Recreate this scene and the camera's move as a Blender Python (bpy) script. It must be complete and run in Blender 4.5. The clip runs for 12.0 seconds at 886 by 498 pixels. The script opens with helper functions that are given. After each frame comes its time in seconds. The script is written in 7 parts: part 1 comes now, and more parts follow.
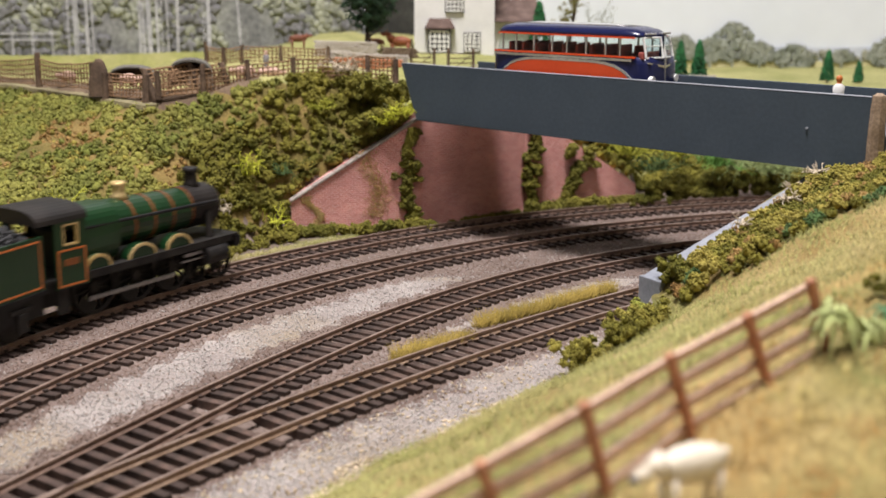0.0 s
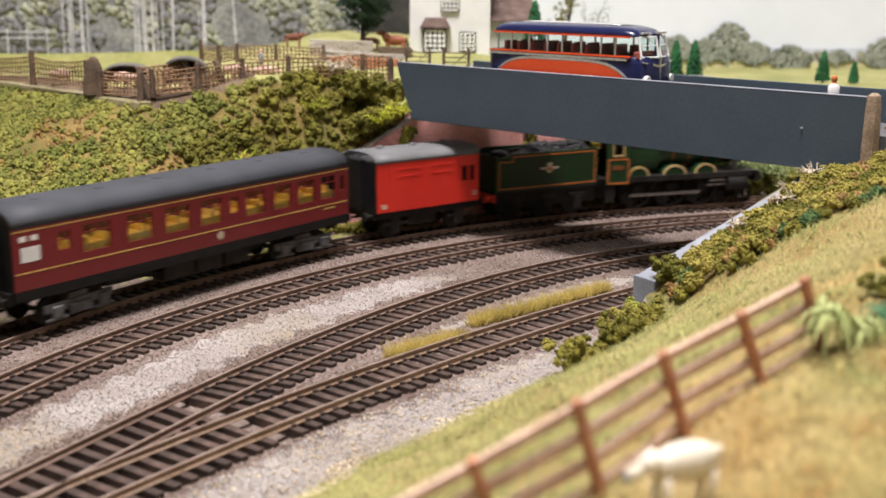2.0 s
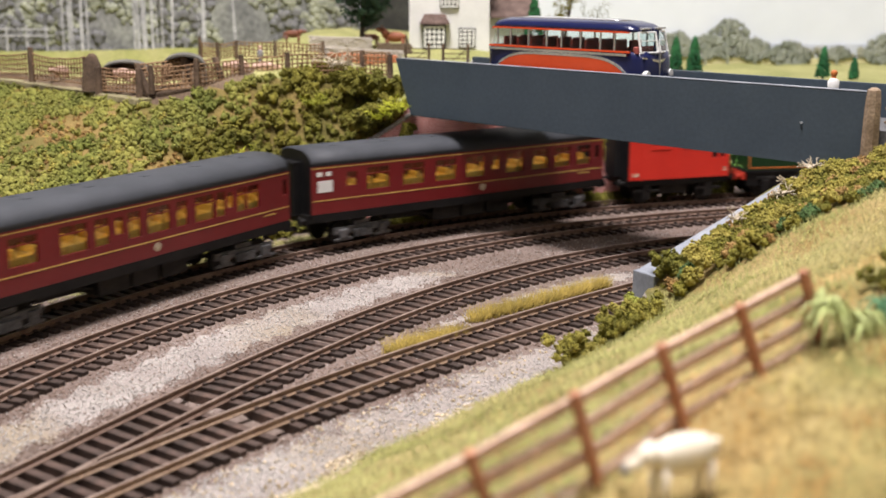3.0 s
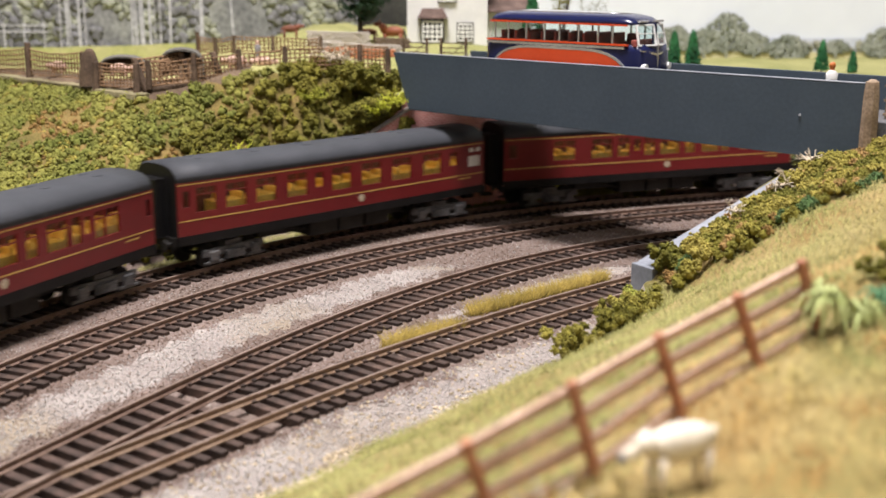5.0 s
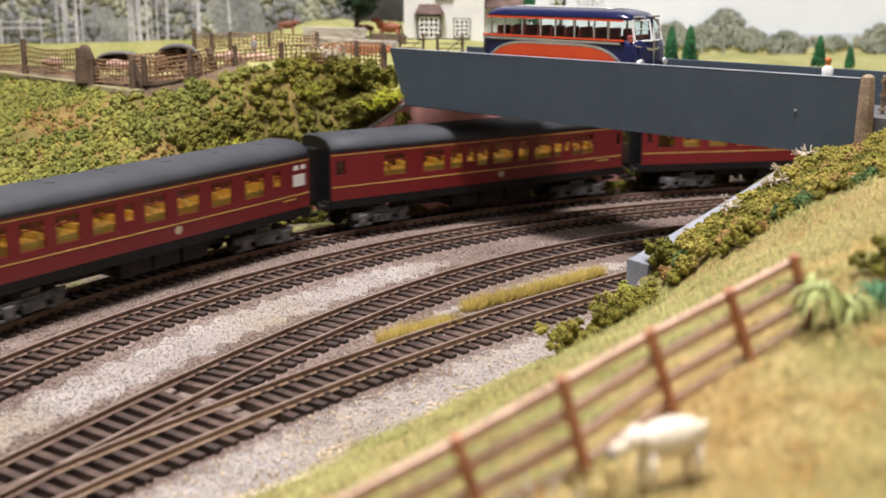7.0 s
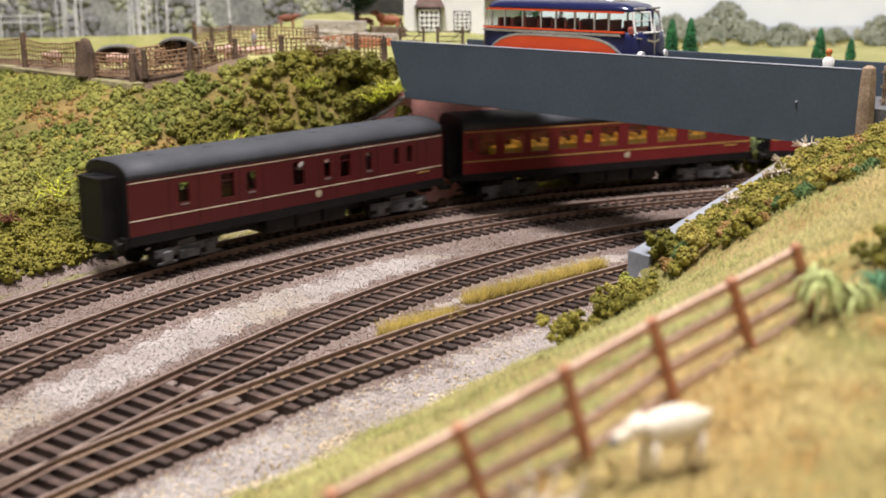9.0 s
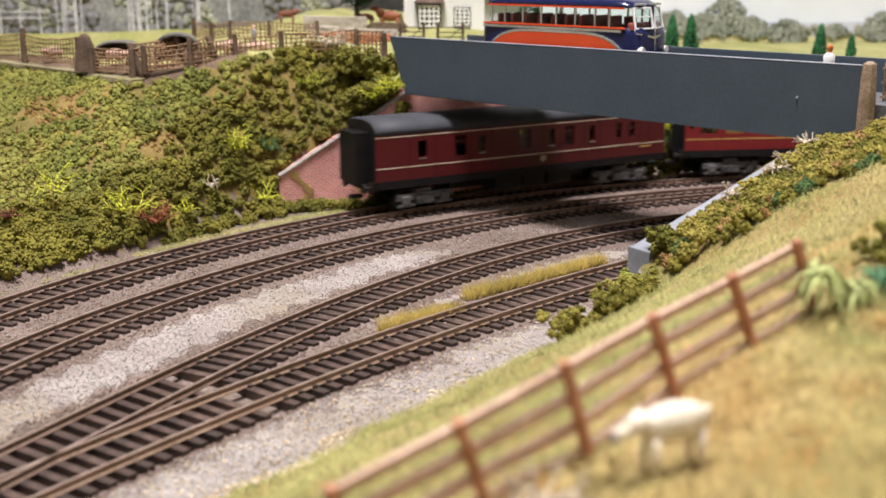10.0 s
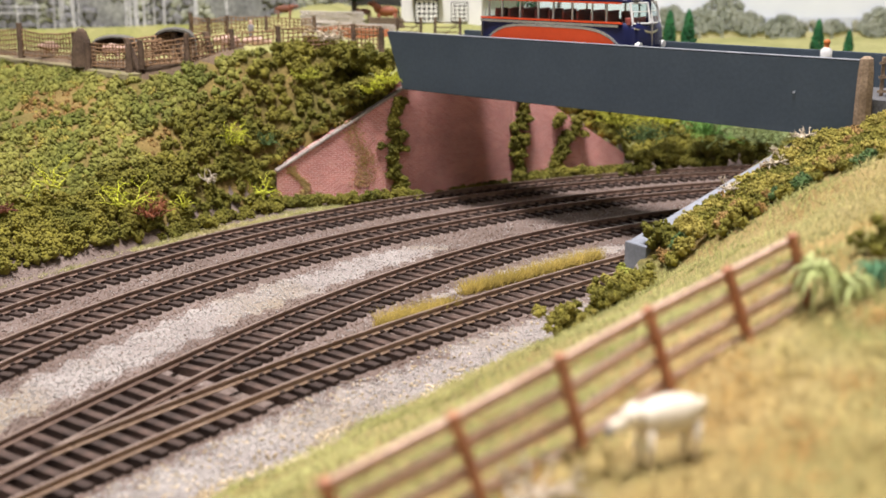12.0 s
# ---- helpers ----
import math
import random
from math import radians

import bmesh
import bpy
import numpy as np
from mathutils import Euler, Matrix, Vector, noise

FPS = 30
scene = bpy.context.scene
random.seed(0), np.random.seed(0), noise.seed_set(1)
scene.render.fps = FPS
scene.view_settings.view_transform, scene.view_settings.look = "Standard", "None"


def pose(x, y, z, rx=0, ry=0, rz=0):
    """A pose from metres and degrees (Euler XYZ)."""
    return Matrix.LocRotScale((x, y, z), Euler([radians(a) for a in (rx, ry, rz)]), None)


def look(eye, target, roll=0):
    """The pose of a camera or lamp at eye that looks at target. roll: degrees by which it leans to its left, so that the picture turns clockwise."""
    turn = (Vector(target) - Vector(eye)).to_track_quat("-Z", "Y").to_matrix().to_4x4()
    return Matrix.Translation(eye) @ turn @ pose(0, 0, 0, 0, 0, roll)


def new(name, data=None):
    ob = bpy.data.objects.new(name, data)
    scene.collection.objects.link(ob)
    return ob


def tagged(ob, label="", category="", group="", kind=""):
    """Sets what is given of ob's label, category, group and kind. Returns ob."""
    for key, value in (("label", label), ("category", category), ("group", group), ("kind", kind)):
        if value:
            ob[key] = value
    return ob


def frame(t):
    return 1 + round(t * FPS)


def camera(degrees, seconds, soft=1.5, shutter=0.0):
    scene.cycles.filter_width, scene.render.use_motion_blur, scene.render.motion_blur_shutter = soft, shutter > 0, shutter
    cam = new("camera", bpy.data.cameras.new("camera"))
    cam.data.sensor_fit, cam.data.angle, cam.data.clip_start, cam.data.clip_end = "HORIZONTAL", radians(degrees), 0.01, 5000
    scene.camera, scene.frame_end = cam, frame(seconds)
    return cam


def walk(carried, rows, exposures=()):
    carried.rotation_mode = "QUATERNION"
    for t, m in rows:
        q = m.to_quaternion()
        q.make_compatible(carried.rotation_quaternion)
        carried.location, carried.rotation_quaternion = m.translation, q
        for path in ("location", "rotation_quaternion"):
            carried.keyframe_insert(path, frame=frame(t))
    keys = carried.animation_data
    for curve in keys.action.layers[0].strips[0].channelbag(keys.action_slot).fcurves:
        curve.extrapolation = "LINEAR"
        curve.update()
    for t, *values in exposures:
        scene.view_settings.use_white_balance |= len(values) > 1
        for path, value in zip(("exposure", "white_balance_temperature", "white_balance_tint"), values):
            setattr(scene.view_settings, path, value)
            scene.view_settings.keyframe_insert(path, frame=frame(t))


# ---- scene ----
# ---------------------------------------------------------------- camera
cam = camera(41.434, 12.0, soft=1.7, shutter=0.45)
cam.data.dof.use_dof = True
cam.data.dof.focus_distance = 0.52
cam.data.dof.aperture_fstop = 15
PATH = [
    (0, -0.00365, -0.00264, 0.14103, 76.875, -0.206, 0.378),
    (0.5, -0.00369, -0.00219, 0.14075, 76.810, -0.247, 0.403),
    (1, -0.00373, -0.00239, 0.14039, 76.798, -0.339, 0.304),
    (1.5, -0.00375, -0.00193, 0.14013, 76.832, -0.428, 0.216),
    (2, -0.00309, -0.00197, 0.14020, 76.896, -0.401, 0.208),
    (2.5, -0.00288, -0.00205, 0.13959, 76.871, -0.413, 0.143),
    (3, -0.00245, -0.00146, 0.13897, 76.805, -0.291, 0.219),
    (5, -0.00184, -0.00093, 0.13753, 76.637, -0.128, 0.154),
    (5.5, -0.00119, -0.00083, 0.13802, 76.635, -0.131, 0.170),
    (6, -0.00105, -0.00071, 0.13771, 76.540, -0.101, 0.184),
    (6.5, -0.00064, -0.00052, 0.13730, 76.498, -0.105, 0.108),
    (7, -0.00019, -0.00057, 0.13723, 76.458, -0.070, 0.106),
    (9, -0.00052, -0.00064, 0.13630, 76.185, 0.056, 0.083),
    (9.5, -0.00038, -0.00047, 0.13605, 76.096, 0.044, 0.057),
    (10, -0.00055, -0.00015, 0.13601, 76.009, 0.027, 0.088),
    (10.5, -0.00057, -0.00032, 0.13598, 75.914, -0.029, 0.071),
    (11, -0.00086, 0.00001, 0.13633, 75.864, 0.005, 0.077),
    (11.5, -0.00048, 0.00020, 0.13541, 75.883, 0.025, 0.057),
    (12, -0.00000, 0.00000, 0.13540, 75.820, 0.000, -0.000),
]
walk(cam, [(t, pose(x, y, z, rx, ry, rz)) for t, x, y, z, rx, ry, rz in PATH],
     [(0.0, -0.22), (0.6, -0.13), (1.5, -0.03), (6.5, 0.0), (12.0, 0.0)])

# ---------------------------------------------------------------- light: a hobby room with ceiling panels
world = bpy.data.worlds.new("room_air")
scene.world = world
world.use_nodes = True
world.node_tree.nodes["Background"].inputs[0].default_value = (1.0, 0.97, 0.93, 1)
world.node_tree.nodes["Background"].inputs[1].default_value = 0.035
scene.view_settings.exposure = 0.0


def panel_lamp(name, x, y, z, sx, sy, watts, target):
    lamp = bpy.data.lights.new(name, "AREA")
    lamp.shape, lamp.size, lamp.size_y, lamp.energy = "RECTANGLE", sx, sy, watts
    lamp.color = (1.0, 0.94, 0.945)
    ob = new(name, lamp)
    ob.matrix_world = look((x, y, z), target)
    return tagged(ob, "white ceiling light panel, out of view", "ceiling light")


panel_lamp("unseen_ceiling_light", -0.12, 0.30, 1.52, 0.50, 0.32, 52, (-0.1, 0.32, 0.0))
# weak fill panel, added out of view behind the camera to lift the shadows
panel_lamp("unseen_ceiling_light", 0.2, -1.0, 1.52, 0.9, 0.5, 9, (0.2, -0.95, 0.0))

# ---------------------------------------------------------------- materials
def ramp_between(nt, fac, c1, c2, lo=0.35, hi=0.65):
    r = nt.nodes.new("ShaderNodeValToRGB")
    r.color_ramp.elements[0].position, r.color_ramp.elements[1].position = lo, hi
    r.color_ramp.elements[0].color, r.color_ramp.elements[1].color = (*c1, 1), (*c2, 1)
    nt.links.new(fac, r.inputs[0])
    return r.outputs[0]


def noise_tex(nt, coords, scale, detail=4.0):
    n = nt.nodes.new("ShaderNodeTexNoise")
    n.inputs["Scale"].default_value, n.inputs["Detail"].default_value = scale, detail
    nt.links.new(coords, n.inputs["Vector"])
    return n.outputs["Fac"]


def mix_colour(nt, fac, a, b, mode="MIX"):
    m = nt.nodes.new("ShaderNodeMix")
    m.data_type, m.blend_type = "RGBA", mode
    for src, k in ((fac, 0), (a, 6), (b, 7)):
        if isinstance(src, (int, float)):
            m.inputs[k].default_value = src
        elif isinstance(src, tuple):
            m.inputs[k].default_value = (*src, 1)
        else:
            nt.links.new(src, m.inputs[k])
    return m.outputs[2]


def surface(name, c1, c2, scale=60.0, fine=900.0, rough=0.8, metal=0.0, bump=0.3, depth=0.0004, fine_amount=0.35,
            spread=0.0, objects=0.0, third=None, spec=0.5):
    """A procedural surface: blotches from c1 to c2, fine grain, relief; spread: variation from piece to piece."""
    m = bpy.data.materials.new(name)
    m.use_nodes = True
    nt = m.node_tree
    b = nt.nodes["Principled BSDF"]
    co = nt.nodes.new("ShaderNodeTexCoord").outputs["Object"]
    col = ramp_between(nt, noise_tex(nt, co, scale), c1, c2)
    if third:
        col = mix_colour(nt, ramp_between(nt, noise_tex(nt, co, scale * 0.37, 3.0), (0, 0, 0), (1, 1, 1), 0.48, 0.62), col, third)
    grain = noise_tex(nt, co, fine, 3.0)
    dark = ramp_between(nt, grain, (1 - fine_amount,) * 3, (1 + fine_amount * 0.4,) * 3, 0.3, 0.7)
    col = mix_colour(nt, 1.0, col, dark, "MULTIPLY")
    if spread:
        rnd = nt.nodes.new("ShaderNodeNewGeometry").outputs["Random Per Island"]
        col = mix_colour(nt, 1.0, col, ramp_between(nt, rnd, (1 - spread,) * 3, (1 + spread,) * 3, 0.0, 1.0), "MULTIPLY")
    if objects:
        rnd = nt.nodes.new("ShaderNodeObjectInfo").outputs["Random"]
        col = mix_colour(nt, 1.0, col, ramp_between(nt, rnd, (1 - objects,) * 3, (1 + objects,) * 3, 0.0, 1.0), "MULTIPLY")
    nt.links.new(col, b.inputs["Base Color"])
    b.inputs["Roughness"].default_value, b.inputs["Metallic"].default_value = rough, metal
    b.inputs["Specular IOR Level"].default_value = spec
    if bump:
        bp = nt.nodes.new("ShaderNodeBump")
        bp.inputs["Strength"].default_value, bp.inputs["Distance"].default_value = bump, depth
        nt.links.new(grain, bp.inputs["Height"])
        nt.links.new(bp.outputs[0], b.inputs["Normal"])
    return m


def glass(name, tint=(0.9, 0.95, 0.95)):
    m = bpy.data.materials.new(name)
    m.use_nodes = True
    nt = m.node_tree
    nt.nodes.clear()
    out = nt.nodes.new("ShaderNodeOutputMaterial")
    mix = nt.nodes.new("ShaderNodeMixShader")
    t, g = nt.nodes.new("ShaderNodeBsdfTransparent"), nt.nodes.new("ShaderNodeBsdfGlossy")
    t.inputs[0].default_value = (*tint, 1)
    g.inputs["Roughness"].default_value = 0.08
    facing = nt.nodes.new("ShaderNodeLayerWeight")
    facing.inputs["Blend"].default_value = 0.5
    power, gain = nt.nodes.new("ShaderNodeMath"), nt.nodes.new("ShaderNodeMath")
    power.operation, gain.operation = "POWER", "MULTIPLY_ADD"
    power.inputs[1].default_value, gain.inputs[1].default_value, gain.inputs[2].default_value = 5.0, 0.9, 0.03
    nt.links.new(facing.outputs["Facing"], power.inputs[0])
    nt.links.new(power.outputs[0], gain.inputs[0])
    nt.links.new(gain.outputs[0], mix.inputs[0])
    nt.links.new(t.outputs[0], mix.inputs[1])
    nt.links.new(g.outputs[0], mix.inputs[2])
    nt.links.new(mix.outputs[0], out.inputs[0])
    return m


def brick_surface(name, c1, c2, mortar):
    """Printed brick sheet: courses along the local x and z of the wall."""
    m = surface(name, c1, c2, 45, 1500, 0.85, bump=0.2)
    nt = m.node_tree
    b = nt.nodes["Principled BSDF"]
    co = nt.nodes.new("ShaderNodeTexCoord").outputs["Object"]
    sp, cb = nt.nodes.new("ShaderNodeSeparateXYZ"), nt.nodes.new("ShaderNodeCombineXYZ")
    nt.links.new(co, sp.inputs[0])
    nt.links.new(sp.outputs[0], cb.inputs[0])
    nt.links.new(sp.outputs[2], cb.inputs[1])
    br = nt.nodes.new("ShaderNodeTexBrick")
    nt.links.new(cb.outputs[0], br.inputs["Vector"])
    br.inputs["Scale"].default_value = 1.0
    br.inputs["Brick Width"].default_value, br.inputs["Row Height"].default_value = 0.0034, 0.00125
    br.inputs["Mortar Size"].default_value = 0.00020
    br.inputs["Color1"].default_value, br.inputs["Color2"].default_value = (*c1, 1), (*c2, 1)
    br.inputs["Mortar"].default_value = (*mortar, 1)
    stain = ramp_between(nt, noise_tex(nt, co, 55, 5), (0.82, 0.80, 0.80), (1.1, 1.08, 1.08), 0.3, 0.7)
    nt.links.new(mix_colour(nt, 1.0, br.outputs["Color"], stain, "MULTIPLY"), b.inputs["Base Color"])
    return m


M = {
    "soil": surface("soil", (0.10, 0.065, 0.04), (0.20, 0.14, 0.09), 40, 700, 0.95, bump=0.6, depth=0.001),
    "ballast_bed": surface("ballast_bed", (0.165, 0.118, 0.098), (0.245, 0.188, 0.162), 30, 1100, 0.95, bump=0.8, depth=0.0008, third=(0.20, 0.15, 0.125)),
    "verge_bed": surface("verge_bed", (0.33, 0.285, 0.26), (0.43, 0.385, 0.355), 30, 1100, 0.95, bump=0.8, depth=0.0008, third=(0.33, 0.27, 0.20)),
    "stone_brown": surface("stone_brown", (0.21, 0.142, 0.110), (0.315, 0.23, 0.185), 50, 900, 0.9, spread=0.28),
    "stone_white": surface("stone_white", (0.44, 0.405, 0.38), (0.56, 0.525, 0.495), 60, 900, 0.85, spread=0.14, fine_amount=0.2),
    "stone_tan": surface("stone_tan", (0.50, 0.38, 0.22), (0.72, 0.60, 0.42), 60, 900, 0.85, spread=0.3),
    "sleeper": surface("sleeper", (0.046, 0.028, 0.021), (0.100, 0.062, 0.047), 160, 1500, 0.8, bump=0.4, objects=0.3),
    "rail": surface("rail_rust", (0.20, 0.125, 0.092), (0.29, 0.195, 0.150), 90, 1200, 0.55, 0.15, 0.2),
    "rail_tan": surface("rail_tan", (0.28, 0.18, 0.115), (0.38, 0.265, 0.185), 90, 1200, 0.55, 0.1, 0.2),
    "rail_top": surface("rail_top", (0.27, 0.195, 0.155), (0.37, 0.28, 0.23), 90, 1200, 0.4, 0.2, 0.05),
    "girder": surface("girder_paint", (0.044, 0.064, 0.086), (0.053, 0.075, 0.099), 35, 500, 0.6, bump=0.25, depth=0.0003, fine_amount=0.12),
    "grey_wall": surface("grey_paint", (0.23, 0.25, 0.29), (0.32, 0.34, 0.38), 70, 700, 0.6, bump=0.2, fine_amount=0.15),
    "brick": brick_surface("brick_paper", (0.55, 0.185, 0.165), (0.74, 0.30, 0.27), (0.84, 0.55, 0.50)),
    "coping": surface("coping", (0.34, 0.29, 0.26), (0.48, 0.42, 0.38), 120, 900, 0.9),
    "turf": surface("turf", (0.26, 0.175, 0.055), (0.42, 0.33, 0.14), 34, 1000, 0.95, bump=0.8, depth=0.001, third=(0.20, 0.19, 0.055)),
    "bank": surface("bank_soil", (0.135, 0.115, 0.026), (0.26, 0.18, 0.055), 30, 900, 0.95, bump=0.8, depth=0.001),
    "foam_green": surface("foam_green", (0.150, 0.168, 0.028), (0.275, 0.262, 0.055), 35, 1600, 0.95, bump=0.7, depth=0.0006, spread=0.25),
    "foam_dark": surface("foam_dark", (0.120, 0.118, 0.012), (0.235, 0.208, 0.028), 45, 1600, 0.95, bump=0.7, depth=0.0006, spread=0.25),
    "foam_olive": surface("foam_olive", (0.24, 0.215, 0.032), (0.37, 0.31, 0.065), 40, 1600, 0.95, bump=0.7, depth=0.0006, spread=0.25),
    "foam_brown": surface("foam_brown", (0.27, 0.155, 0.045), (0.39, 0.245, 0.085), 40, 1600, 0.95, bump=0.7, depth=0.0006, spread=0.25),
    "foam_lime": surface("foam_lime", (0.50, 0.54, 0.03), (0.70, 0.70, 0.09), 60, 1600, 0.9, spread=0.3),
    "foam_bright": surface("foam_bright", (0.10, 0.30, 0.05), (0.25, 0.45, 0.10), 60, 1600, 0.9, spread=0.3),
    "foam_teal": surface("foam_teal", (0.055, 0.105, 0.03), (0.11, 0.18, 0.055), 60, 1600, 0.95, spread=0.3),
    "straw": surface("straw", (0.52, 0.43, 0.30), (0.72, 0.63, 0.50), 80, 1500, 0.9, spread=0.3),
    "grass_gold": surface("grass_gold", (0.20, 0.145, 0.022), (0.36, 0.26, 0.055), 60, 1500, 0.9, spread=0.4),
    "grass_tan": surface("grass_tan", (0.38, 0.235, 0.07), (0.60, 0.46, 0.22), 25, 1500, 0.9, spread=0.45, third=(0.36, 0.29, 0.10)),
    "grass_green": surface("grass_green", (0.235, 0.235, 0.065), (0.375, 0.355, 0.13), 25, 1500, 0.9, spread=0.4, third=(0.36, 0.31, 0.12)),
    "grass_rust": surface("grass_rust", (0.32, 0.18, 0.05), (0.46, 0.29, 0.10), 40, 1500, 0.9, spread=0.4),
    "fence_brown": surface("fence_brown", (0.46, 0.195, 0.11), (0.58, 0.28, 0.175), 100, 900, 0.8, bump=0.3),
    "rail_fence": surface("rail_fence", (0.60, 0.40, 0.30), (0.74, 0.53, 0.42), 100, 900, 0.8, bump=0.3),
    "old_wood": surface("old_wood", (0.085, 0.055, 0.036), (0.18, 0.12, 0.08), 120, 900, 0.9, bump=0.6),
    "pale_wood": surface("pale_wood", (0.24, 0.17, 0.11), (0.40, 0.30, 0.21), 120, 900, 0.9, bump=0.5),
    "net": surface("net_brown", (0.20, 0.115, 0.06), (0.32, 0.195, 0.105), 120, 900, 0.9),
    "white_plaster": surface("white_plaster", (0.76, 0.76, 0.74), (0.84, 0.84, 0.82), 60, 700, 0.85, bump=0.2, fine_amount=0.06),
    "tile_roof": surface("tile_roof", (0.085, 0.052, 0.042), (0.17, 0.115, 0.095), 90, 900, 0.9, bump=0.5),
    "black": surface("black_plastic", (0.007, 0.007, 0.008), (0.014, 0.013, 0.014), 80, 900, 0.5, bump=0.1, spec=0.3),
    "dirty_black": surface("dirty_black", (0.010, 0.009, 0.009), (0.028, 0.025, 0.023), 110, 900, 0.6, bump=0.3, spec=0.3),
    "roof_grey": surface("coach_roof_grey", (0.032, 0.036, 0.044), (0.046, 0.050, 0.060), 50, 900, 0.68, bump=0.08, fine_amount=0.12),
    "van_roof": surface("van_roof_grey", (0.125, 0.128, 0.132), (0.17, 0.172, 0.176), 70, 900, 0.6, bump=0.1, fine_amount=0.12),
    "maroon": surface("maroon_paint", (0.172, 0.014, 0.017), (0.200, 0.019, 0.021), 30, 800, 0.30, bump=0.04, fine_amount=0.08),
    "maroon_dark": surface("dark_maroon_paint", (0.090, 0.010, 0.012), (0.108, 0.012, 0.014), 30, 800, 0.32, bump=0.04, fine_amount=0.08),
    "van_red": surface("van_red_paint", (0.70, 0.032, 0.020), (0.78, 0.042, 0.026), 40, 800, 0.4, bump=0.04, fine_amount=0.08),
    "line_yellow": surface("lining_yellow", (0.62, 0.40, 0.10), (0.72, 0.48, 0.15), 200, 900, 0.5, bump=0),
    "line_orange": surface("lining_orange", (0.55, 0.16, 0.03), (0.65, 0.2, 0.05), 200, 900, 0.5, bump=0),
    "seat_yellow": surface("seat_yellow", (0.85, 0.50, 0.08), (0.95, 0.64, 0.16), 150, 900, 0.6, bump=0.1),
    "coach_inside": surface("coach_inside", (0.11, 0.028, 0.018), (0.15, 0.042, 0.024), 150, 900, 0.7, bump=0),
    "loco_green": surface("loco_green", (0.006, 0.032, 0.009), (0.009, 0.042, 0.013), 40, 800, 0.32, bump=0.04, fine_amount=0.08),
    "smokebox": surface("smokebox_black", (0.010, 0.009, 0.0085), (0.022, 0.018, 0.016), 80, 800, 0.5, bump=0.15, spec=0.35),
    "brass": surface("brass", (0.66, 0.47, 0.18), (0.78, 0.60, 0.30), 80, 900, 0.35, 0.3, bump=0.05),
    "copper": surface("copper_band", (0.25, 0.085, 0.03), (0.33, 0.125, 0.045), 80, 900, 0.4, 0.4, bump=0.05),
    "steel": surface("steel", (0.42, 0.42, 0.43), (0.55, 0.55, 0.56), 80, 900, 0.35, 0.8, bump=0.05),
    "buffer_red": surface("buffer_red", (0.55, 0.04, 0.02), (0.65, 0.06, 0.03), 80, 900, 0.5, bump=0),
    "white": surface("white_paint", (0.80, 0.80, 0.78), (0.86, 0.86, 0.84), 80, 900, 0.5, bump=0.05, fine_amount=0.05),
    "cream": surface("sheep_cream", (0.74, 0.66, 0.52), (0.86, 0.80, 0.68), 120, 900, 0.9, bump=0.5, fine_amount=0.15),
    "bus_blue": surface("bus_blue", (0.010, 0.014, 0.058), (0.014, 0.018, 0.072), 40, 800, 0.22, bump=0.02, fine_amount=0.05),
    "bus_red": surface("bus_red", (0.66, 0.075, 0.022), (0.72, 0.09, 0.028), 40, 800, 0.25, bump=0.02, fine_amount=0.05),
    "bus_seat": surface("bus_seat", (0.28, 0.06, 0.05), (0.36, 0.09, 0.07), 150, 900, 0.7, bump=0),
    "chrome": surface("chrome_trim", (0.60, 0.60, 0.60), (0.72, 0.72, 0.72), 80, 900, 0.22, 0.7, bump=0),
    "tyre": surface("tyre", (0.02, 0.02, 0.02), (0.03, 0.03, 0.03), 80, 900, 0.8),
    "road": surface("road_grey", (0.10, 0.10, 0.105), (0.15, 0.15, 0.155), 60, 900, 0.9),
    "horse_brown": surface("horse_brown", (0.26, 0.075, 0.03), (0.36, 0.12, 0.05), 120, 900, 0.6, bump=0.1),
    "cow_brown": surface("cow_brown", (0.15, 0.05, 0.025), (0.24, 0.08, 0.04), 120, 900, 0.7, bump=0.1),
    "pig_pink": surface("pig_pink", (0.66, 0.42, 0.33), (0.78, 0.55, 0.45), 150, 900, 0.7, bump=0.1),
    "tin_roof": surface("tin_roof", (0.12, 0.115, 0.10), (0.20, 0.185, 0.155), 90, 900, 0.7, bump=0.3),
    "conifer": surface("conifer_green", (0.01, 0.085, 0.028), (0.03, 0.16, 0.05), 90, 1500, 0.95, spread=0.4),
    "hedge": surface("hedge_green", (0.012, 0.038, 0.018), (0.03, 0.07, 0.03), 90, 1500, 0.95, spread=0.4),
    "bark": surface("bark", (0.05, 0.035, 0.028), (0.10, 0.075, 0.06), 120, 900, 0.9, bump=0.6),
    "dry_stone": surface("dry_stone", (0.34, 0.30, 0.26), (0.55, 0.50, 0.45), 150, 900, 0.9, spread=0.3),
    "orange_mesh": surface("orange_brick", (0.50, 0.16, 0.07), (0.60, 0.24, 0.12), 150, 900, 0.85),
    "glass": glass("window_glass"),
    "room_white": surface("room_paint", (0.44, 0.43, 0.42), (0.50, 0.49, 0.48), 3, 60, 0.9, bump=0),
    "meadow": surface("meadow", (0.27, 0.28, 0.09), (0.42, 0.40, 0.16), 20, 600, 0.9, bump=0.2),
    "bogie_grey": surface("bogie_grey", (0.045, 0.044, 0.046), (0.14, 0.137, 0.14), 110, 900, 0.6, bump=0.3),
    "timber": surface("baseboard_timber", (0.36, 0.26, 0.16), (0.46, 0.34, 0.22), 12, 200, 0.7),
}


def glow(name, colour, strength):
    m = bpy.data.materials.new(name)
    m.use_nodes = True
    b = m.node_tree.nodes["Principled BSDF"]
    b.inputs["Emission Color"].default_value, b.inputs["Emission Strength"].default_value = (*colour, 1), strength
    return m


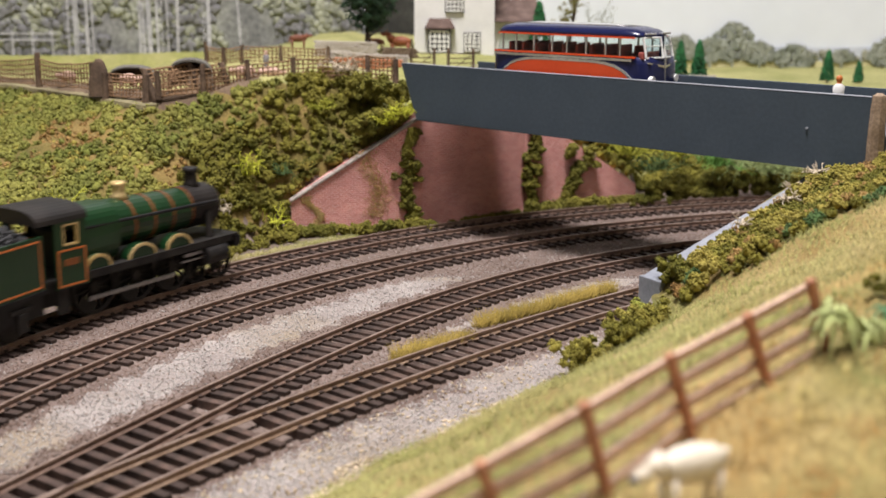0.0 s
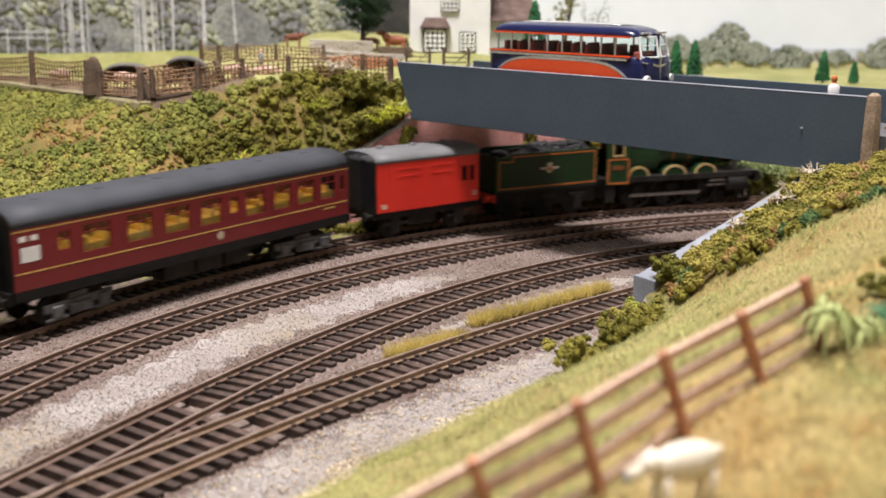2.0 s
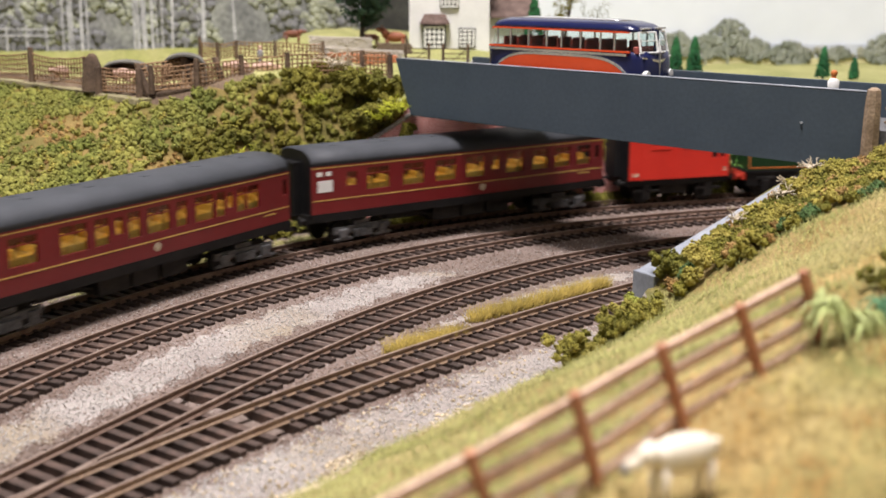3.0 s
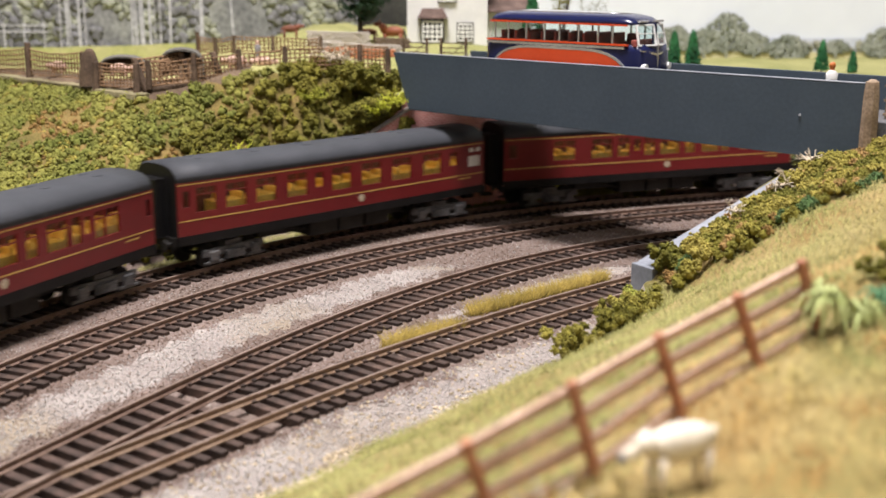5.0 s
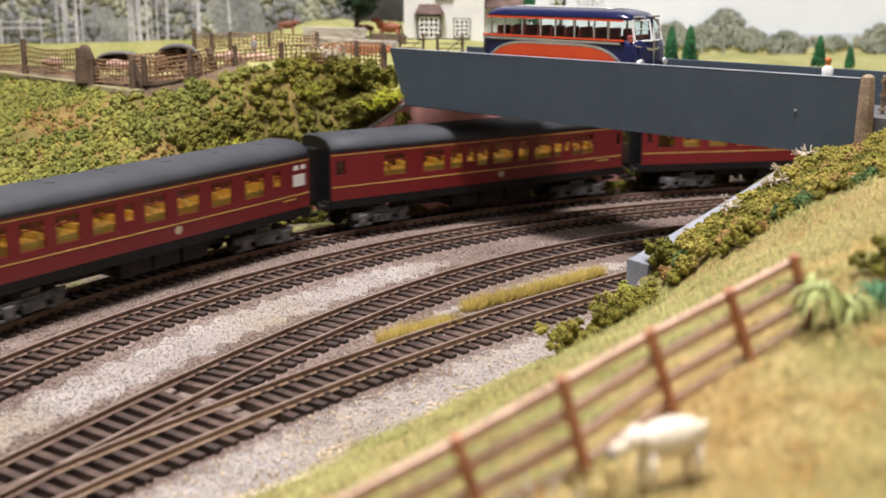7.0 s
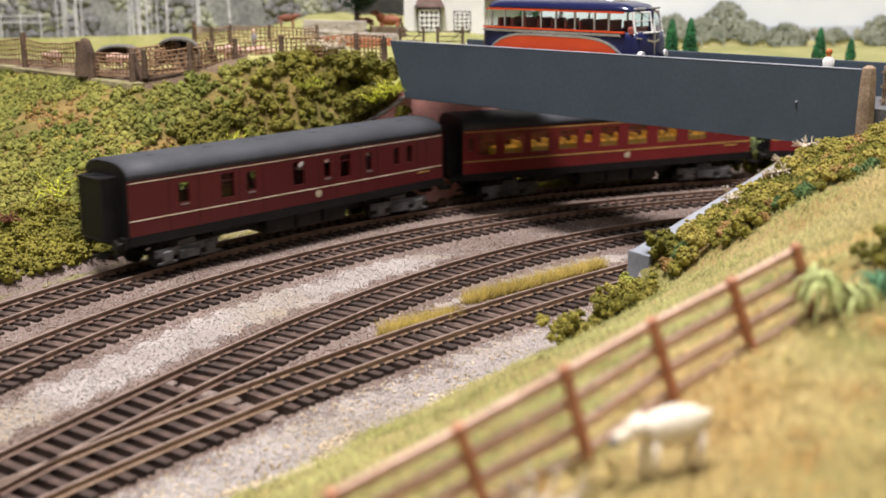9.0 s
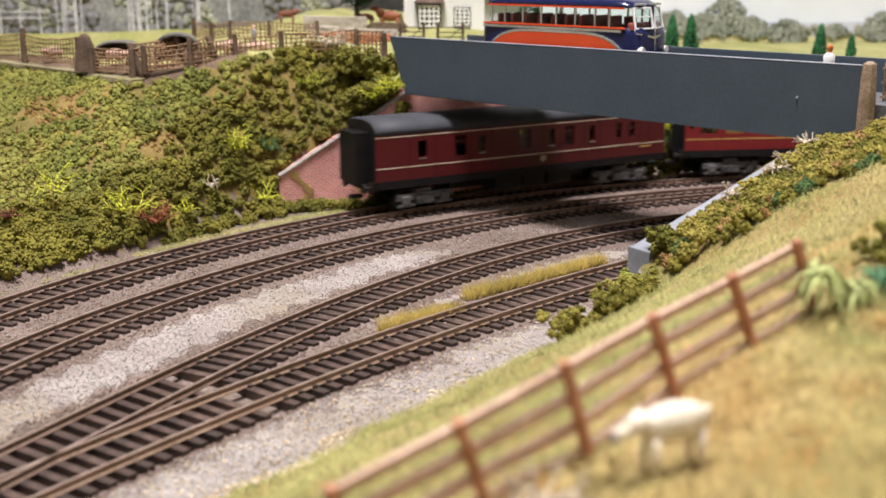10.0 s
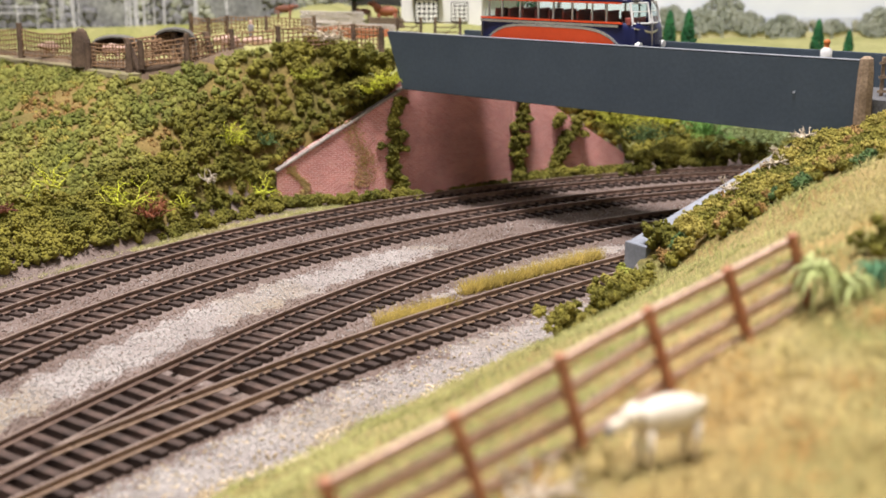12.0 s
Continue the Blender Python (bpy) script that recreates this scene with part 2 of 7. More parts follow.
M["coach_lamp"] = glow("coach_lamp", (1.0, 0.72, 0.40), 3.0)


# ---------------------------------------------------------------- mesh helpers
def mesh_of(bm, name, material, smooth=False):
    me = bpy.data.meshes.new(name)
    bmesh.ops.recalc_face_normals(bm, faces=bm.faces)
    bm.to_mesh(me)
    bm.free()
    for m in material if isinstance(material, (list, tuple)) else (material,):
        me.materials.append(m)
    if smooth:
        me.polygons.foreach_set("use_smooth", [True] * len(me.polygons))
    return me


def part(name, bm, material, parent=None, label="", smooth=False):
    ob = new(name, mesh_of(bm, name, material, smooth))
    ob.parent = parent
    return tagged(ob, label)


def thing(name, label, category, group="", m=None, kind=""):
    ob = new(name)
    ob.empty_display_size = 0.01
    if m is not None:
        ob.matrix_basis = m
    return tagged(ob, label, category, group, kind)


def add_box(bm, x0, x1, y0, y1, z0, z1, bevel=0.0, mat=0, m=None):
    geo = bmesh.ops.create_cube(bm, size=1.0)
    vs = geo["verts"]
    for v in vs:
        v.co = Vector((x0 + (v.co.x + 0.5) * (x1 - x0), y0 + (v.co.y + 0.5) * (y1 - y0), z0 + (v.co.z + 0.5) * (z1 - z0)))
    fs = {f for v in vs for f in v.link_faces}
    if mat:
        for f in fs:
            f.material_index = mat
    if bevel:
        es = list({e for v in vs for e in v.link_edges})
        out = bmesh.ops.bevel(bm, geom=es, offset=bevel, segments=2, affect="EDGES", profile=0.5)
        vs = list({v for f in out["faces"] for v in f.verts} | {v for v in vs if v.is_valid})
    if m is not None:
        bmesh.ops.transform(bm, matrix=m, verts=[v for v in vs if v.is_valid])
    return bm


def box(*a, **k):
    return add_box(bmesh.new(), *a, **k)


def add_cyl(bm, p, q, r, r2=None, seg=12):
    """A tapered rod from p to q."""
    p, q = Vector(p), Vector(q)
    d = q - p
    m = Matrix.Translation((p + q) / 2) @ d.to_track_quat("Z", "Y").to_matrix().to_4x4()
    bmesh.ops.create_cone(bm, cap_ends=True, segments=seg, radius1=r, radius2=r if r2 is None else r2, depth=d.length, matrix=m)
    return bm


def cyl(*a, **k):
    return add_cyl(bmesh.new(), *a, **k)


def add_ball(bm, c, r, sub=2, scale=(1, 1, 1), turn=None):
    m = Matrix.Translation(c) @ (turn or Matrix()) @ Matrix.Diagonal((*scale, 1))
    bmesh.ops.create_icosphere(bm, subdivisions=sub, radius=r, matrix=m)
    return bm


def loft(sections, closed_ends=True):
    """Skin rings of equal point count."""
    bm = bmesh.new()
    rings = [[bm.verts.new(p) for p in ring] for ring in sections]
    n = len(rings[0])
    for a, b in zip(rings, rings[1:]):
        for i in range(n):
            bm.faces.new((a[i], a[(i + 1) % n], b[(i + 1) % n], b[i]))
    if closed_ends:
        bm.faces.new(rings[0][::-1])
        bm.faces.new(rings[-1])
    return bm


def sweep(points, profile):
    """A profile (across, up) swept along ground points; open ends capped."""
    rings = []
    for i, p in enumerate(points):
        a, b = points[max(0, i - 1)], points[min(len(points) - 1, i + 1)]
        t = (Vector(b) - Vector(a)).to_2d().normalized()
        side = Vector((-t.y, t.x))
        rings.append([(p[0] + side.x * u, p[1] + side.y * u, p[2] + w) for u, w in profile])
    return loft(rings)


PHI = (1 + 5 ** 0.5) / 2
ICO_V = np.array([(-1, PHI, 0), (1, PHI, 0), (-1, -PHI, 0), (1, -PHI, 0), (0, -1, PHI), (0, 1, PHI), (0, -1, -PHI), (0, 1, -PHI),
                  (PHI, 0, -1), (PHI, 0, 1), (-PHI, 0, -1), (-PHI, 0, 1)]) / (1 + PHI * PHI) ** 0.5
ICO_F = np.array([(0, 11, 5), (0, 5, 1), (0, 1, 7), (0, 7, 10), (0, 10, 11), (1, 5, 9), (5, 11, 4), (11, 10, 2), (10, 7, 6), (7, 1, 8),
                  (3, 9, 4), (3, 4, 2), (3, 2, 6), (3, 6, 8), (3, 8, 9), (4, 9, 5), (2, 4, 11), (6, 2, 10), (8, 6, 7), (9, 8, 1)])
OCT_V = np.array([(1, 0, 0), (-1, 0, 0), (0, 1, 0), (0, -1, 0), (0, 0, 1), (0, 0, -1.0)])
OCT_F = np.array([(0, 2, 4), (2, 1, 4), (1, 3, 4), (3, 0, 4), (2, 0, 5), (1, 2, 5), (3, 1, 5), (0, 3, 5)])


def fast_mesh(name, verts, faces, material):
    me = bpy.data.meshes.new(name)
    me.vertices.add(len(verts))
    me.vertices.foreach_set("co", np.asarray(verts, np.float32).ravel())
    k = faces.shape[1]
    me.loops.add(len(faces) * k)
    me.loops.foreach_set("vertex_index", faces.astype(np.int32).ravel())
    me.polygons.add(len(faces))
    me.polygons.foreach_set("loop_start", np.arange(0, len(faces) * k, k, dtype=np.int32))
    me.update(calc_edges=True)
    me.materials.append(material)
    return me


def lumps(name, pts, radii, material, rng, base="ico", jitter=0.35, flat=(1, 1, 1)):
    """Many small uneven lumps in one mesh: foam foliage or stones."""
    bv, bf = (ICO_V, ICO_F) if base == "ico" else (OCT_V, OCT_F)
    pts, radii = np.asarray(pts, float), np.asarray(radii, float)
    n, k = len(pts), len(bv)
    ang = rng.uniform(0, 2 * math.pi, (n, 2))
    c, s = np.cos(ang), np.sin(ang)
    v = np.repeat(bv[None], n, 0) * (1 + rng.uniform(-jitter, jitter, (n, k, 1)))
    x, y, z = v[..., 0], v[..., 1], v[..., 2]
    y, z = y * c[:, 1:2] - z * s[:, 1:2], y * s[:, 1:2] + z * c[:, 1:2]
    x, y = x * c[:, :1] - y * s[:, :1], x * s[:, :1] + y * c[:, :1]
    v = np.stack([x * flat[0], y * flat[1], z * flat[2]], -1) * radii[:, None, None] + pts[:, None]
    f = (bf[None] + (np.arange(n) * k)[:, None, None]).reshape(-1, 3)
    if material is None:
        return v.reshape(-1, 3), f
    return fast_mesh(name, v.reshape(-1, 3), f, material)


def blades(name, pts, heights, width, material, rng, lean=0.6):
    """Many thin tapered grass blades (three-sided spikes) in one mesh."""
    pts = np.asarray(pts, float)
    n = len(pts)
    a = rng.uniform(0, 2 * math.pi, n)
    tip = pts + np.stack([np.cos(a) * lean * heights * rng.uniform(0, 1, n), np.sin(a) * lean * heights * rng.uniform(0, 1, n), heights], -1)
    ring = []
    for k in range(3):
        b = a + k * 2 * math.pi / 3
        ring.append(pts + np.stack([np.cos(b) * width, np.sin(b) * width, np.zeros(n)], -1))
    v = np.stack([*ring, tip], 1).reshape(-1, 3)
    f0 = np.array([(0, 1, 3), (1, 2, 3), (2, 0, 3)])
    f = (f0[None] + (np.arange(n) * 4)[:, None, None]).reshape(-1, 3)
    return fast_mesh(name, v, f, material)


def smooth01(x):
    x = min(1.0, max(0.0, x))
    return x * x * (3 - 2 * x)


# ---------------------------------------------------------------- plan of the railway
AC, AR = Vector((0.3191, 0.2147)), 0.5509      # running line of the train
BC, BR = Vector((0.3365, 0.1928)), 0.5303      # second running line
DC, DR = Vector((0.8449, -0.3456)), 1.1482     # siding
GAUGE = 0.0087                                 # half the distance between rail heads
A_LEFT, A_RIGHT = radians(160), radians(58)


def line_a(s):
    """Point and heading on the running line; s grows with the train's way, zero due east of the curve's centre."""
    th = -s / AR
    c = min(max(th, A_RIGHT), A_LEFT)
    p = AC + AR * Vector((math.cos(c), math.sin(c)))
    h = Vector((math.sin(c), -math.cos(c)))
    return p + h * ((c - th) * AR), h


def arc(centre, r, a0, a1, step=0.006):
    n = max(2, int(abs(a1 - a0) * r / step))
    return [(centre.x + r * math.cos(a0 + (a1 - a0) * i / n), centre.y + r * math.sin(a0 + (a1 - a0) * i / n), 0.0) for i in range(n + 1)]


def line_c(u):
    w = min(max(u, 0.02), 0.56)
    v = ((-1.43129 * w + 0.533095) * w + 0.278215) * w + 0.259396
    dv = (-3 * 1.43129 * w + 2 * 0.533095) * w + 0.278215
    v += (u - w) * dv
    return ((u - v) / 2 ** 0.5, (u + v) / 2 ** 0.5, 0.0)


def line_d(u):
    v = (-0.440299 * u + 0.310667) * u + 0.251675
    return ((u - v) / 2 ** 0.5, (u + v) / 2 ** 0.5, 0.0)


def offset(points, d):
    out = []
    for i, p in enumerate(points):
        a, b = points[max(0, i - 1)], points[min(len(points) - 1, i + 1)]
        t = (Vector(b) - Vector(a)).to_2d().normalized()
        out.append((p[0] - t.y * d, p[1] + t.x * d, p[2]))
    return out


TRACK_A = [(*line_a(s)[0], 0.0) for s in np.arange(-2.35, 0.6, 0.006)]
TRACK_B = arc(BC, BR, radians(196), radians(40))
TRACK_C = [line_c(u) for u in np.arange(-0.10, 0.86, 0.006)]
TRACK_D = [line_d(u) for u in np.arange(-0.10, 0.80, 0.006)]


# ---------------------------------------------------------------- the lie of the land
EDGE = [(-1.3, 1.12), (-0.45, 0.87), (-0.28, 0.745), (-0.171, 0.650), (-0.115, 0.688), (-0.072, 0.722), (-0.036, 0.692)]
WALLS = [(-0.094, 0.653, 0.015), (-0.020, 0.676, 0.061), (0.043, 0.724, 0.061), (0.117, 0.748, 0.012)]


def seg_distance(p, a, b):
    ax, ay, bx, by = a[0], a[1], b[0], b[1]
    dx, dy = bx - ax, by - ay
    t = min(1, max(0, ((p[0] - ax) * dx + (p[1] - ay) * dy) / (dx * dx + dy * dy)))
    return math.hypot(p[0] - ax - t * dx, p[1] - ay - t * dy)


def interp(x, table):
    if x <= table[0][0]:
        return table[0][1]
    for (x0, y0), (x1, y1) in zip(table, table[1:]):
        if x <= x1:
            return y0 + (y1 - y0) * (x - x0) / (x1 - x0)
    return table[-1][1]


EDGE_Y = [(x, y) for x, y in EDGE]


def plateau(x, back=0.0):
    """Height of the farmland; it climbs a little behind its edge."""
    return 0.068 + 0.010 * smooth01((x + 0.171) / 0.07) + 0.005 * smooth01(back / 0.012) + (-0.020 + 0.027 * smooth01((x + 0.34) / 0.22)) * smooth01(back / 0.25)


def siding_side(x, y):
    """How far a point lies to the near side of the siding, and its bearing on the siding's curve."""
    d = Vector((x, y)) - DC
    return DR - d.length, math.degrees(math.atan2(d.y, d.x))


def land(x, y):
    """Height of the ground."""
    e, phi = siding_side(x, y)
    if e > 0.03 and y < 0.9:
        z0 = interp(-phi, [(-134.6, -0.004), (-133.6, 0.017), (-128.6, 0.050), (-122, 0.066)])
        e0 = 0.036 + 0.011 * smooth01((phi - 134.6) / 2.0)
        z1 = interp(-phi, [(-152, 0.047), (-146, 0.050), (-138, 0.062), (-130, 0.086), (-122, 0.09)])
        if e < e0:
            return -0.004
        if e < 0.165:
            return z0 + (z1 - z0) * ((e - e0) / (0.165 - e0)) ** 0.9
        return z1 + min(0.03, (e - 0.165) * 0.18)
    r = (Vector((x, y)) - AC).length - AR
    if y < 0.1 and x < -0.1:
        r = -1 if x > -0.6 else (-x - 0.6)
    foot = 0.021 + 0.03 * smooth01((x + 0.165) / 0.066) * (x < 0.0)
    if r <= (foot if x <= -0.094 else 0.012):
        return -0.004
    if -0.094 < x < 0.117 and y > 0.6:
        a, b = next((a, b) for a, b in zip(WALLS, WALLS[1:]) if a[0] <= x <= b[0])
        k = (x - a[0]) / (b[0] - a[0])
        wy, wz = a[1] + (b[1] - a[1]) * k, a[2] + (b[2] - a[2]) * k
        if y < wy + 0.011:
            return -0.004
        if x > 0.043:
            return wz - 0.003 + 0.022 * smooth01((y - wy - 0.003) / 0.06)
        return wz - 0.002 + (plateau(x, min(0.15, max(0, y - wy - 0.05))) - wz + 0.002) * smooth01((y - wy - 0.003) / 0.05)
    if x >= 0.117:
        return -0.004 + 0.062 * smooth01((r - 0.022) / 0.12)
    ey = interp(x, EDGE_Y)
    if y >= ey:
        return plateau(x, min(y - ey, 0.26))
    d_edge = min(seg_distance((x, y), a, b) for a, b in zip(EDGE, EDGE[1:]))
    d_foot = max(0.0, r - foot)
    return -0.004 + (plateau(x) + 0.004) * (d_foot / (d_foot + d_edge + 1e-6)) ** 0.85


def track_offset(x, y):
    """Distance to the middle of the nearest line."""
    p = Vector((x, y))
    da = abs((p - AC).length - AR)
    db = abs((p - BC).length - BR)
    u, v = (x + y) / 2 ** 0.5, (y - x) / 2 ** 0.5
    w = min(max(u, 0.02), 0.56)
    cv = ((-1.43129 * w + 0.533095) * w + 0.278215) * w + 0.259396
    cs = (-3 * 1.43129 * w + 2 * 0.533095) * w + 0.278215
    dc = abs(v - cv - (u - w) * cs) / math.hypot(1, cs)
    dv = (-0.440299 * u + 0.310667) * u + 0.251675
    dd = abs(v - dv) / math.hypot(1, -0.880598 * u + 0.310667)
    return min(da, db, dc, dd)


def crib(x, y):
    """How far the ballast lies below its usual level between the nearer sleepers."""
    return 0.0022 * smooth01((0.0160 - track_offset(x, y)) / 0.005) * smooth01((0.43 - y) / 0.06)


def ground_sheet():
    """One sheet for the whole baseboard, finer in the middle."""
    xs = np.concatenate([np.arange(-1.6, -0.5, 0.05), np.arange(-0.5, 0.5, 0.0075), np.arange(0.5, 1.61, 0.05)])
    ys = np.concatenate([np.arange(-1.2, 0.1, 0.05), np.arange(0.1, 0.95, 0.0075), np.arange(0.95, 1.35, 0.05)])
    verts = []
    for y in ys:
        for x in xs:
            z = land(x, y)
            if z > 0:
                z += 0.0025 * noise.noise((x * 60, y * 60, 0)) + 0.001 * noise.noise((x * 220, y * 220, 3))
            else:
                z += 0.0005 * noise.noise((x * 150, y * 150, 0)) - crib(x, y)
            verts.append((x, y, z))
    w = len(xs)
    faces, mats = [], []
    for j in range(len(ys) - 1):
        for i in range(w - 1):
            faces.append((j * w + i, j * w + i + 1, (j + 1) * w + i + 1, (j + 1) * w + i))
            x, y = (xs[i] + xs[i + 1]) / 2, (ys[j] + ys[j + 1]) / 2
            e, phi = siding_side(x, y)
            z = land(x, y)
            mats.append(1 if e > 0.057 and y < 0.9 else 6 if e > 0.040 and y < 0.5 and z < 0.011 else 1 if e > 0.040 and y < 0.9 else 5 if y < 0.56 and z < 0.004 and math.hypot(x - BC.x, y - BC.y) - BR < -0.012 and e < -0.012 and track_offset(x, y) > 0.0235 else 5 if e > 0.023 and phi > 133.8 and y < 0.5 and z < 0.004 else (0 if z < 0.004 else (2 if y < interp(x, EDGE_Y) + 0.002 else (4 if y < interp(x, EDGE_Y) + 0.045 and x < -0.115 else 3))))
    me = bpy.data.meshes.new("ground")
    me.from_pydata(verts, [], faces)
    for k in ("ballast_bed", "turf", "bank", "meadow", "soil", "verge_bed", "verge_bed"):
        me.materials.append(M[k])
    me.polygons.foreach_set("material_index", mats)
    me.polygons.foreach_set("use_smooth", [True] * len(faces))
    return tagged(new("ground", me), "scenic ground with ballast bed and grassy banks", "ground", kind="structure")


ground_sheet()


# ---------------------------------------------------------------- track
RAIL = [(-0.0011, -0.0026), (0.0011, -0.0026), (0.0011, -0.0022), (0.0003, -0.0018), (0.0003, -0.0009), (0.00055, -0.0007),
        (0.00055, -0.00008), (0.0004, 0.0), (-0.0004, 0.0), (-0.00055, -0.00008), (-0.00055, -0.0007), (-0.0003, -0.0009),
        (-0.0003, -0.0018), (-0.0011, -0.0022)]


def rail_mesh(points):
    bm = sweep(points, RAIL)
    for f in bm.faces:
        if len(f.verts) == 4 and all(v.co.z > -0.0001 for v in f.verts):
            f.material_index = 1
    return bm


def sleeper_mesh(length, width=0.0034, chairs=(-GAUGE, GAUGE)):
    bm = bmesh.new()
    add_box(bm, -width / 2, width / 2, -length / 2, length / 2, -0.0088, -0.0026, bevel=0.00025)
    for c in chairs:
        for s in (-1, 1):
            add_box(bm, -0.0009, 0.0009, c + s * 0.0010 - 0.0007, c + s * 0.0010 + 0.0007, -0.0026, -0.0017)
    return mesh_of(bm, "sleeper", M["sleeper"])


SLEEPER = sleeper_mesh(0.0305)


def walk_points(points, step):
    """Evenly spaced places and bearings along a line."""
    out, need = [], step / 2
    for a, b in zip(points, points[1:]):
        d = math.hypot(b[0] - a[0], b[1] - a[1])
        while need <= d:
            k = need / d
            out.append((a[0] + (b[0] - a[0]) * k, a[1] + (b[1] - a[1]) * k, math.atan2(b[1] - a[1], b[0] - a[0])))
            need += step
        need -= d
    return out


def railway_track(points, label, skip=lambda x, y: False, rails=(1, 1), step=0.0067, web="rail"):
    track = thing("railway_track", label, "railway track", "tracks through the cutting")
    rng = random.Random(int(points[0][0] * 1e4) + len(points))
    for side, on in zip((1, -1), rails):
        if on:
            part("rail", rail_mesh(offset(points, side * GAUGE)), [M[web], M["rail_top"]], track)
    far = []
    for x, y, a in walk_points(points, step):
        if skip(x, y):
            continue
        turn = a + rng.uniform(-0.03, 0.03)
        m = Matrix.Translation((x + rng.uniform(-3e-4, 3e-4), y + rng.uniform(-3e-4, 3e-4), rng.uniform(-2e-4, 1e-4))) @ Matrix.Rotation(turn, 4, "Z")
        if -0.30 < x < 0.30 and 0.2 < y < 0.85:
            ob = new("sleeper", SLEEPER)
            ob.matrix_basis = m
            ob.parent = track
        else:
            far.append(m)
    if far:
        bm = bmesh.new()
        for m in far:
            n0 = len(bm.verts)
            add_box(bm, -0.00155, 0.00155, -0.01525, 0.01525, -0.0045, -0.0026, m=m)
        tagged(part("far_sleepers", bm, M["sleeper"], track), kind="stuff")
    return track


def in_points(x, y):
    e, phi = siding_side(x, y)
    return phi > 142.2 and abs(e) < 0.05 and y < 0.42


railway_track(TRACK_A, "far running line with brown rails and dark sleepers")
railway_track(TRACK_B, "second running line with brown rails and dark sleepers")
track_c = railway_track(TRACK_C, "loop line leaving the points, brown rails", in_points, rails=(1, 0))
track_d = railway_track(TRACK_D, "near siding with rusty tan rails", in_points, rails=(0, 1), web="rail_tan")
part("rail", rail_mesh(offset([p for p in TRACK_C if p[1] > 0.29], -GAUGE)), [M["rail"], M["rail_top"]], track_c)
part("rail", rail_mesh(offset([p for p in TRACK_D if p[1] > 0.27], GAUGE)), [M["rail_tan"], M["rail_top"]], track_d)
# long timbers under the points
for px_, py_, bear in walk_points([p for p in TRACK_D if in_points(p[0], p[1])], 0.0067):
    near_c = min(TRACK_C, key=lambda p: (p[0] - px_) ** 2 + (p[1] - py_) ** 2)
    gap = math.hypot(near_c[0] - px_, near_c[1] - py_)
    long = 0.0305 + min(gap, 0.034)
    t_ob = new("sleeper", mesh_of(box(-0.00155, 0.00155, -0.0153, long - 0.0153, -0.0088, -0.0026, bevel=0.00025), "sleeper", M["sleeper"]))
    t_ob.matrix_basis = pose(px_, py_, 0, 0, 0, math.degrees(bear))
    t_ob.parent = track_d


# ---------------------------------------------------------------- bridge
G0, G1 = Vector((-0.032, 0.670)), Vector((0.172, 0.4845))
GD = (G1 - G0).normalized()
GN = Vector((-GD.y, GD.x))
G_TURN = math.degrees(math.atan2(GD.y, GD.x))
G_LEN = (G1 - G0).length
BRIDGE_W = 0.052


def on_bridge(s, n, z=0.0, turn=0.0):
    p = G0 + GD * s + GN * n
    return pose(p.x, p.y, z, 0, 0, G_TURN + turn)


def bridge():
    b = thing("road_bridge", "dark blue-grey painted girder bridge over the tracks", "bridge", m=on_bridge(0, 0))
    # near girder: its left end is cut on a slant
    t = 0.004
    prof = [(0.0, 0.0925), (0.012, 0.0610), (G_LEN - 0.014, 0.0600), (G_LEN, 0.0615), (G_LEN, 0.0925)]
    bm = loft([[(x, 0.0, z) for x, z in prof], [(x, t, z) for x, z in prof]])
    bmesh.ops.bevel(bm, geom=list(bm.edges), offset=0.0005, segments=2, affect="EDGES")
    part("girder", bm, M["girder"], b)
    prof = [(0.012, 0.0915), (0.020, 0.062), (G_LEN + 0.16, 0.062), (G_LEN + 0.16, 0.0915)]
    bm = loft([[(x, BRIDGE_W, z) for x, z in prof], [(x, BRIDGE_W + t, z) for x, z in prof]])
    bmesh.ops.bevel(bm, geom=list(bm.edges), offset=0.0005, segments=2, affect="EDGES")
    part("girder", bm, M["girder"], b)
    part("deck", box(0.012, G_LEN + 0.20, t + 0.0002, BRIDGE_W - 0.0002, 0.066, 0.0765), M["road"], b, "grey road deck")
    part("nail_head", cyl((0.2470, -0.0008, 0.0775), (0.2470, 0.001, 0.0775), 0.0005, seg=10), M["grey_wall"], b, "pale nail head")
    # pale edge along the top of the near girder
    part("top_edge", box(0.002, G_LEN - 0.002, 0.0002, t - 0.0002, 0.0925, 0.0928), M["grey_wall"], b, "pale grey top edge")


bridge()


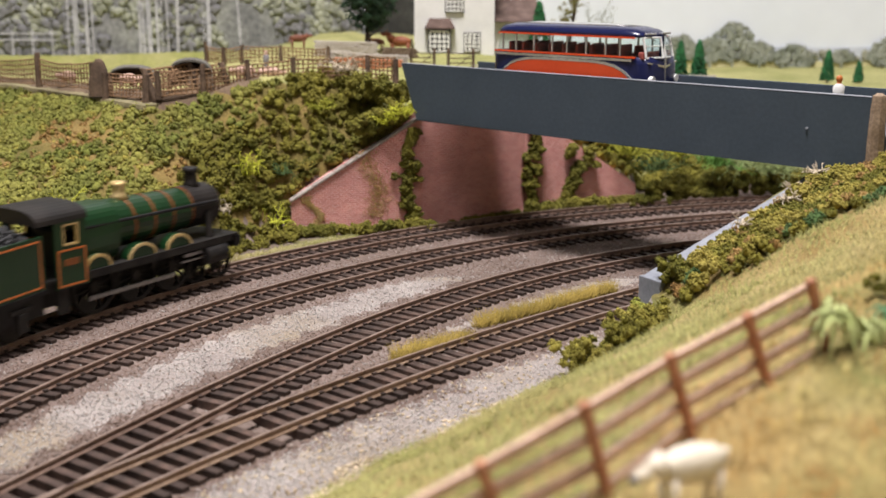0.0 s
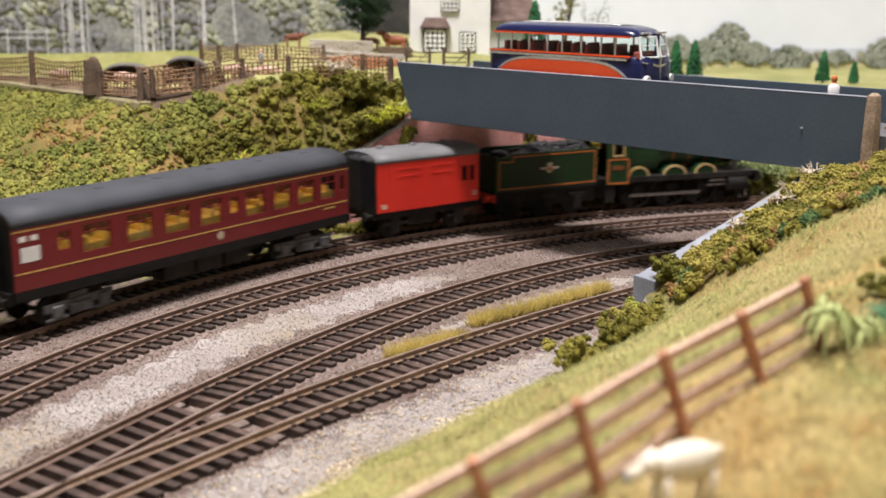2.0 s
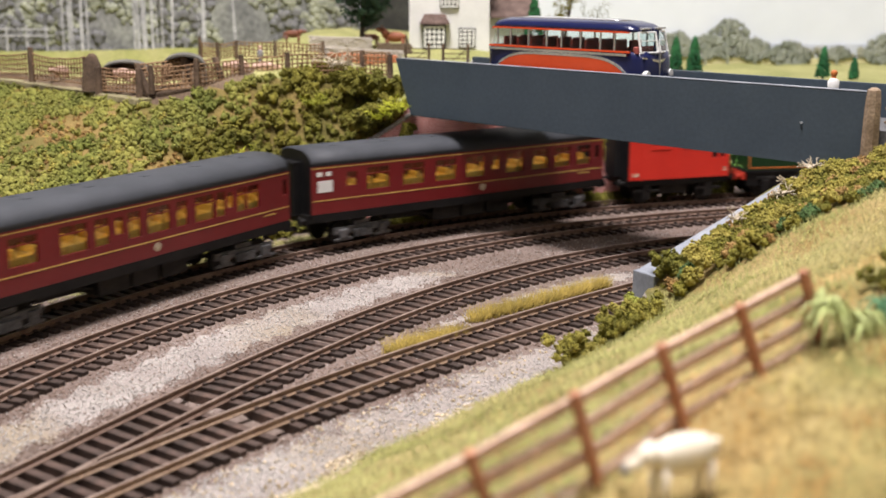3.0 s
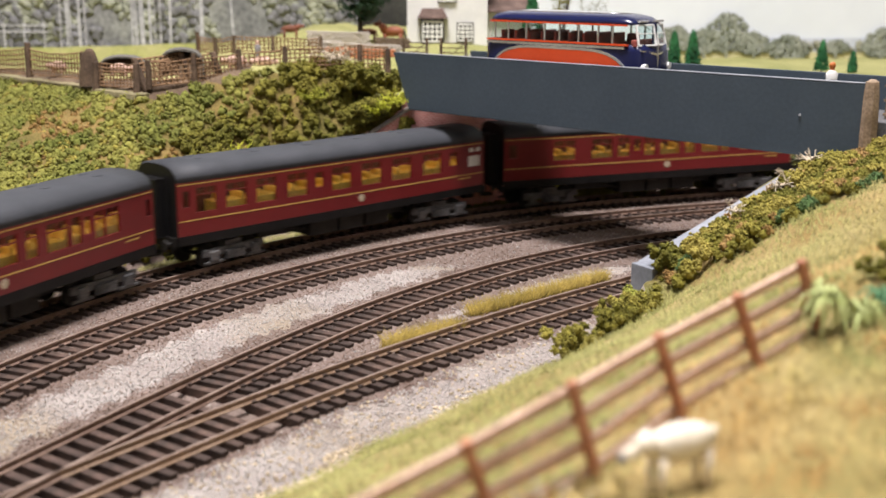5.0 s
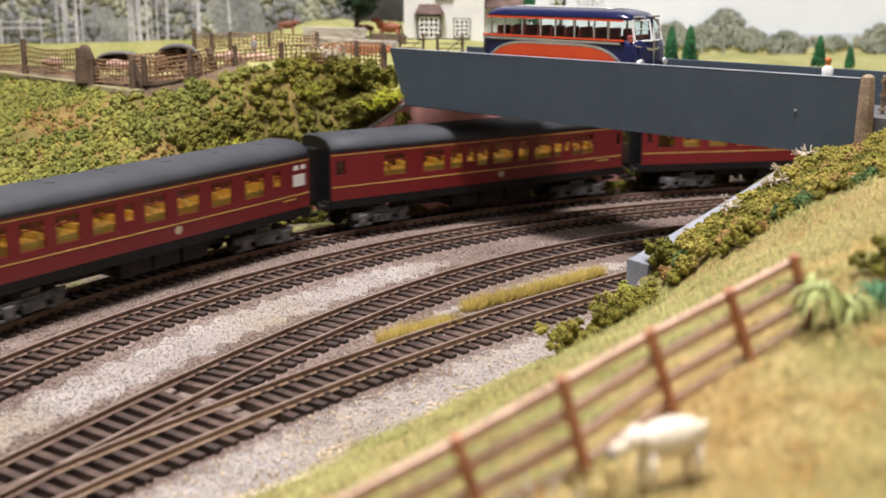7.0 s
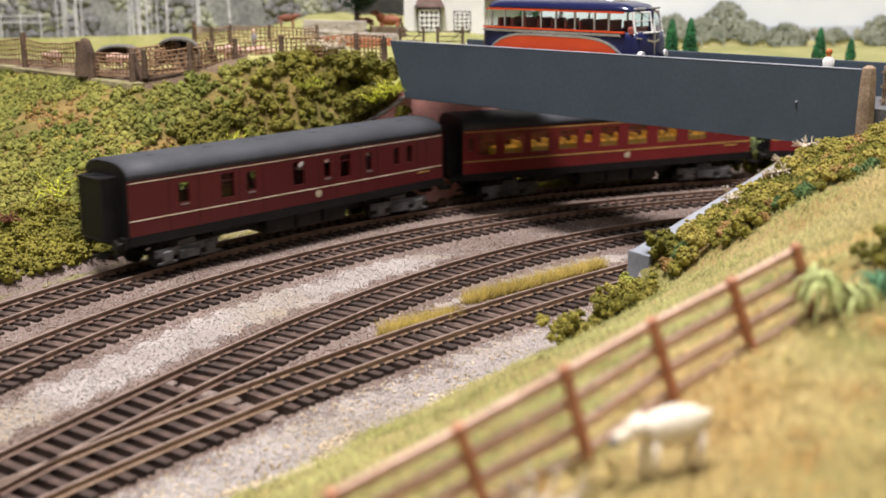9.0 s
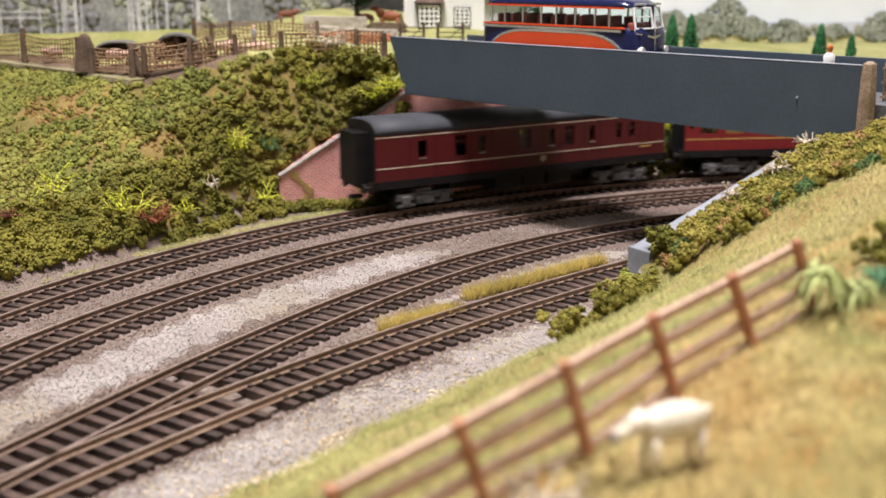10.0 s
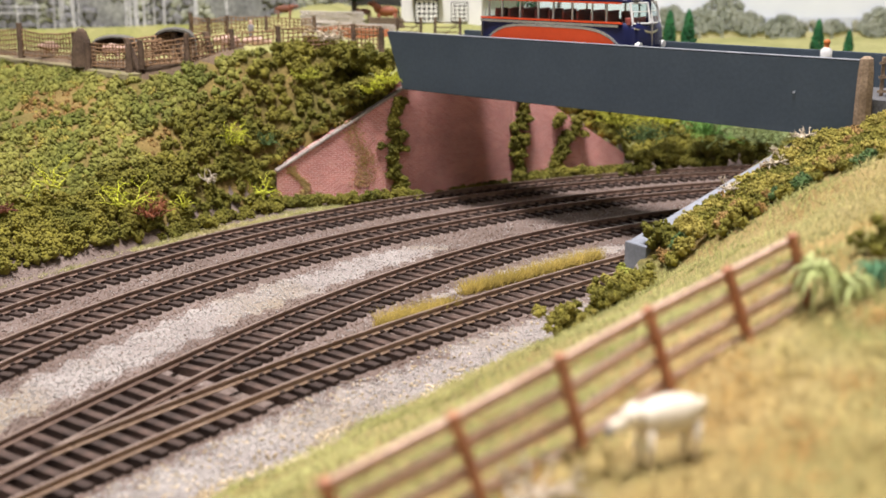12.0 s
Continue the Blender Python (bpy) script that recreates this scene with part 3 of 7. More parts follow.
def brick_wall(name, a, b, za, zb, label, thick=0.013, coping=True):
    """A brick-papered wall from a to b, seen from the track, whose top runs from za to zb."""
    d = Vector((b[0] - a[0], b[1] - a[1]))
    n = d.length
    w = thing(name, label, "wall", m=pose(a[0], a[1], 0, 0, 0, math.degrees(math.atan2(d.y, d.x))))
    prof = [(0, -0.006), (n, -0.006), (n, zb), (0, za)]
    part("brickwork", loft([[(x, 0, z) for x, z in prof], [(x, thick, z) for x, z in prof]]), M["brick"], w)
    if coping:
        bm = bmesh.new()
        steps = 12
        for i in range(steps):
            x0, x1 = n * i / steps, n * (i + 1) / steps
            k = (i + 0.5) / steps
            tilt = math.degrees(math.atan2(zb - za, n))
            add_box(bm, -(x1 - x0) * 0.56, (x1 - x0) * 0.56, -0.0012, 0.0045, 0, 0.0013, bevel=0.0003,
                    m=pose((x0 + x1) / 2, 0, za + (zb - za) * k + 0.0001, 0, -tilt, 0))
        part("coping", bm, M["coping"], w, "weathered stone coping")
    return w


brick_wall("wing_wall", WALLS[0], WALLS[1], WALLS[0][2], WALLS[1][2], "sloping pink brick wing wall with stone coping")
brick_wall("abutment", WALLS[1], WALLS[2], 0.064, 0.064, "pink brick bridge abutment in shade", coping=False)
brick_wall("wing_wall", WALLS[2], WALLS[3], 0.061, 0.010, "pink brick wing wall beyond the bridge", coping=False)


def retaining_wall():
    """Grey card wall along the siding, rising to the bridge."""
    a, b = Vector((0.0775, 0.462)), Vector((0.162, 0.517))
    d = b - a
    n = d.length
    w = thing("retaining_wall", "pale grey painted retaining wall beside the siding", "wall", m=pose(a.x, a.y, 0, 0, 0, math.degrees(math.atan2(d.y, d.x))))
    prof = [(0, -0.006), (n + 0.03, -0.006), (n + 0.03, 0.066), (n, 0.056), (0, 0.0215)]
    bm = loft([[(x, 0, z) for x, z in prof], [(x, -0.0085, z) for x, z in prof]])
    bmesh.ops.bevel(bm, geom=list(bm.edges), offset=0.0004, segments=2, affect="EDGES")
    part("wall_panel", bm, M["grey_wall"], w)
    part("end_post", box(-0.0040, 0.0, -0.0115, 0.001, -0.006, 0.0225, bevel=0.0004), M["grey_wall"], w, "grey end pilaster")
    part("capping", loft([[(x, 0.0008, z), (x, -0.0093, z), (x, -0.0093, z + 0.0009), (x, 0.0008, z + 0.0009)] for x, z in ((-0.001, 0.0216), (n, 0.0562))]), M["grey_wall"], w)


retaining_wall()


# ---------------------------------------------------------------- the train
WHEEL_ROWS = []     # rolling parts: (object, local place, radius, crank)


def bogie(parent, x, turn, frame_name="bogie", wheelbase=0.026, r=0.0058):
    bm = bmesh.new()
    for s in (-1, 1):
        add_box(bm, -0.019, 0.019, s * 0.0135 - 0.0008, s * 0.0135 + 0.0008, 0.006, 0.0098, bevel=0.0005)
        add_box(bm, -0.006, 0.006, s * 0.0146 - 0.0009, s * 0.0146 + 0.0009, 0.0035, 0.008, bevel=0.0005)
        for wx in (-wheelbase / 2, wheelbase / 2):
            add_box(bm, wx - 0.0026, wx + 0.0026, s * 0.0148 - 0.0011, s * 0.0148 + 0.0011, 0.0038, 0.0088, bevel=0.0006)
            add_box(bm, wx - 0.0058, wx + 0.0058, s * 0.0146 - 0.0006, s * 0.0146 + 0.0006, 0.0026, 0.0040, bevel=0.0004)
        for wx in (-0.0045, 0.0, 0.0045):
            add_cyl(bm, (wx, s * 0.0150, 0.0040), (wx, s * 0.0150, 0.0076), 0.0012, seg=8)
    add_box(bm, -0.005, 0.005, -0.0135, 0.0135, 0.007, 0.012)
    bg = part(frame_name, bm, M["bogie_grey"], parent, "weathered dark bogie frame")
    bg.matrix_basis = pose(x, 0, 0, 0, 0, turn)
    for wx in (-wheelbase / 2, wheelbase / 2):
        bm = bmesh.new()
        for s in (-1, 1):
            add_cyl(bm, (wx, s * 0.0075, r), (wx, s * 0.0097, r), r, seg=20)
        add_cyl(bm, (wx, -0.0075, r), (wx, 0.0075, r), 0.0012, seg=8)
        part("wheelset", bm, M["dirty_black"], bg)
    return bg


def side_with_openings(x0, x1, z0, z1, wins, y0, y1):
    """A coach side in one sheet with thickness, cut by real openings. wins: (left, right, bottom, top)."""
    bm = bmesh.new()
    xs = sorted({x0, x1, *[w[0] for w in wins], *[w[1] for w in wins]})
    zs = sorted({z0, z1, *[w[2] for w in wins], *[w[3] for w in wins]})
    made = {}

    def vert(i, j, y):
        if (i, j, y) not in made:
            made[i, j, y] = bm.verts.new((xs[i], y, zs[j]))
        return made[i, j, y]

    def solid(i, j):
        if not (0 <= i < len(xs) - 1 and 0 <= j < len(zs) - 1):
            return False
        x, z = (xs[i] + xs[i + 1]) / 2, (zs[j] + zs[j + 1]) / 2
        return not any(a < x < b and lo < z < hi for a, b, lo, hi in wins)

    for i in range(len(xs) - 1):
        for j in range(len(zs) - 1):
            if not solid(i, j):
                continue
            for y in (y0, y1):
                bm.faces.new((vert(i, j, y), vert(i + 1, j, y), vert(i + 1, j + 1, y), vert(i, j + 1, y)))
            for di, dj, p, q in ((-1, 0, (i, j), (i, j + 1)), (1, 0, (i + 1, j), (i + 1, j + 1)), (0, -1, (i, j), (i + 1, j)), (0, 1, (i, j + 1), (i + 1, j + 1))):
                if not solid(i + di, j + dj):
                    bm.faces.new((vert(*p, y0), vert(*q, y0), vert(*q, y1), vert(*p, y1)))
    return bm


def roof_section(x, hw, z0, rise, n=14, thick=0.0):
    pts = []
    for i in range(n + 1):
        a = math.pi * i / n
        c, s = math.cos(a), math.sin(a)
        pts.append((x, hw * math.copysign(abs(c) ** 0.72, c), z0 + rise * abs(s) ** 0.8))
    return pts


WL, WT = 0.0285, 0.0400
C1_WINDOWS = [(0.166, 0.236), (0.279, 0.347), (0.385, 0.453), (0.488, 0.55), (0.629, 0.69), (0.724, 0.782), (0.81, 0.868), (0.895, 0.949)]
C1_SMALL = [(0.105, 0.135), (0.578, 0.604), (0.967, 0.984)]
C4_WINDOWS = [(0.16, 0.23), (0.284, 0.354), (0.373, 0.412), (0.464, 0.50), (0.519, 0.587), (0.608, 0.641), (0.666, 0.728), (0.737, 0.766), (0.807, 0.838), (0.842, 0.885)]
C4_SMALL = [(0.016, 0.042), (0.427, 0.451), (0.775, 0.795), (0.977, 0.991)]
BG_SMALL = [(0.13, 0.159), (0.322, 0.349), (0.564, 0.586), (0.708, 0.73), (0.81, 0.83), (0.861, 0.881)]
BG_WINDOWS = [(0.248, 0.285), (0.463, 0.50), (0.619, 0.654)]
CURVE = 0.35 * 0.209 / AR * 180 / math.pi


def coach(label, windows, small, paint, white_door=False, brake=False, roundel=0.545, turned=False):
    length, hw = 0.2015, 0.0168
    c = thing("railway_coach", label, "railway coach", "coaches of the train")
    x_of = lambda f: -length / 2 + f * length
    if turned:
        windows, small = [(1 - b, 1 - a) for a, b in windows], [(1 - b, 1 - a) for a, b in small]
    zb, zc = 0.0182, 0.0432
    wins = [(x_of(a), x_of(b), WL, WT) for a, b in windows] + [(x_of(a), x_of(b), 0.0315 if not brake else 0.0300, 0.0390) for a, b in small]
    for s in (-1, 1):
        y0, y1 = s * hw, s * (hw - 0.0010)
        part("side", side_with_openings(-length / 2, length / 2, zb, zc, wins, min(y0, y1), max(y0, y1)), paint, c)
        bm = bmesh.new()
        for a, b, lo, hi in wins:
            if b - a > 0.006:
                add_box(bm, a, b, s * (hw - 0.0004) - 0.00025, s * (hw - 0.0004) + 0.00025, hi - 0.0036, hi - 0.0031)
                add_box(bm, (a + b) / 2 - 0.00025, (a + b) / 2 + 0.00025, s * (hw - 0.0004) - 0.00025, s * (hw - 0.0004) + 0.00025, hi - 0.0034, hi)
        if len(bm.verts):
            part("window_bars", bm, paint, c)
        else:
            bm.free()
        pane = part("window_pane", box(-length / 2 + 0.001, length / 2 - 0.001, s * (hw - 0.0012) - 0.0001, s * (hw - 0.0012) + 0.0001, WL - 0.001, WT + 0.001), M["glass"], c)
        pane.visible_shadow = False
        for z, h in ((0.0249, 0.00055), (0.0418, 0.00045)):
            part("lining", box(-length / 2 + 0.0005, length / 2 - 0.0005, s * hw - 0.00012, s * hw + 0.00012, z, z + h), M["straw" if brake else "line_yellow"], c, "cream lining" if brake else "yellow lining")
        # roundel badge and running number bars
        bm = cyl((x_of(roundel), s * hw - 0.00018, 0.0222), (x_of(roundel), s * hw + 0.00018, 0.0222), 0.0020, seg=20)
        part("badge", bm, M["straw"], c, "round cream badge")
        part("number_bar", box(x_of(0.90), x_of(0.945), s * hw - 0.00013, s * hw + 0.00013, 0.0230, 0.0237), M["line_yellow"], c)
        if white_door:
            for a, b, lo, hi in ((0.018, 0.062, 0.0295, 0.0355), (0.016, 0.032, 0.0378, 0.0400), (0.042, 0.058, 0.0378, 0.0400)):
                a, b = (1 - b, 1 - a) if turned else (a, b)
                part("door_card", box(x_of(a), x_of(b), s * hw - 0.0002, s * hw + 0.0002, lo, hi), M["white"], c, "white card in the end door")
        if brake:
            bm = bmesh.new()
            for f in (0.105, 0.185, 0.30, 0.37, 0.545, 0.605, 0.69, 0.75, 0.90, 0.935):
                add_box(bm, x_of(f) - 0.00012, x_of(f) + 0.00012, s * hw - 0.0001, s * hw + 0.0001, zb + 0.0005, 0.0415)
            part("door_seams", bm, M["black"], c)
            bm = bmesh.new()
            for f in (0.145, 0.335, 0.575, 0.72):
                add_box(bm, x_of(f) - 0.002, x_of(f) + 0.002, s * hw - 0.0005, s * hw + 0.0005, 0.0288, 0.0294)
            part("grab_rails", bm, M["steel"], c)
    # ends with gangway bellows
    for s in (-1, 1):
        e = s * length / 2
        ring = roof_section(0, hw - 0.0003, zc, 0.0074)
        bm = loft([[(e - s * 0.0012 + dx, y, z) for _, y, z in ring + [(0, -hw + 0.0003, zb - 0.001), (0, hw - 0.0003, zb - 0.001)][::1]] for dx in (0, s * 0.0014)])
        part("end_wall", bm, M["black"], c, "black coach end")
        bm = bmesh.new()
        gw = 0.0092 if brake and s < 0 else 0.0068
        for k in range(7 if brake and s < 0 else 4):
            add_box(bm, e + s * (0.0002 + k * 0.0012), e + s * (0.0011 + k * 0.0012), -gw + 0.0004 * (k % 2), gw - 0.0004 * (k % 2), 0.017, 0.0445 - 0.0004 * (k % 2), bevel=0.0003)
        part("gangway", bm, M["black"], c, "ribbed black corridor gangway")
        bm = bmesh.new()
        for y in (-0.0115, 0.0115):
            add_cyl(bm, (e, y, 0.0145), (e + s * 0.0042, y, 0.0145), 0.0009, seg=10)
            add_cyl(bm, (e + s * 0.0042, y, 0.0145), (e + s * 0.0050, y, 0.0145), 0.0026, seg=16)
        add_box(bm, e - 0.001, e + s * 0.0006 + 0.0004, -0.015, 0.015, 0.0125, 0.0175)
        part("buffers", bm, M["dirty_black"], c)
        bm = bmesh.new()
        for y in (-0.010, 0.010):
            add_cyl(bm, (e + s * 0.0012, y, 0.019), (e + s * 0.0012, y, 0.046), 0.00035, seg=6)
        part("end_pipework", bm, M["black"], c)
        part("coupling", box(min(e, e + s * 0.008), max(e, e + s * 0.008), -0.002, 0.002, 0.0075, 0.0095, bevel=0.0005), M["dirty_black"], c)
    # roof
    secs = [roof_section(x, hw + 0.0002, zc, 0.0082) for x in np.linspace(-length / 2 + 0.0004, length / 2 - 0.0004, 12)]
    part("roof", loft(secs), M["roof_grey"], c, "plain dark grey roof", smooth=True)
    for f in np.linspace(0.10, 0.90, 6):
        for y0 in (-0.0055, 0.0025):
            part("roof_vent", box(x_of(f) - 0.0018, x_of(f) + 0.0018, y0, y0 + 0.0030, 0.0503, 0.0516, bevel=0.0004), M["roof_grey"], c)
    bm = bmesh.new()
    add_box(bm, -length / 2, length / 2, -hw + 0.0008, hw - 0.0008, 0.0155, 0.0185)
    for s in (-1, 1):
        add_box(bm, -length / 2, length / 2, s * (hw - 0.0006) - 0.0006, s * (hw - 0.0006) + 0.0006, 0.0138, 0.0181)
    part("solebar", bm, M["black"], c)
    # added black block closes the see-through gap, standing in for shade under the floor
    part("shade_block", box(-length * 0.24, length * 0.24, -0.0050, 0.0050, 0.0078, 0.0156, bevel=0.0004), M["black"], c)
    bm = bmesh.new()
    for f, w in ((0.44, 0.009), (0.53, 0.008), (0.62, 0.008)):
        part("equipment_box", box(x_of(f) - w, x_of(f) + w, -0.012, 0.012, 0.0055, 0.0145, bevel=0.0006), M["dirty_black"], c)
    for s in (-1, 1):
        add_cyl(bm, (x_of(0.30), s * 0.008, 0.0135), (x_of(0.40), s * 0.008, 0.0085), 0.0006, seg=6)
        add_cyl(bm, (x_of(0.40), s * 0.008, 0.0085), (x_of(0.60), s * 0.008, 0.0085), 0.0006, seg=6)
        add_cyl(bm, (x_of(0.60), s * 0.008, 0.0085), (x_of(0.70), s * 0.008, 0.0135), 0.0006, seg=6)
    part("underframe", bm, M["dirty_black"], c)
    # interior
    part("floor", box(-length / 2 + 0.002, length / 2 - 0.002, -hw + 0.0016, hw - 0.0016, 0.0188, 0.0198), M["coach_inside"], c)
    if not brake:
        part("partition", box(-length / 2 + 0.004, length / 2 - 0.004, -0.0012, -0.0004, 0.0195, 0.0415), M["coach_inside"], c)
        for s in (-1, 1):
            for k in range(9):
                f = 0.10 + 0.10 * k
                part("interior_lamp", box(x_of(f) - 0.0065, x_of(f) + 0.0065, s * 0.0118 - 0.0030, s * 0.0118 + 0.0030, 0.0416, 0.0421), M["coach_lamp"], c, "warm glowing interior lamp")
        n = 17
        for i in range(n):
            f = 0.14 + 0.80 * i / (n - 1)
            bm = bmesh.new()
            for s in (-1, 1):
                add_box(bm, x_of(f) - 0.0009, x_of(f) + 0.0009, s * 0.0080 - 0.0050, s * 0.0080 + 0.0050, 0.0195, 0.0342, bevel=0.0005)
                add_box(bm, x_of(f) - 0.0050, x_of(f) + 0.0050, s * 0.0080 - 0.0050, s * 0.0080 + 0.0050, 0.0195, 0.0312, bevel=0.0005)
            part("seat", bm, M["seat_yellow"], c, "moulded yellow seat")
    for s in (-1, 1):
        bogie(c, s * 0.35 * length, -s * CURVE * 0.9)
    return c


def red_van():
    length, hw = 0.0705, 0.0162
    v = thing("parcels_van", "bright red parcels van with a pale grey roof", "railway van")
    zb, zc = 0.0160, 0.0425
    x_of = lambda f: -length / 2 + f * length
    wins = [(x_of(0.825), x_of(0.885), 0.0280, 0.0365), (x_of(0.907), x_of(0.956), 0.0280, 0.0365)]
    for s in (-1, 1):
        part("side", side_with_openings(-length / 2, length / 2, zb, zc, wins, min(s * hw, s * (hw - 0.001)), max(s * hw, s * (hw - 0.001))), M["van_red"], v)
        part("window_pane", box(x_of(0.8), x_of(0.97), s * (hw - 0.0014) - 0.0001, s * (hw - 0.0014) + 0.0001, 0.027, 0.0375), M["black"], v, "dark window")
        bm = bmesh.new()
        for f in (0.12, 0.45, 0.79):
            add_box(bm, x_of(f) - 0.0002, x_of(f) + 0.0002, s * hw - 0.0002, s * hw + 0.0002, zb + 0.001, zc - 0.001)
        for f, z in ((0.3, 0.0385), (0.62, 0.0385), (0.3, 0.0345), (0.62, 0.0345)):
            add_box(bm, x_of(f) - 0.007, x_of(f) + 0.007, s * hw - 0.0003, s * hw + 0.0003, z, z + 0.0005)
        part("door_ribs", bm, M["van_red"], v)
        bm = bmesh.new()
        for f, z, w in ((0.06, 0.0195, 0.0035), (0.06, 0.0182, 0.0030), (0.95, 0.021, 0.0020), (0.95, 0.0195, 0.0016)):
            add_box(bm, x_of(f) - w / 2, x_of(f) + w / 2 + 0.001, s * hw - 0.00015, s * hw + 0.00015, z, z + 0.0007)
        part("lettering_bars", bm, M["straw"], v)
    secs = [roof_section(x, hw + 0.0004, zc, 0.0056) for x in np.linspace(-length / 2 - 0.0004, length / 2 + 0.0004, 6)]
    part("roof", loft(secs), M["van_roof"], v, "pale grey roof", smooth=True)
    for vx in (-0.022, 0.0, 0.022):
        part("roof_vent", cyl((vx, 0, 0.0472), (vx, 0, 0.0497), 0.0022, 0.0016, 14), M["van_roof"], v)
    for s in (-1, 1):
        e = s * length / 2
        ring = roof_section(0, hw - 0.0002, zc, 0.0052)
        part("end_wall", loft([[(e + dx, y, z) for _, y, z in ring + [(0, -hw, zb), (0, hw, zb)]] for dx in (-s * 0.001, s * 0.0004)]), M["black"], v, "black van end")
        part("gangway", box(min(e, e + s * 0.004), max(e, e + s * 0.004), -0.006, 0.006, 0.017, 0.044, bevel=0.0004), M["black"], v)
        bm = bmesh.new()
        for y in (-0.0115, 0.0115):
            add_cyl(bm, (e, y, 0.0140), (e + s * 0.0042, y, 0.0140), 0.0009, seg=10)
            add_cyl(bm, (e + s * 0.0042, y, 0.0140), (e + s * 0.0050, y, 0.0140), 0.0024, seg=16)
        part("buffers", bm, M["dirty_black"], v)
    part("underframe", box(-length / 2, length / 2, -0.0145, 0.0145, 0.0120, 0.0165), M["black"], v)
    bm = bmesh.new()
    for s in (-1, 1):
        for wx in (-0.022, 0.022):
            add_box(bm, wx - 0.003, wx + 0.003, s * 0.0140 - 0.0008, s * 0.0140 + 0.0008, 0.0035, 0.0125, bevel=0.0005)
            add_box(bm, wx - 0.009, wx + 0.009, s * 0.0142 - 0.0006, s * 0.0142 + 0.0006, 0.0080, 0.0096, bevel=0.0004)
    add_box(bm, -0.010, 0.010, -0.010, 0.010, 0.0055, 0.0125, bevel=0.0006)
    part("axle_guards", bm, M["dirty_black"], v)
    for wx in (-0.022, 0.022):
        bm = bmesh.new()
        for s in (-1, 1):
            add_cyl(bm, (wx, s * 0.0075, 0.0062), (wx, s * 0.0097, 0.0062), 0.0062, seg=20)
        part("wheelset", bm, M["dirty_black"], v)
    return v


def ring_x(x, cy, cz, r, n=28):
    return [(x, cy + r * math.cos(2 * math.pi * i / n), cz + r * math.sin(2 * math.pi * i / n)) for i in range(n)]


def spoked_wheel(r, width, spokes=14):
    bm = bmesh.new()
    n = 32
    for (ra, rb, y0, y1) in ((r * 0.86, r, -width / 2, width / 2), (0.0, r * 0.2, -width / 2, width / 2)):
        rings = []
        for rr, yy in ((ra, y0), (rb, y0), (rb, y1), (ra, y1)):
            rings.append([bm.verts.new((max(rr, 1e-4) * math.cos(2 * math.pi * i / n), yy, max(rr, 1e-4) * math.sin(2 * math.pi * i / n))) for i in range(n)])
        for a, b in zip(rings, rings[1:] + rings[:1]):
            for i in range(n):
                bm.faces.new((a[i], a[(i + 1) % n], b[(i + 1) % n], b[i]))
    for k in range(spokes):
        add_box(bm, r * 0.15, r * 0.9, -width * 0.25, width * 0.25, -r * 0.03, r * 0.03, m=Matrix.Rotation(2 * math.pi * k / spokes, 4, "Y"))
    add_box(bm, -r * 0.85, -r * 0.45, -width * 0.3, width * 0.3, -r * 0.4, r * 0.4)
    return bm


DRIVERS = (-0.026, -0.002, 0.020)
DRIVER_R = 0.0118
CRANK = 0.0046


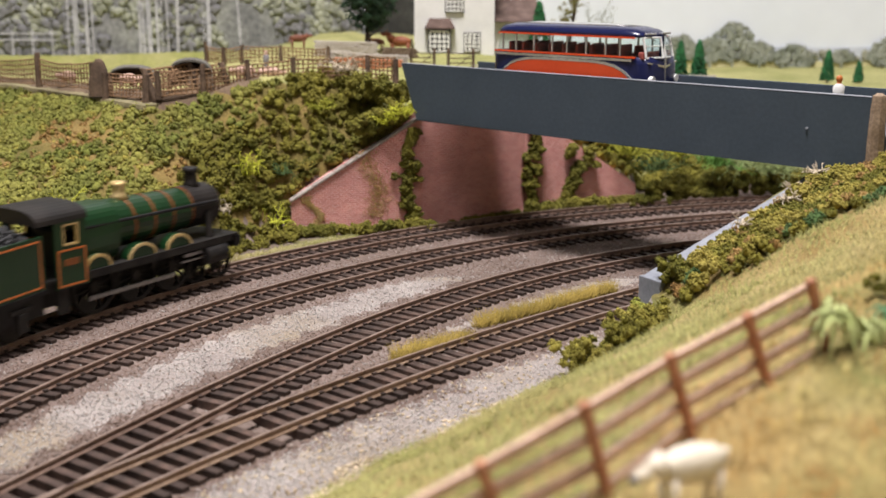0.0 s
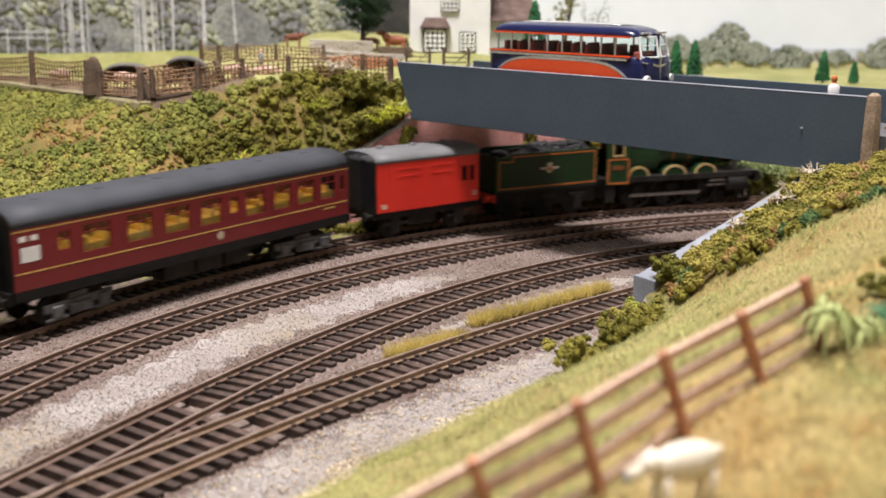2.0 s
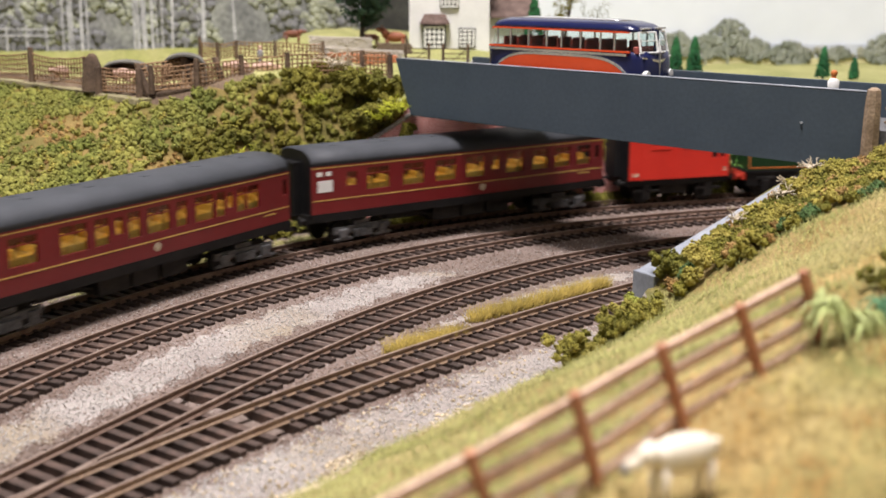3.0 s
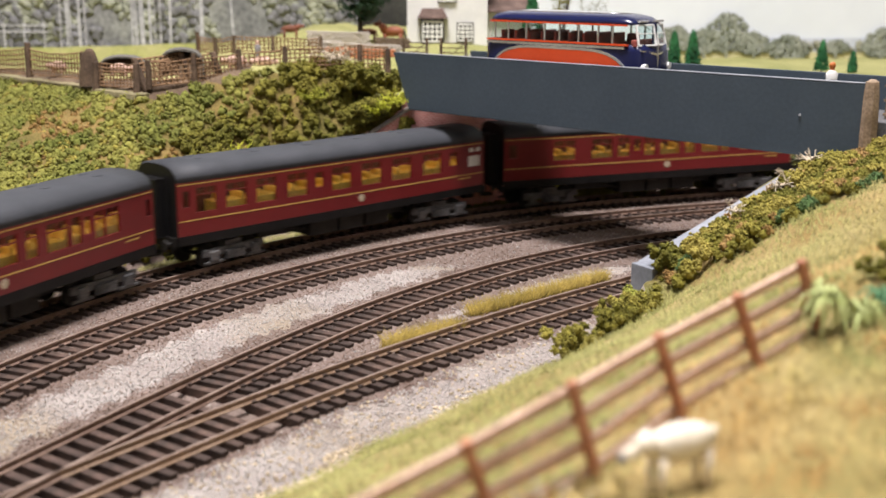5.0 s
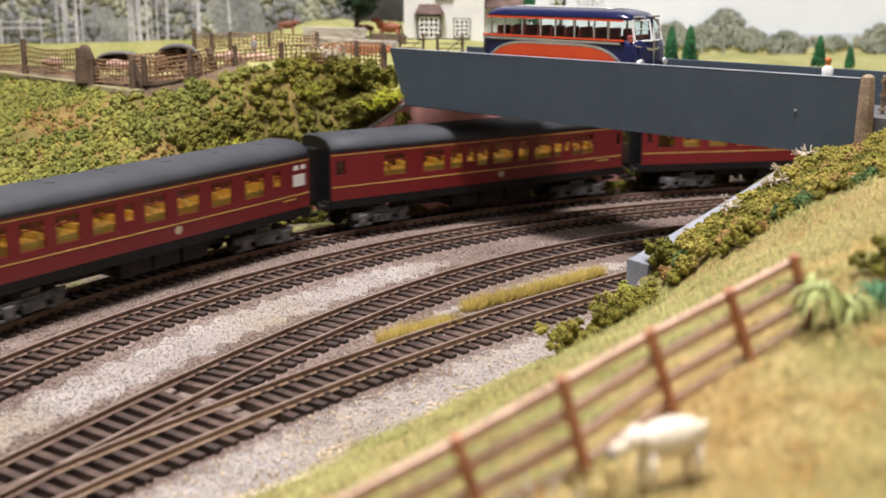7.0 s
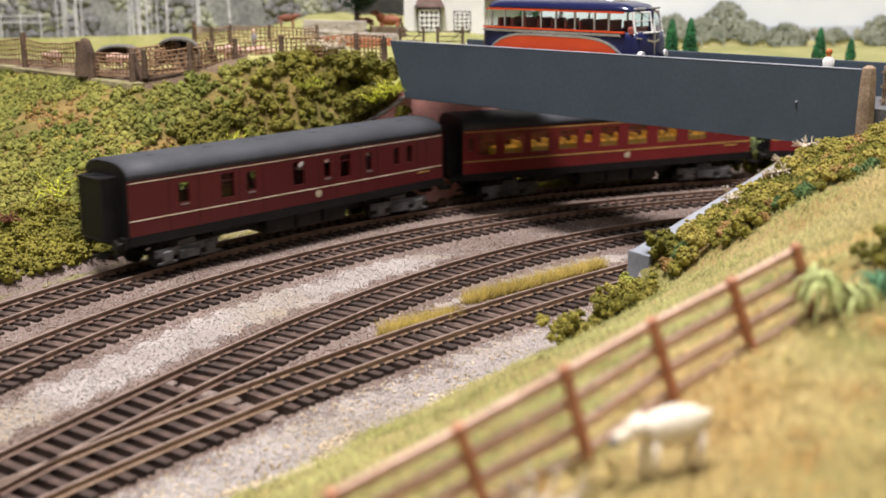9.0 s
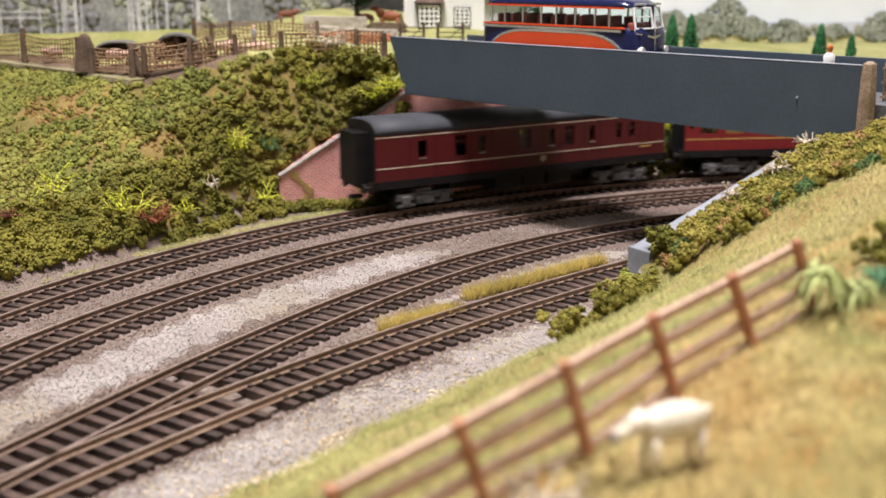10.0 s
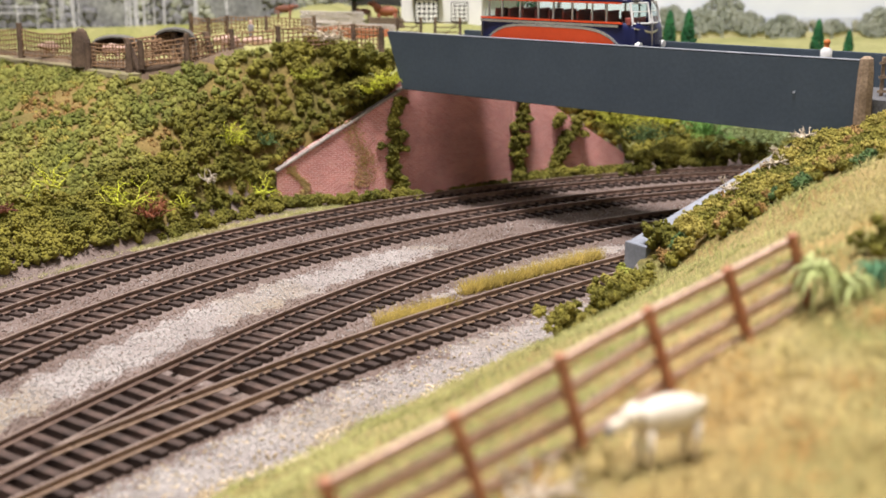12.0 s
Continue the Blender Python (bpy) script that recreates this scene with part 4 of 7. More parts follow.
def locomotive():
    lo = thing("steam_locomotive", "dark green steam locomotive with brass and copper trim", "locomotive")
    # boiler, tapering towards the smokebox
    secs = [ring_x(x, 0, z, r) for x, z, r in ((-0.034, 0.0347, 0.0112), (-0.012, 0.0349, 0.0110), (0.020, 0.0348, 0.0100), (0.036, 0.0347, 0.0097))]
    part("boiler", loft(secs), M["loco_green"], lo, "green taper boiler", smooth=False)
    fb = [[(x, 0.0128 * math.copysign(abs(math.cos(a)) ** 0.6, math.cos(a)), 0.034 + 0.0122 * math.copysign(abs(math.sin(a)) ** 0.6, math.sin(a)))
           for a in [2 * math.pi * i / 28 for i in range(28)]] for x in (-0.0335, -0.014, -0.0125)]
    part("firebox", loft(fb), M["loco_green"], lo, "green square-topped firebox")
    secs = [ring_x(x, 0, 0.0347, r) for x, r in ((0.036, 0.0101), (0.0525, 0.0101), (0.0535, 0.0094), (0.0548, 0.0086))]
    part("smokebox", loft(secs), M["smokebox"], lo, "black smokebox")
    part("smokebox_door", loft([ring_x(x, 0, 0.0347, r) for x, r in ((0.0548, 0.0078), (0.0560, 0.0066), (0.0566, 0.003))]), M["smokebox"], lo)
    for x in (-0.0135, -0.001, 0.011, 0.023, 0.0355):
        r = interp(x, [(-0.034, 0.0112), (-0.012, 0.0110), (0.02, 0.0100), (0.036, 0.0097)]) + 0.00022
        part("boiler_band", loft([ring_x(x + d, 0, 0.0348, r) for d in (-0.0007, 0.0007)]), M["copper"], lo, "copper-orange boiler band")
    # chimney with copper cap, brass safety valve cover
    def turned(x, prof, mat, name, label):
        return part(name, loft([[(x + r * math.cos(2 * math.pi * i / 20), r * math.sin(2 * math.pi * i / 20), z) for i in range(20)] for r, z in prof]), mat, lo, label, smooth=True)
    turned(0.0440, [(0.0046, 0.0436), (0.0034, 0.0458), (0.0030, 0.0495), (0.0033, 0.0505)], M["smokebox"], "chimney", "black chimney")
    turned(0.0440, [(0.0035, 0.0505), (0.0040, 0.0512), (0.0038, 0.0528), (0.0033, 0.0530)], M["smokebox"], "chimney_cap", "black chimney cap")
    turned(-0.0005, [(0.0044, 0.0450), (0.0032, 0.0468), (0.0028, 0.0500), (0.0034, 0.0510), (0.0034, 0.0520), (0.0026, 0.0526)], M["brass"], "safety_valve_cover", "polished brass safety valve cover")
    # running plate and valance
    bm = bmesh.new()
    add_box(bm, -0.058, 0.0585, -0.0160, 0.0160, 0.0200, 0.0210)
    for s in (-1, 1):
        add_box(bm, -0.036, 0.0535, s * 0.0155 - 0.0005, s * 0.0155 + 0.0005, 0.0178, 0.0201)
    part("running_plate", bm, M["dirty_black"], lo)
    for s in (-1, 1):
        part("handrail", cyl((-0.034, s * 0.0122, 0.0385), (0.050, s * 0.0109, 0.0372), 0.0008, seg=8), M["black"], lo)
        for wx, r, lab in ((DRIVERS[0] - 0.001, 0.0072, 0), (DRIVERS[1], 0.0082, 1), (DRIVERS[2], 0.0078, 1)):
            n = 14
            prof = [(wx + r * math.cos(math.pi * i / n), 0.0208 + 0.0062 * math.sin(math.pi * i / n)) for i in range(n + 1)]
            part("splasher", loft([[(x, y, z) for x, z in prof] for y in (s * 0.0100, s * 0.0146)]), M["loco_green"], lo, "green splasher")
            outer = [(wx + (r + 0.0001) * math.cos(math.pi * i / n), 0.0208 + 0.0063 * math.sin(math.pi * i / n)) for i in range(n + 1)]
            inner = [(wx + (r - 0.0012) * math.cos(math.pi * i / n), 0.0208 + 0.0050 * math.sin(math.pi * i / n)) for i in range(n, -1, -1)]
            part("beading", loft([[(x, y, z) for x, z in outer + inner] for y in (s * 0.0144, s * 0.0151)]), M["brass"], lo, "brass splasher beading")
    # cab: sides with cut-away, window, roof
    for s in (-1, 1):
        y = s * 0.0158
        prof = [(-0.0520, 0.0165), (-0.0520, 0.0320), (-0.0500, 0.0330), (-0.0500, 0.0400), (-0.0500, 0.0442), (-0.0340, 0.0442), (-0.0340, 0.0165)]
        wins = [(-0.0455, -0.0385, 0.0345, 0.0425)]
        part("cab_side", side_with_openings(-0.0500, -0.0340, 0.0165, 0.0445, wins, y - 0.0005, y + 0.0005), M["loco_green"], lo, "green cab side")
        bm = bmesh.new()
        for a, b, lo_z, hi_z in ((-0.0460, -0.0380, 0.0340, 0.0347), (-0.0460, -0.0380, 0.0422, 0.0429), (-0.0460, -0.0453, 0.034, 0.0429), (-0.0387, -0.0380, 0.034, 0.0429)):
            add_box(bm, a, b, y - 0.0008, y + 0.0008, lo_z, hi_z)
        part("window_frame", bm, M["brass"], lo, "pale brass window frame")
        bm = bmesh.new()
        for a, b, c, d in ((-0.0493, -0.0347, 0.0172, 0.0180), (-0.0493, -0.0347, 0.0318, 0.0326), (-0.0493, -0.0485, 0.0172, 0.0326), (-0.0355, -0.0347, 0.0172, 0.0326)):
            add_box(bm, a, b, y - 0.0007, y + 0.0007, c, d)
        part("lining", bm, M["line_orange"], lo, "orange lining")
        part("number_plate", box(-0.0460, -0.0385, y - 0.0009, y + 0.0009, 0.0258, 0.0285), M["copper"], lo)
        part("cab_step", box(-0.050, -0.044, s * 0.0150 - 0.0005, s * 0.0150 + 0.0005, 0.006, 0.017), M["dirty_black"], lo)
    secs = [[(x, y, z) for _, y, z in roof_section(0, 0.0166, 0.0440, 0.0062)] for x in (-0.0590, -0.0330)]
    part("cab_roof", loft(secs), M["smokebox"], lo, "dull black cab roof", smooth=False)
    part("cab_front", box(-0.0352, -0.0340, -0.0155, 0.0155, 0.021, 0.0462), M["loco_green"], lo)
    part("cab_floor", box(-0.058, -0.034, -0.0150, 0.0150, 0.0160, 0.0205), M["black"], lo)
    part("backhead", box(-0.040, -0.0352, -0.010, 0.010, 0.0205, 0.038, bevel=0.001), M["black"], lo)
    # frames, cylinders, motion brackets, buffer beam
    bm = bmesh.new()
    add_box(bm, -0.058, 0.057, -0.0068, 0.0068, 0.0075, 0.0205)
    part("frame", bm, M["black"], lo)
    for s in (-1, 1):
        part("cylinder", cyl((0.036, s * 0.0135, 0.0135), (0.0495, s * 0.0135, 0.0135), 0.0046, seg=20), M["dirty_black"], lo)
        part("steam_pipe", cyl((0.043, s * 0.0118, 0.021), (0.0445, s * 0.0098, 0.033), 0.0018, seg=12), M["smokebox"], lo)
        part("slide_bar", box(0.024, 0.037, s * 0.0135 - 0.0007, s * 0.0135 + 0.0007, 0.0150, 0.0165), M["steel"], lo, "bright steel slide bar")
        part("piston_rod", cyl((0.022, s * 0.0135, 0.0130), (0.037, s * 0.0135, 0.0130), 0.0006, seg=8), M["steel"], lo, "bright steel piston rod")
    part("buffer_beam", box(0.0565, 0.0585, -0.0155, 0.0155, 0.0140, 0.0200, bevel=0.0003), M["dirty_black"], lo)
    bm = bmesh.new()
    for y in (-0.0115, 0.0115):
        add_cyl(bm, (0.0585, y, 0.0165), (0.0610, y, 0.0165), 0.0013, seg=10)
        add_cyl(bm, (0.0610, y, 0.0165), (0.0618, y, 0.0165), 0.0030, seg=18)
    part("buffers", bm, M["black"], lo)
    # wheels
    tyre = spoked_wheel(DRIVER_R, 0.0024)
    me = mesh_of(tyre, "driving_wheel", M["dirty_black"])
    for wx in DRIVERS:
        for s in (-1, 1):
            w = new("driving_wheel", me)
            w.parent = lo
            WHEEL_ROWS.append((w, (wx, s * 0.0088, DRIVER_R), DRIVER_R, s))
    for s in (-1, 1):
        rod = part("coupling_rod", box(DRIVERS[0] - 0.002, DRIVERS[2] + 0.002, -0.0005, 0.0005, -0.0009, 0.0009, bevel=0.0003), M["steel"], lo, "steel coupling rod")
        WHEEL_ROWS.append((rod, (0.0, s * 0.0112, DRIVER_R), DRIVER_R, s * 2))
    for wx in (0.035, 0.052):
        for s in (-1, 1):
            w = part("bogie_wheel", spoked_wheel(0.0062, 0.0022, 10), M["dirty_black"], lo)
            w.matrix_basis = pose(wx, s * 0.0087, 0.0062)
    return lo


def tender():
    te = thing("tender", "dark green tender with orange lining and a crest, loaded with coal", "tender")
    length = 0.0715
    x0, x1 = -length / 2, length / 2
    hw = 0.0160
    bm = bmesh.new()
    prof = [(x0, 0.0185), (x1, 0.0185), (x1, 0.0405), (x0 + 0.010, 0.0405), (x0 + 0.007, 0.0388), (x0, 0.0388)]
    for s in (-1, 1):
        part("tank_side", loft([[(x, y, z) for x, z in prof] for y in (s * (hw - 0.001), s * hw)]), M["loco_green"], te, "green tank side")
        bm = bmesh.new()
        for a, b, c, d in ((x0 + 0.0015, x1 - 0.0015, 0.0198, 0.0205), (x0 + 0.011, x1 - 0.0015, 0.0383, 0.0390), (x0 + 0.0015, x0 + 0.0022, 0.0198, 0.0360),
                           (x1 - 0.0022, x1 - 0.0015, 0.0198, 0.0390), (x0 + 0.0015, x0 + 0.0115, 0.0355, 0.0362), (x0 + 0.0108, x0 + 0.0115, 0.0355, 0.0390)):
            add_box(bm, a, b, s * hw - 0.0002, s * hw + 0.0002, c, d)
        part("lining", bm, M["line_orange"], te, "orange lining")
        # crest: a wheel and supporters as plain shapes
        bm = bmesh.new()
        add_cyl(bm, (0.001, s * hw - 0.0003, 0.0302), (0.001, s * hw + 0.0003, 0.0302), 0.0024, seg=18)
        add_box(bm, -0.0055, 0.0072, s * hw - 0.00025, s * hw + 0.00025, 0.0298, 0.0312, bevel=0.0001)
        add_box(bm, -0.0010, 0.0030, s * hw - 0.00025, s * hw + 0.00025, 0.0322, 0.0338, bevel=0.0001)
        part("crest", bm, M["straw"], te, "cream and gold crest")
        part("crest_centre", cyl((0.001, s * hw - 0.0004, 0.0302), (0.001, s * hw + 0.0004, 0.0302), 0.0013, seg=14), M["line_orange"], te)
        part("frame", box(x0 + 0.001, x1 - 0.001, s * 0.0145 - 0.0006, s * 0.0145 + 0.0006, 0.0085, 0.0180), M["black"], te)
        bm = bmesh.new()
        for wx in (-0.022, 0.0, 0.022):
            add_box(bm, wx - 0.0025, wx + 0.0025, s * 0.0155 - 0.0008, s * 0.0155 + 0.0008, 0.0045, 0.0125, bevel=0.0005)
            add_box(bm, wx - 0.0060, wx + 0.0060, s * 0.0155 - 0.0006, s * 0.0155 + 0.0006, 0.0125, 0.0145, bevel=0.0004)
        part("axle_boxes", bm, M["dirty_black"], te)
    part("tank_back", box(x0, x0 + 0.001, -hw + 0.001, hw - 0.001, 0.0185, 0.0392), M["loco_green"], te, "dark green tank back")
    part("footplate", box(x0 - 0.001, x1, -hw - 0.0004, hw + 0.0004, 0.0172, 0.0186), M["black"], te)
    part("bunker_floor", box(x0 + 0.001, x1, -hw + 0.001, hw - 0.001, 0.0355, 0.0365), M["black"], te)
    part("water_scoop_dome", add_ball(bmesh.new(), (x0 + 0.0085, -0.004, 0.0385), 0.0060, 3, (1, 0.9, 0.5)), M["chrome"], te, "glossy dark tank dome", smooth=True).data.materials[0] = M["black"]
    rng = np.random.default_rng(5)
    n = 700
    cx, cy = rng.uniform(-0.018, x1 - 0.002, n), rng.uniform(-0.0135, 0.0135, n)
    cz = 0.0368 + 0.0065 * np.clip(1 - np.abs(cy) / 0.0145, 0, 1) * np.clip((cx + 0.022) / 0.02, 0, 1)
    coal = new("coal", lumps("coal", np.stack([cx, cy, cz], -1), rng.uniform(0.0007, 0.0016, n), M["coal"], rng, "oct"))
    coal.parent = te
    tagged(coal, "heap of glossy black coal")
    part("coal_bed", loft([[(x, -0.0142, 0.0366), (x, 0.0, 0.0366 + h), (x, 0.0142, 0.0366)] for x, h in ((-0.022, 0.0005), (-0.005, 0.0055), (x1 - 0.002, 0.0055))]), M["black"], te)
    for e in (x0,):
        part("buffer_beam", box(e - 0.0016, e, -0.0155, 0.0155, 0.0125, 0.0172, bevel=0.0003), M["buffer_red"], te, "bright red buffer beam")
        bm = bmesh.new()
        for y in (-0.0115, 0.0115):
            add_cyl(bm, (e - 0.0016, y, 0.0148), (e - 0.0050, y, 0.0148), 0.0012, seg=10)
            add_cyl(bm, (e - 0.0050, y, 0.0148), (e - 0.0058, y, 0.0148), 0.0027, seg=18)
        part("buffers", bm, M["buffer_red"], te, "red buffers")
    for wx in (-0.022, 0.0, 0.022):
        bm = bmesh.new()
        for s in (-1, 1):
            add_cyl(bm, (wx, s * 0.0075, 0.0075), (wx, s * 0.0097, 0.0075), 0.0075, seg=22)
        part("wheelset", bm, M["dirty_black"], te)
    return te


M["coal"] = surface("coal_black", (0.008, 0.008, 0.009), (0.02, 0.02, 0.021), 200, 900, 0.5, bump=0.3, spread=0.4)

# front of the train along the running line, seconds and metres
FRONT = [(0.0, -1.364), (0.6, -1.2515), (1.5, -1.082), (2.5, -0.899), (4.0, -0.626), (5.5, -0.363), (6.5, -0.203), (8.0, 0.033), (9.5, 0.269), (10.5, 0.432), (12.0, 0.676)]


def front_of_train(t):
    i = max(k for k in range(len(FRONT) - 1) if FRONT[k][0] <= t)
    (t0, s0), (t1, s1) = FRONT[i], FRONT[i + 1]
    def slope(k):
        a, b = FRONT[max(0, k - 1)], FRONT[min(len(FRONT) - 1, k + 1)]
        return (b[1] - a[1]) / (b[0] - a[0])
    h, k = t1 - t0, (t - t0) / (t1 - t0)
    return ((2 * k ** 3 - 3 * k ** 2 + 1) * s0 + (k ** 3 - 2 * k ** 2 + k) * h * slope(i) + (-2 * k ** 3 + 3 * k ** 2) * s1 + (k ** 3 - k ** 2) * h * slope(i + 1))


TRAIN = []      # vehicle, middle behind the train's front, half wheelbase
TRAIN.append((locomotive(), 0.0618, 0.026))
TRAIN.append((tender(), 0.1575, 0.022))
TRAIN.append((red_van(), 0.2435, 0.022))
COACHES = [("maroon second-class coach with a white card in its end door", C1_WINDOWS, C1_SMALL, 1), ("maroon open coach with yellow seats and yellow lining", C4_WINDOWS, C4_SMALL, False),
           ("maroon second-class coach with a white card in its end door", C1_WINDOWS, C1_SMALL, 2), ("maroon open coach with yellow seats and yellow lining", C4_WINDOWS, C4_SMALL, False),
           ("maroon second-class coach with a white card in its end door", C1_WINDOWS, C1_SMALL, 2)]
for k, (lab, wins, small, white) in enumerate(COACHES):
    TRAIN.append((coach(lab, wins, small, M["maroon"], bool(white), turned=white == 2), 0.4005 + 0.222 * k, 0.073))
TRAIN.append((coach("dark maroon full brake coach with few windows, last in train", BG_WINDOWS, BG_SMALL, M["maroon_dark"], brake=True), 0.4005 + 0.222 * 5, 0.073))


def vehicle_pose(s, half):
    a, b = line_a(s - half)[0], line_a(s + half)[0]
    m, d = (a + b) / 2, b - a
    return pose(m.x, m.y, 0.0002, 0, 0, math.degrees(math.atan2(d.y, d.x)))


def motions():
    times = [i * 0.2 for i in range(61)]
    for ob, back, half in TRAIN:
        walk(ob, [(t, vehicle_pose(front_of_train(t) - back, half)) for t in times])
    fine = [i / 15 for i in range(181)]
    for ob, (x, y, z), r, crank in WHEEL_ROWS:
        rows = []
        for t in fine:
            a = (front_of_train(t) + 2) / r + (math.pi / 2 if crank < 0 else 0)
            if abs(crank) == 1:
                rows.append((t, Matrix.Translation((x, y, z)) @ Matrix.Rotation(a, 4, "Y")))
            else:
                rows.append((t, Matrix.Translation((x - CRANK * math.cos(a), y, z + CRANK * math.sin(a)))))
        walk(ob, rows)


# ---------------------------------------------------------------- scenery: ballast, foliage, grass
def ballast():
    rng = np.random.default_rng(11)
    heaps = {"stone_brown": [], "stone_white": [], "stone_tan": []}
    n = 0
    while n < 165000:
        y = 0.24 + 0.60 * rng.random() ** 1.8
        x = (rng.random() * 2 - 1) * (0.05 + 0.40 * y)
        e, phi = siding_side(x, y)
        r = math.hypot(x - AC.x, y - AC.y) - AR
        n += 1
        if r > 0.030 or e > 0.062 or land(x, y) > 0.011:
            continue
        d = track_offset(x, y)
        patch = noise.noise((x * 40, y * 40, 5)) * 0.004
        if d < 0.0165 and rng.random() < 0.35:
            continue
        if e > 0.0185 + patch:
            k = "stone_tan" if e > 0.0435 + patch * 2 or rng.random() < 0.12 else "stone_white"
        elif d < 0.0205 + patch or r > 0.010:
            k = "stone_brown" if rng.random() < 0.93 else "stone_white"
        else:
            white = (0.93 if d > 0.0235 + patch else 0.35) if (y < 0.56 - 0.0 and math.hypot(x - BC.x, y - BC.y) - BR < -0.012) else 0.25
            k = "stone_white" if rng.random() < white else "stone_brown"
        z = (-0.0042 if d < 0.0165 else -0.0038 + max(0, land(x, y) + 0.004)) - crib(x, y)
        heaps[k].append((x, y, z + rng.uniform(-2e-4, 3e-4)))
    for k, lab in (("stone_brown", "brown-stained fine ballast between the sleepers"), ("stone_white", "pale grey granite ballast beside the tracks"), ("stone_tan", "sandy stone chippings along the verge")):
        pts = np.array(heaps[k])
        ob = new("ballast", lumps("ballast", pts, rng.uniform(0.00028, 0.00058, len(pts)) * {"stone_white": 0.92, "stone_tan": 1.35, "stone_brown": 0.95}[k], M[k], rng, "oct", 0.4, (1, 1, 0.75)))
        tagged(ob, lab, "ballast", kind="stuff")


ballast()


def clump_points(centres, radii, rng, per=22, low=-0.3, grain=(0.20, 0.38)):
    """Small lumps over the surface of larger ones, so that each clump has a crumbly outline."""
    pts, rad = [], []
    for (x, y, z), r in zip(centres, radii):
        m = max(6, int(per * (r / 0.002)))
        v = rng.normal(size=(m, 3))
        v /= np.linalg.norm(v, axis=1)[:, None]
        v[:, 2] = np.where(v[:, 2] < low, -v[:, 2], v[:, 2])
        pts.append(v * r * rng.uniform(0.75, 1.12, (m, 1)) + (x, y, z))
        rad.append(rng.uniform(*grain, m) * min(r, 0.0026))
    return np.concatenate(pts), np.concatenate(rad)


def foam(name, centres, radii, material, label, category, rng, kind="", per=22, grain=(0.20, 0.38)):
    pts, rad = clump_points(centres, radii, rng, per, grain=grain)
    core = np.asarray(centres, float)
    v0, f0 = lumps(name, core, np.asarray(radii) * 0.86, None, rng, "ico", 0.3)
    v1, f1 = lumps(name, pts, rad * 1.15, None, rng, "oct", 0.4)
    ob = new(name, fast_mesh(name, np.concatenate([v0, v1]), np.concatenate([f0, f1 + len(v0)]), material))
    return tagged(ob, label, category, kind=kind)


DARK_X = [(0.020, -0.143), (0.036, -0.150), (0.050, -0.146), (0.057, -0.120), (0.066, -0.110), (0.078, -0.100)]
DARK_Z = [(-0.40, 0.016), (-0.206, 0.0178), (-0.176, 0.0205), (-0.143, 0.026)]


def bank_cover():
    """Close light turf with dry patches on the upper slope, dark bushes below it and towards the bridge."""
    rng = np.random.default_rng(21)
    heaps = {"foam_green": [], "foam_dark": [], "foam_brown": [], "foam_olive": []}
    for _ in range(36000):
        x, y = rng.uniform(-0.40, 0.30), rng.uniform(0.40, 0.86)
        r = math.hypot(x - AC.x, y - AC.y) - AR
        if r < 0.026 or y < 0.42 and x > -0.1:
            continue
        z = land(x, y)
        if z < 0.0005 or abs(x) > 0.07 + 0.42 * y:
            continue
        behind = y > interp(x, EDGE_Y) + (0.004 if x > -0.15 else -0.001)
        if x < 0.043 and behind or x >= 0.043 and r > 0.11:
            continue
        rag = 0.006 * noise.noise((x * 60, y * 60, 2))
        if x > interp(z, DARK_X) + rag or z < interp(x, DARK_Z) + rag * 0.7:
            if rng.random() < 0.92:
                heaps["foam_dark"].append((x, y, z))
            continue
        dry = noise.noise((x * 17, y * 17, 7)) + 0.5 * noise.noise((x * 50, y * 50, 8)) + 0.25 * smooth01((-0.17 - x) / 0.03) * smooth01((z - 0.045) / 0.008) * smooth01((0.064 - z) / 0.004)
        if dry > 0.36 and rng.random() < 0.85:
            if rng.random() < 0.95:
                heaps["foam_brown"].append((x, y, z))
        else:
            heaps["foam_olive" if rng.random() < 0.15 + 0.5 * max(0, dry) else "foam_green"].append((x, y, z))
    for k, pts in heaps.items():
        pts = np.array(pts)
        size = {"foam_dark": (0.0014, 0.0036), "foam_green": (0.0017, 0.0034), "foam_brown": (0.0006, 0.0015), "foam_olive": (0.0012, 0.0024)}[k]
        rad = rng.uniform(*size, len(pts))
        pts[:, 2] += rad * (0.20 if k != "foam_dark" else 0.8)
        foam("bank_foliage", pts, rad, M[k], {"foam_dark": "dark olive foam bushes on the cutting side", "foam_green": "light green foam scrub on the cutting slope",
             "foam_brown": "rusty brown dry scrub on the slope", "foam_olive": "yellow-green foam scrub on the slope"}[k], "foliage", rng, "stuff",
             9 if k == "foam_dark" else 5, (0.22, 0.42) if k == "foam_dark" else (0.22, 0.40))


bank_cover()


def row_of_bush(name, a, b, za, zb, width, size, material, label, seed, count, lift=0.0):
    rng = np.random.default_rng(seed)
    k = rng.random(count)
    c = np.stack([a[0] + (b[0] - a[0]) * k + rng.normal(0, width, count), a[1] + (b[1] - a[1]) * k + rng.normal(0, width, count), za + (zb - za) * k], -1)
    rad = rng.uniform(*size, count)
    c[:, 2] += rad * 0.6 + lift * rng.random(count)
    return foam(name, c, rad, material, label, "bush", rng)


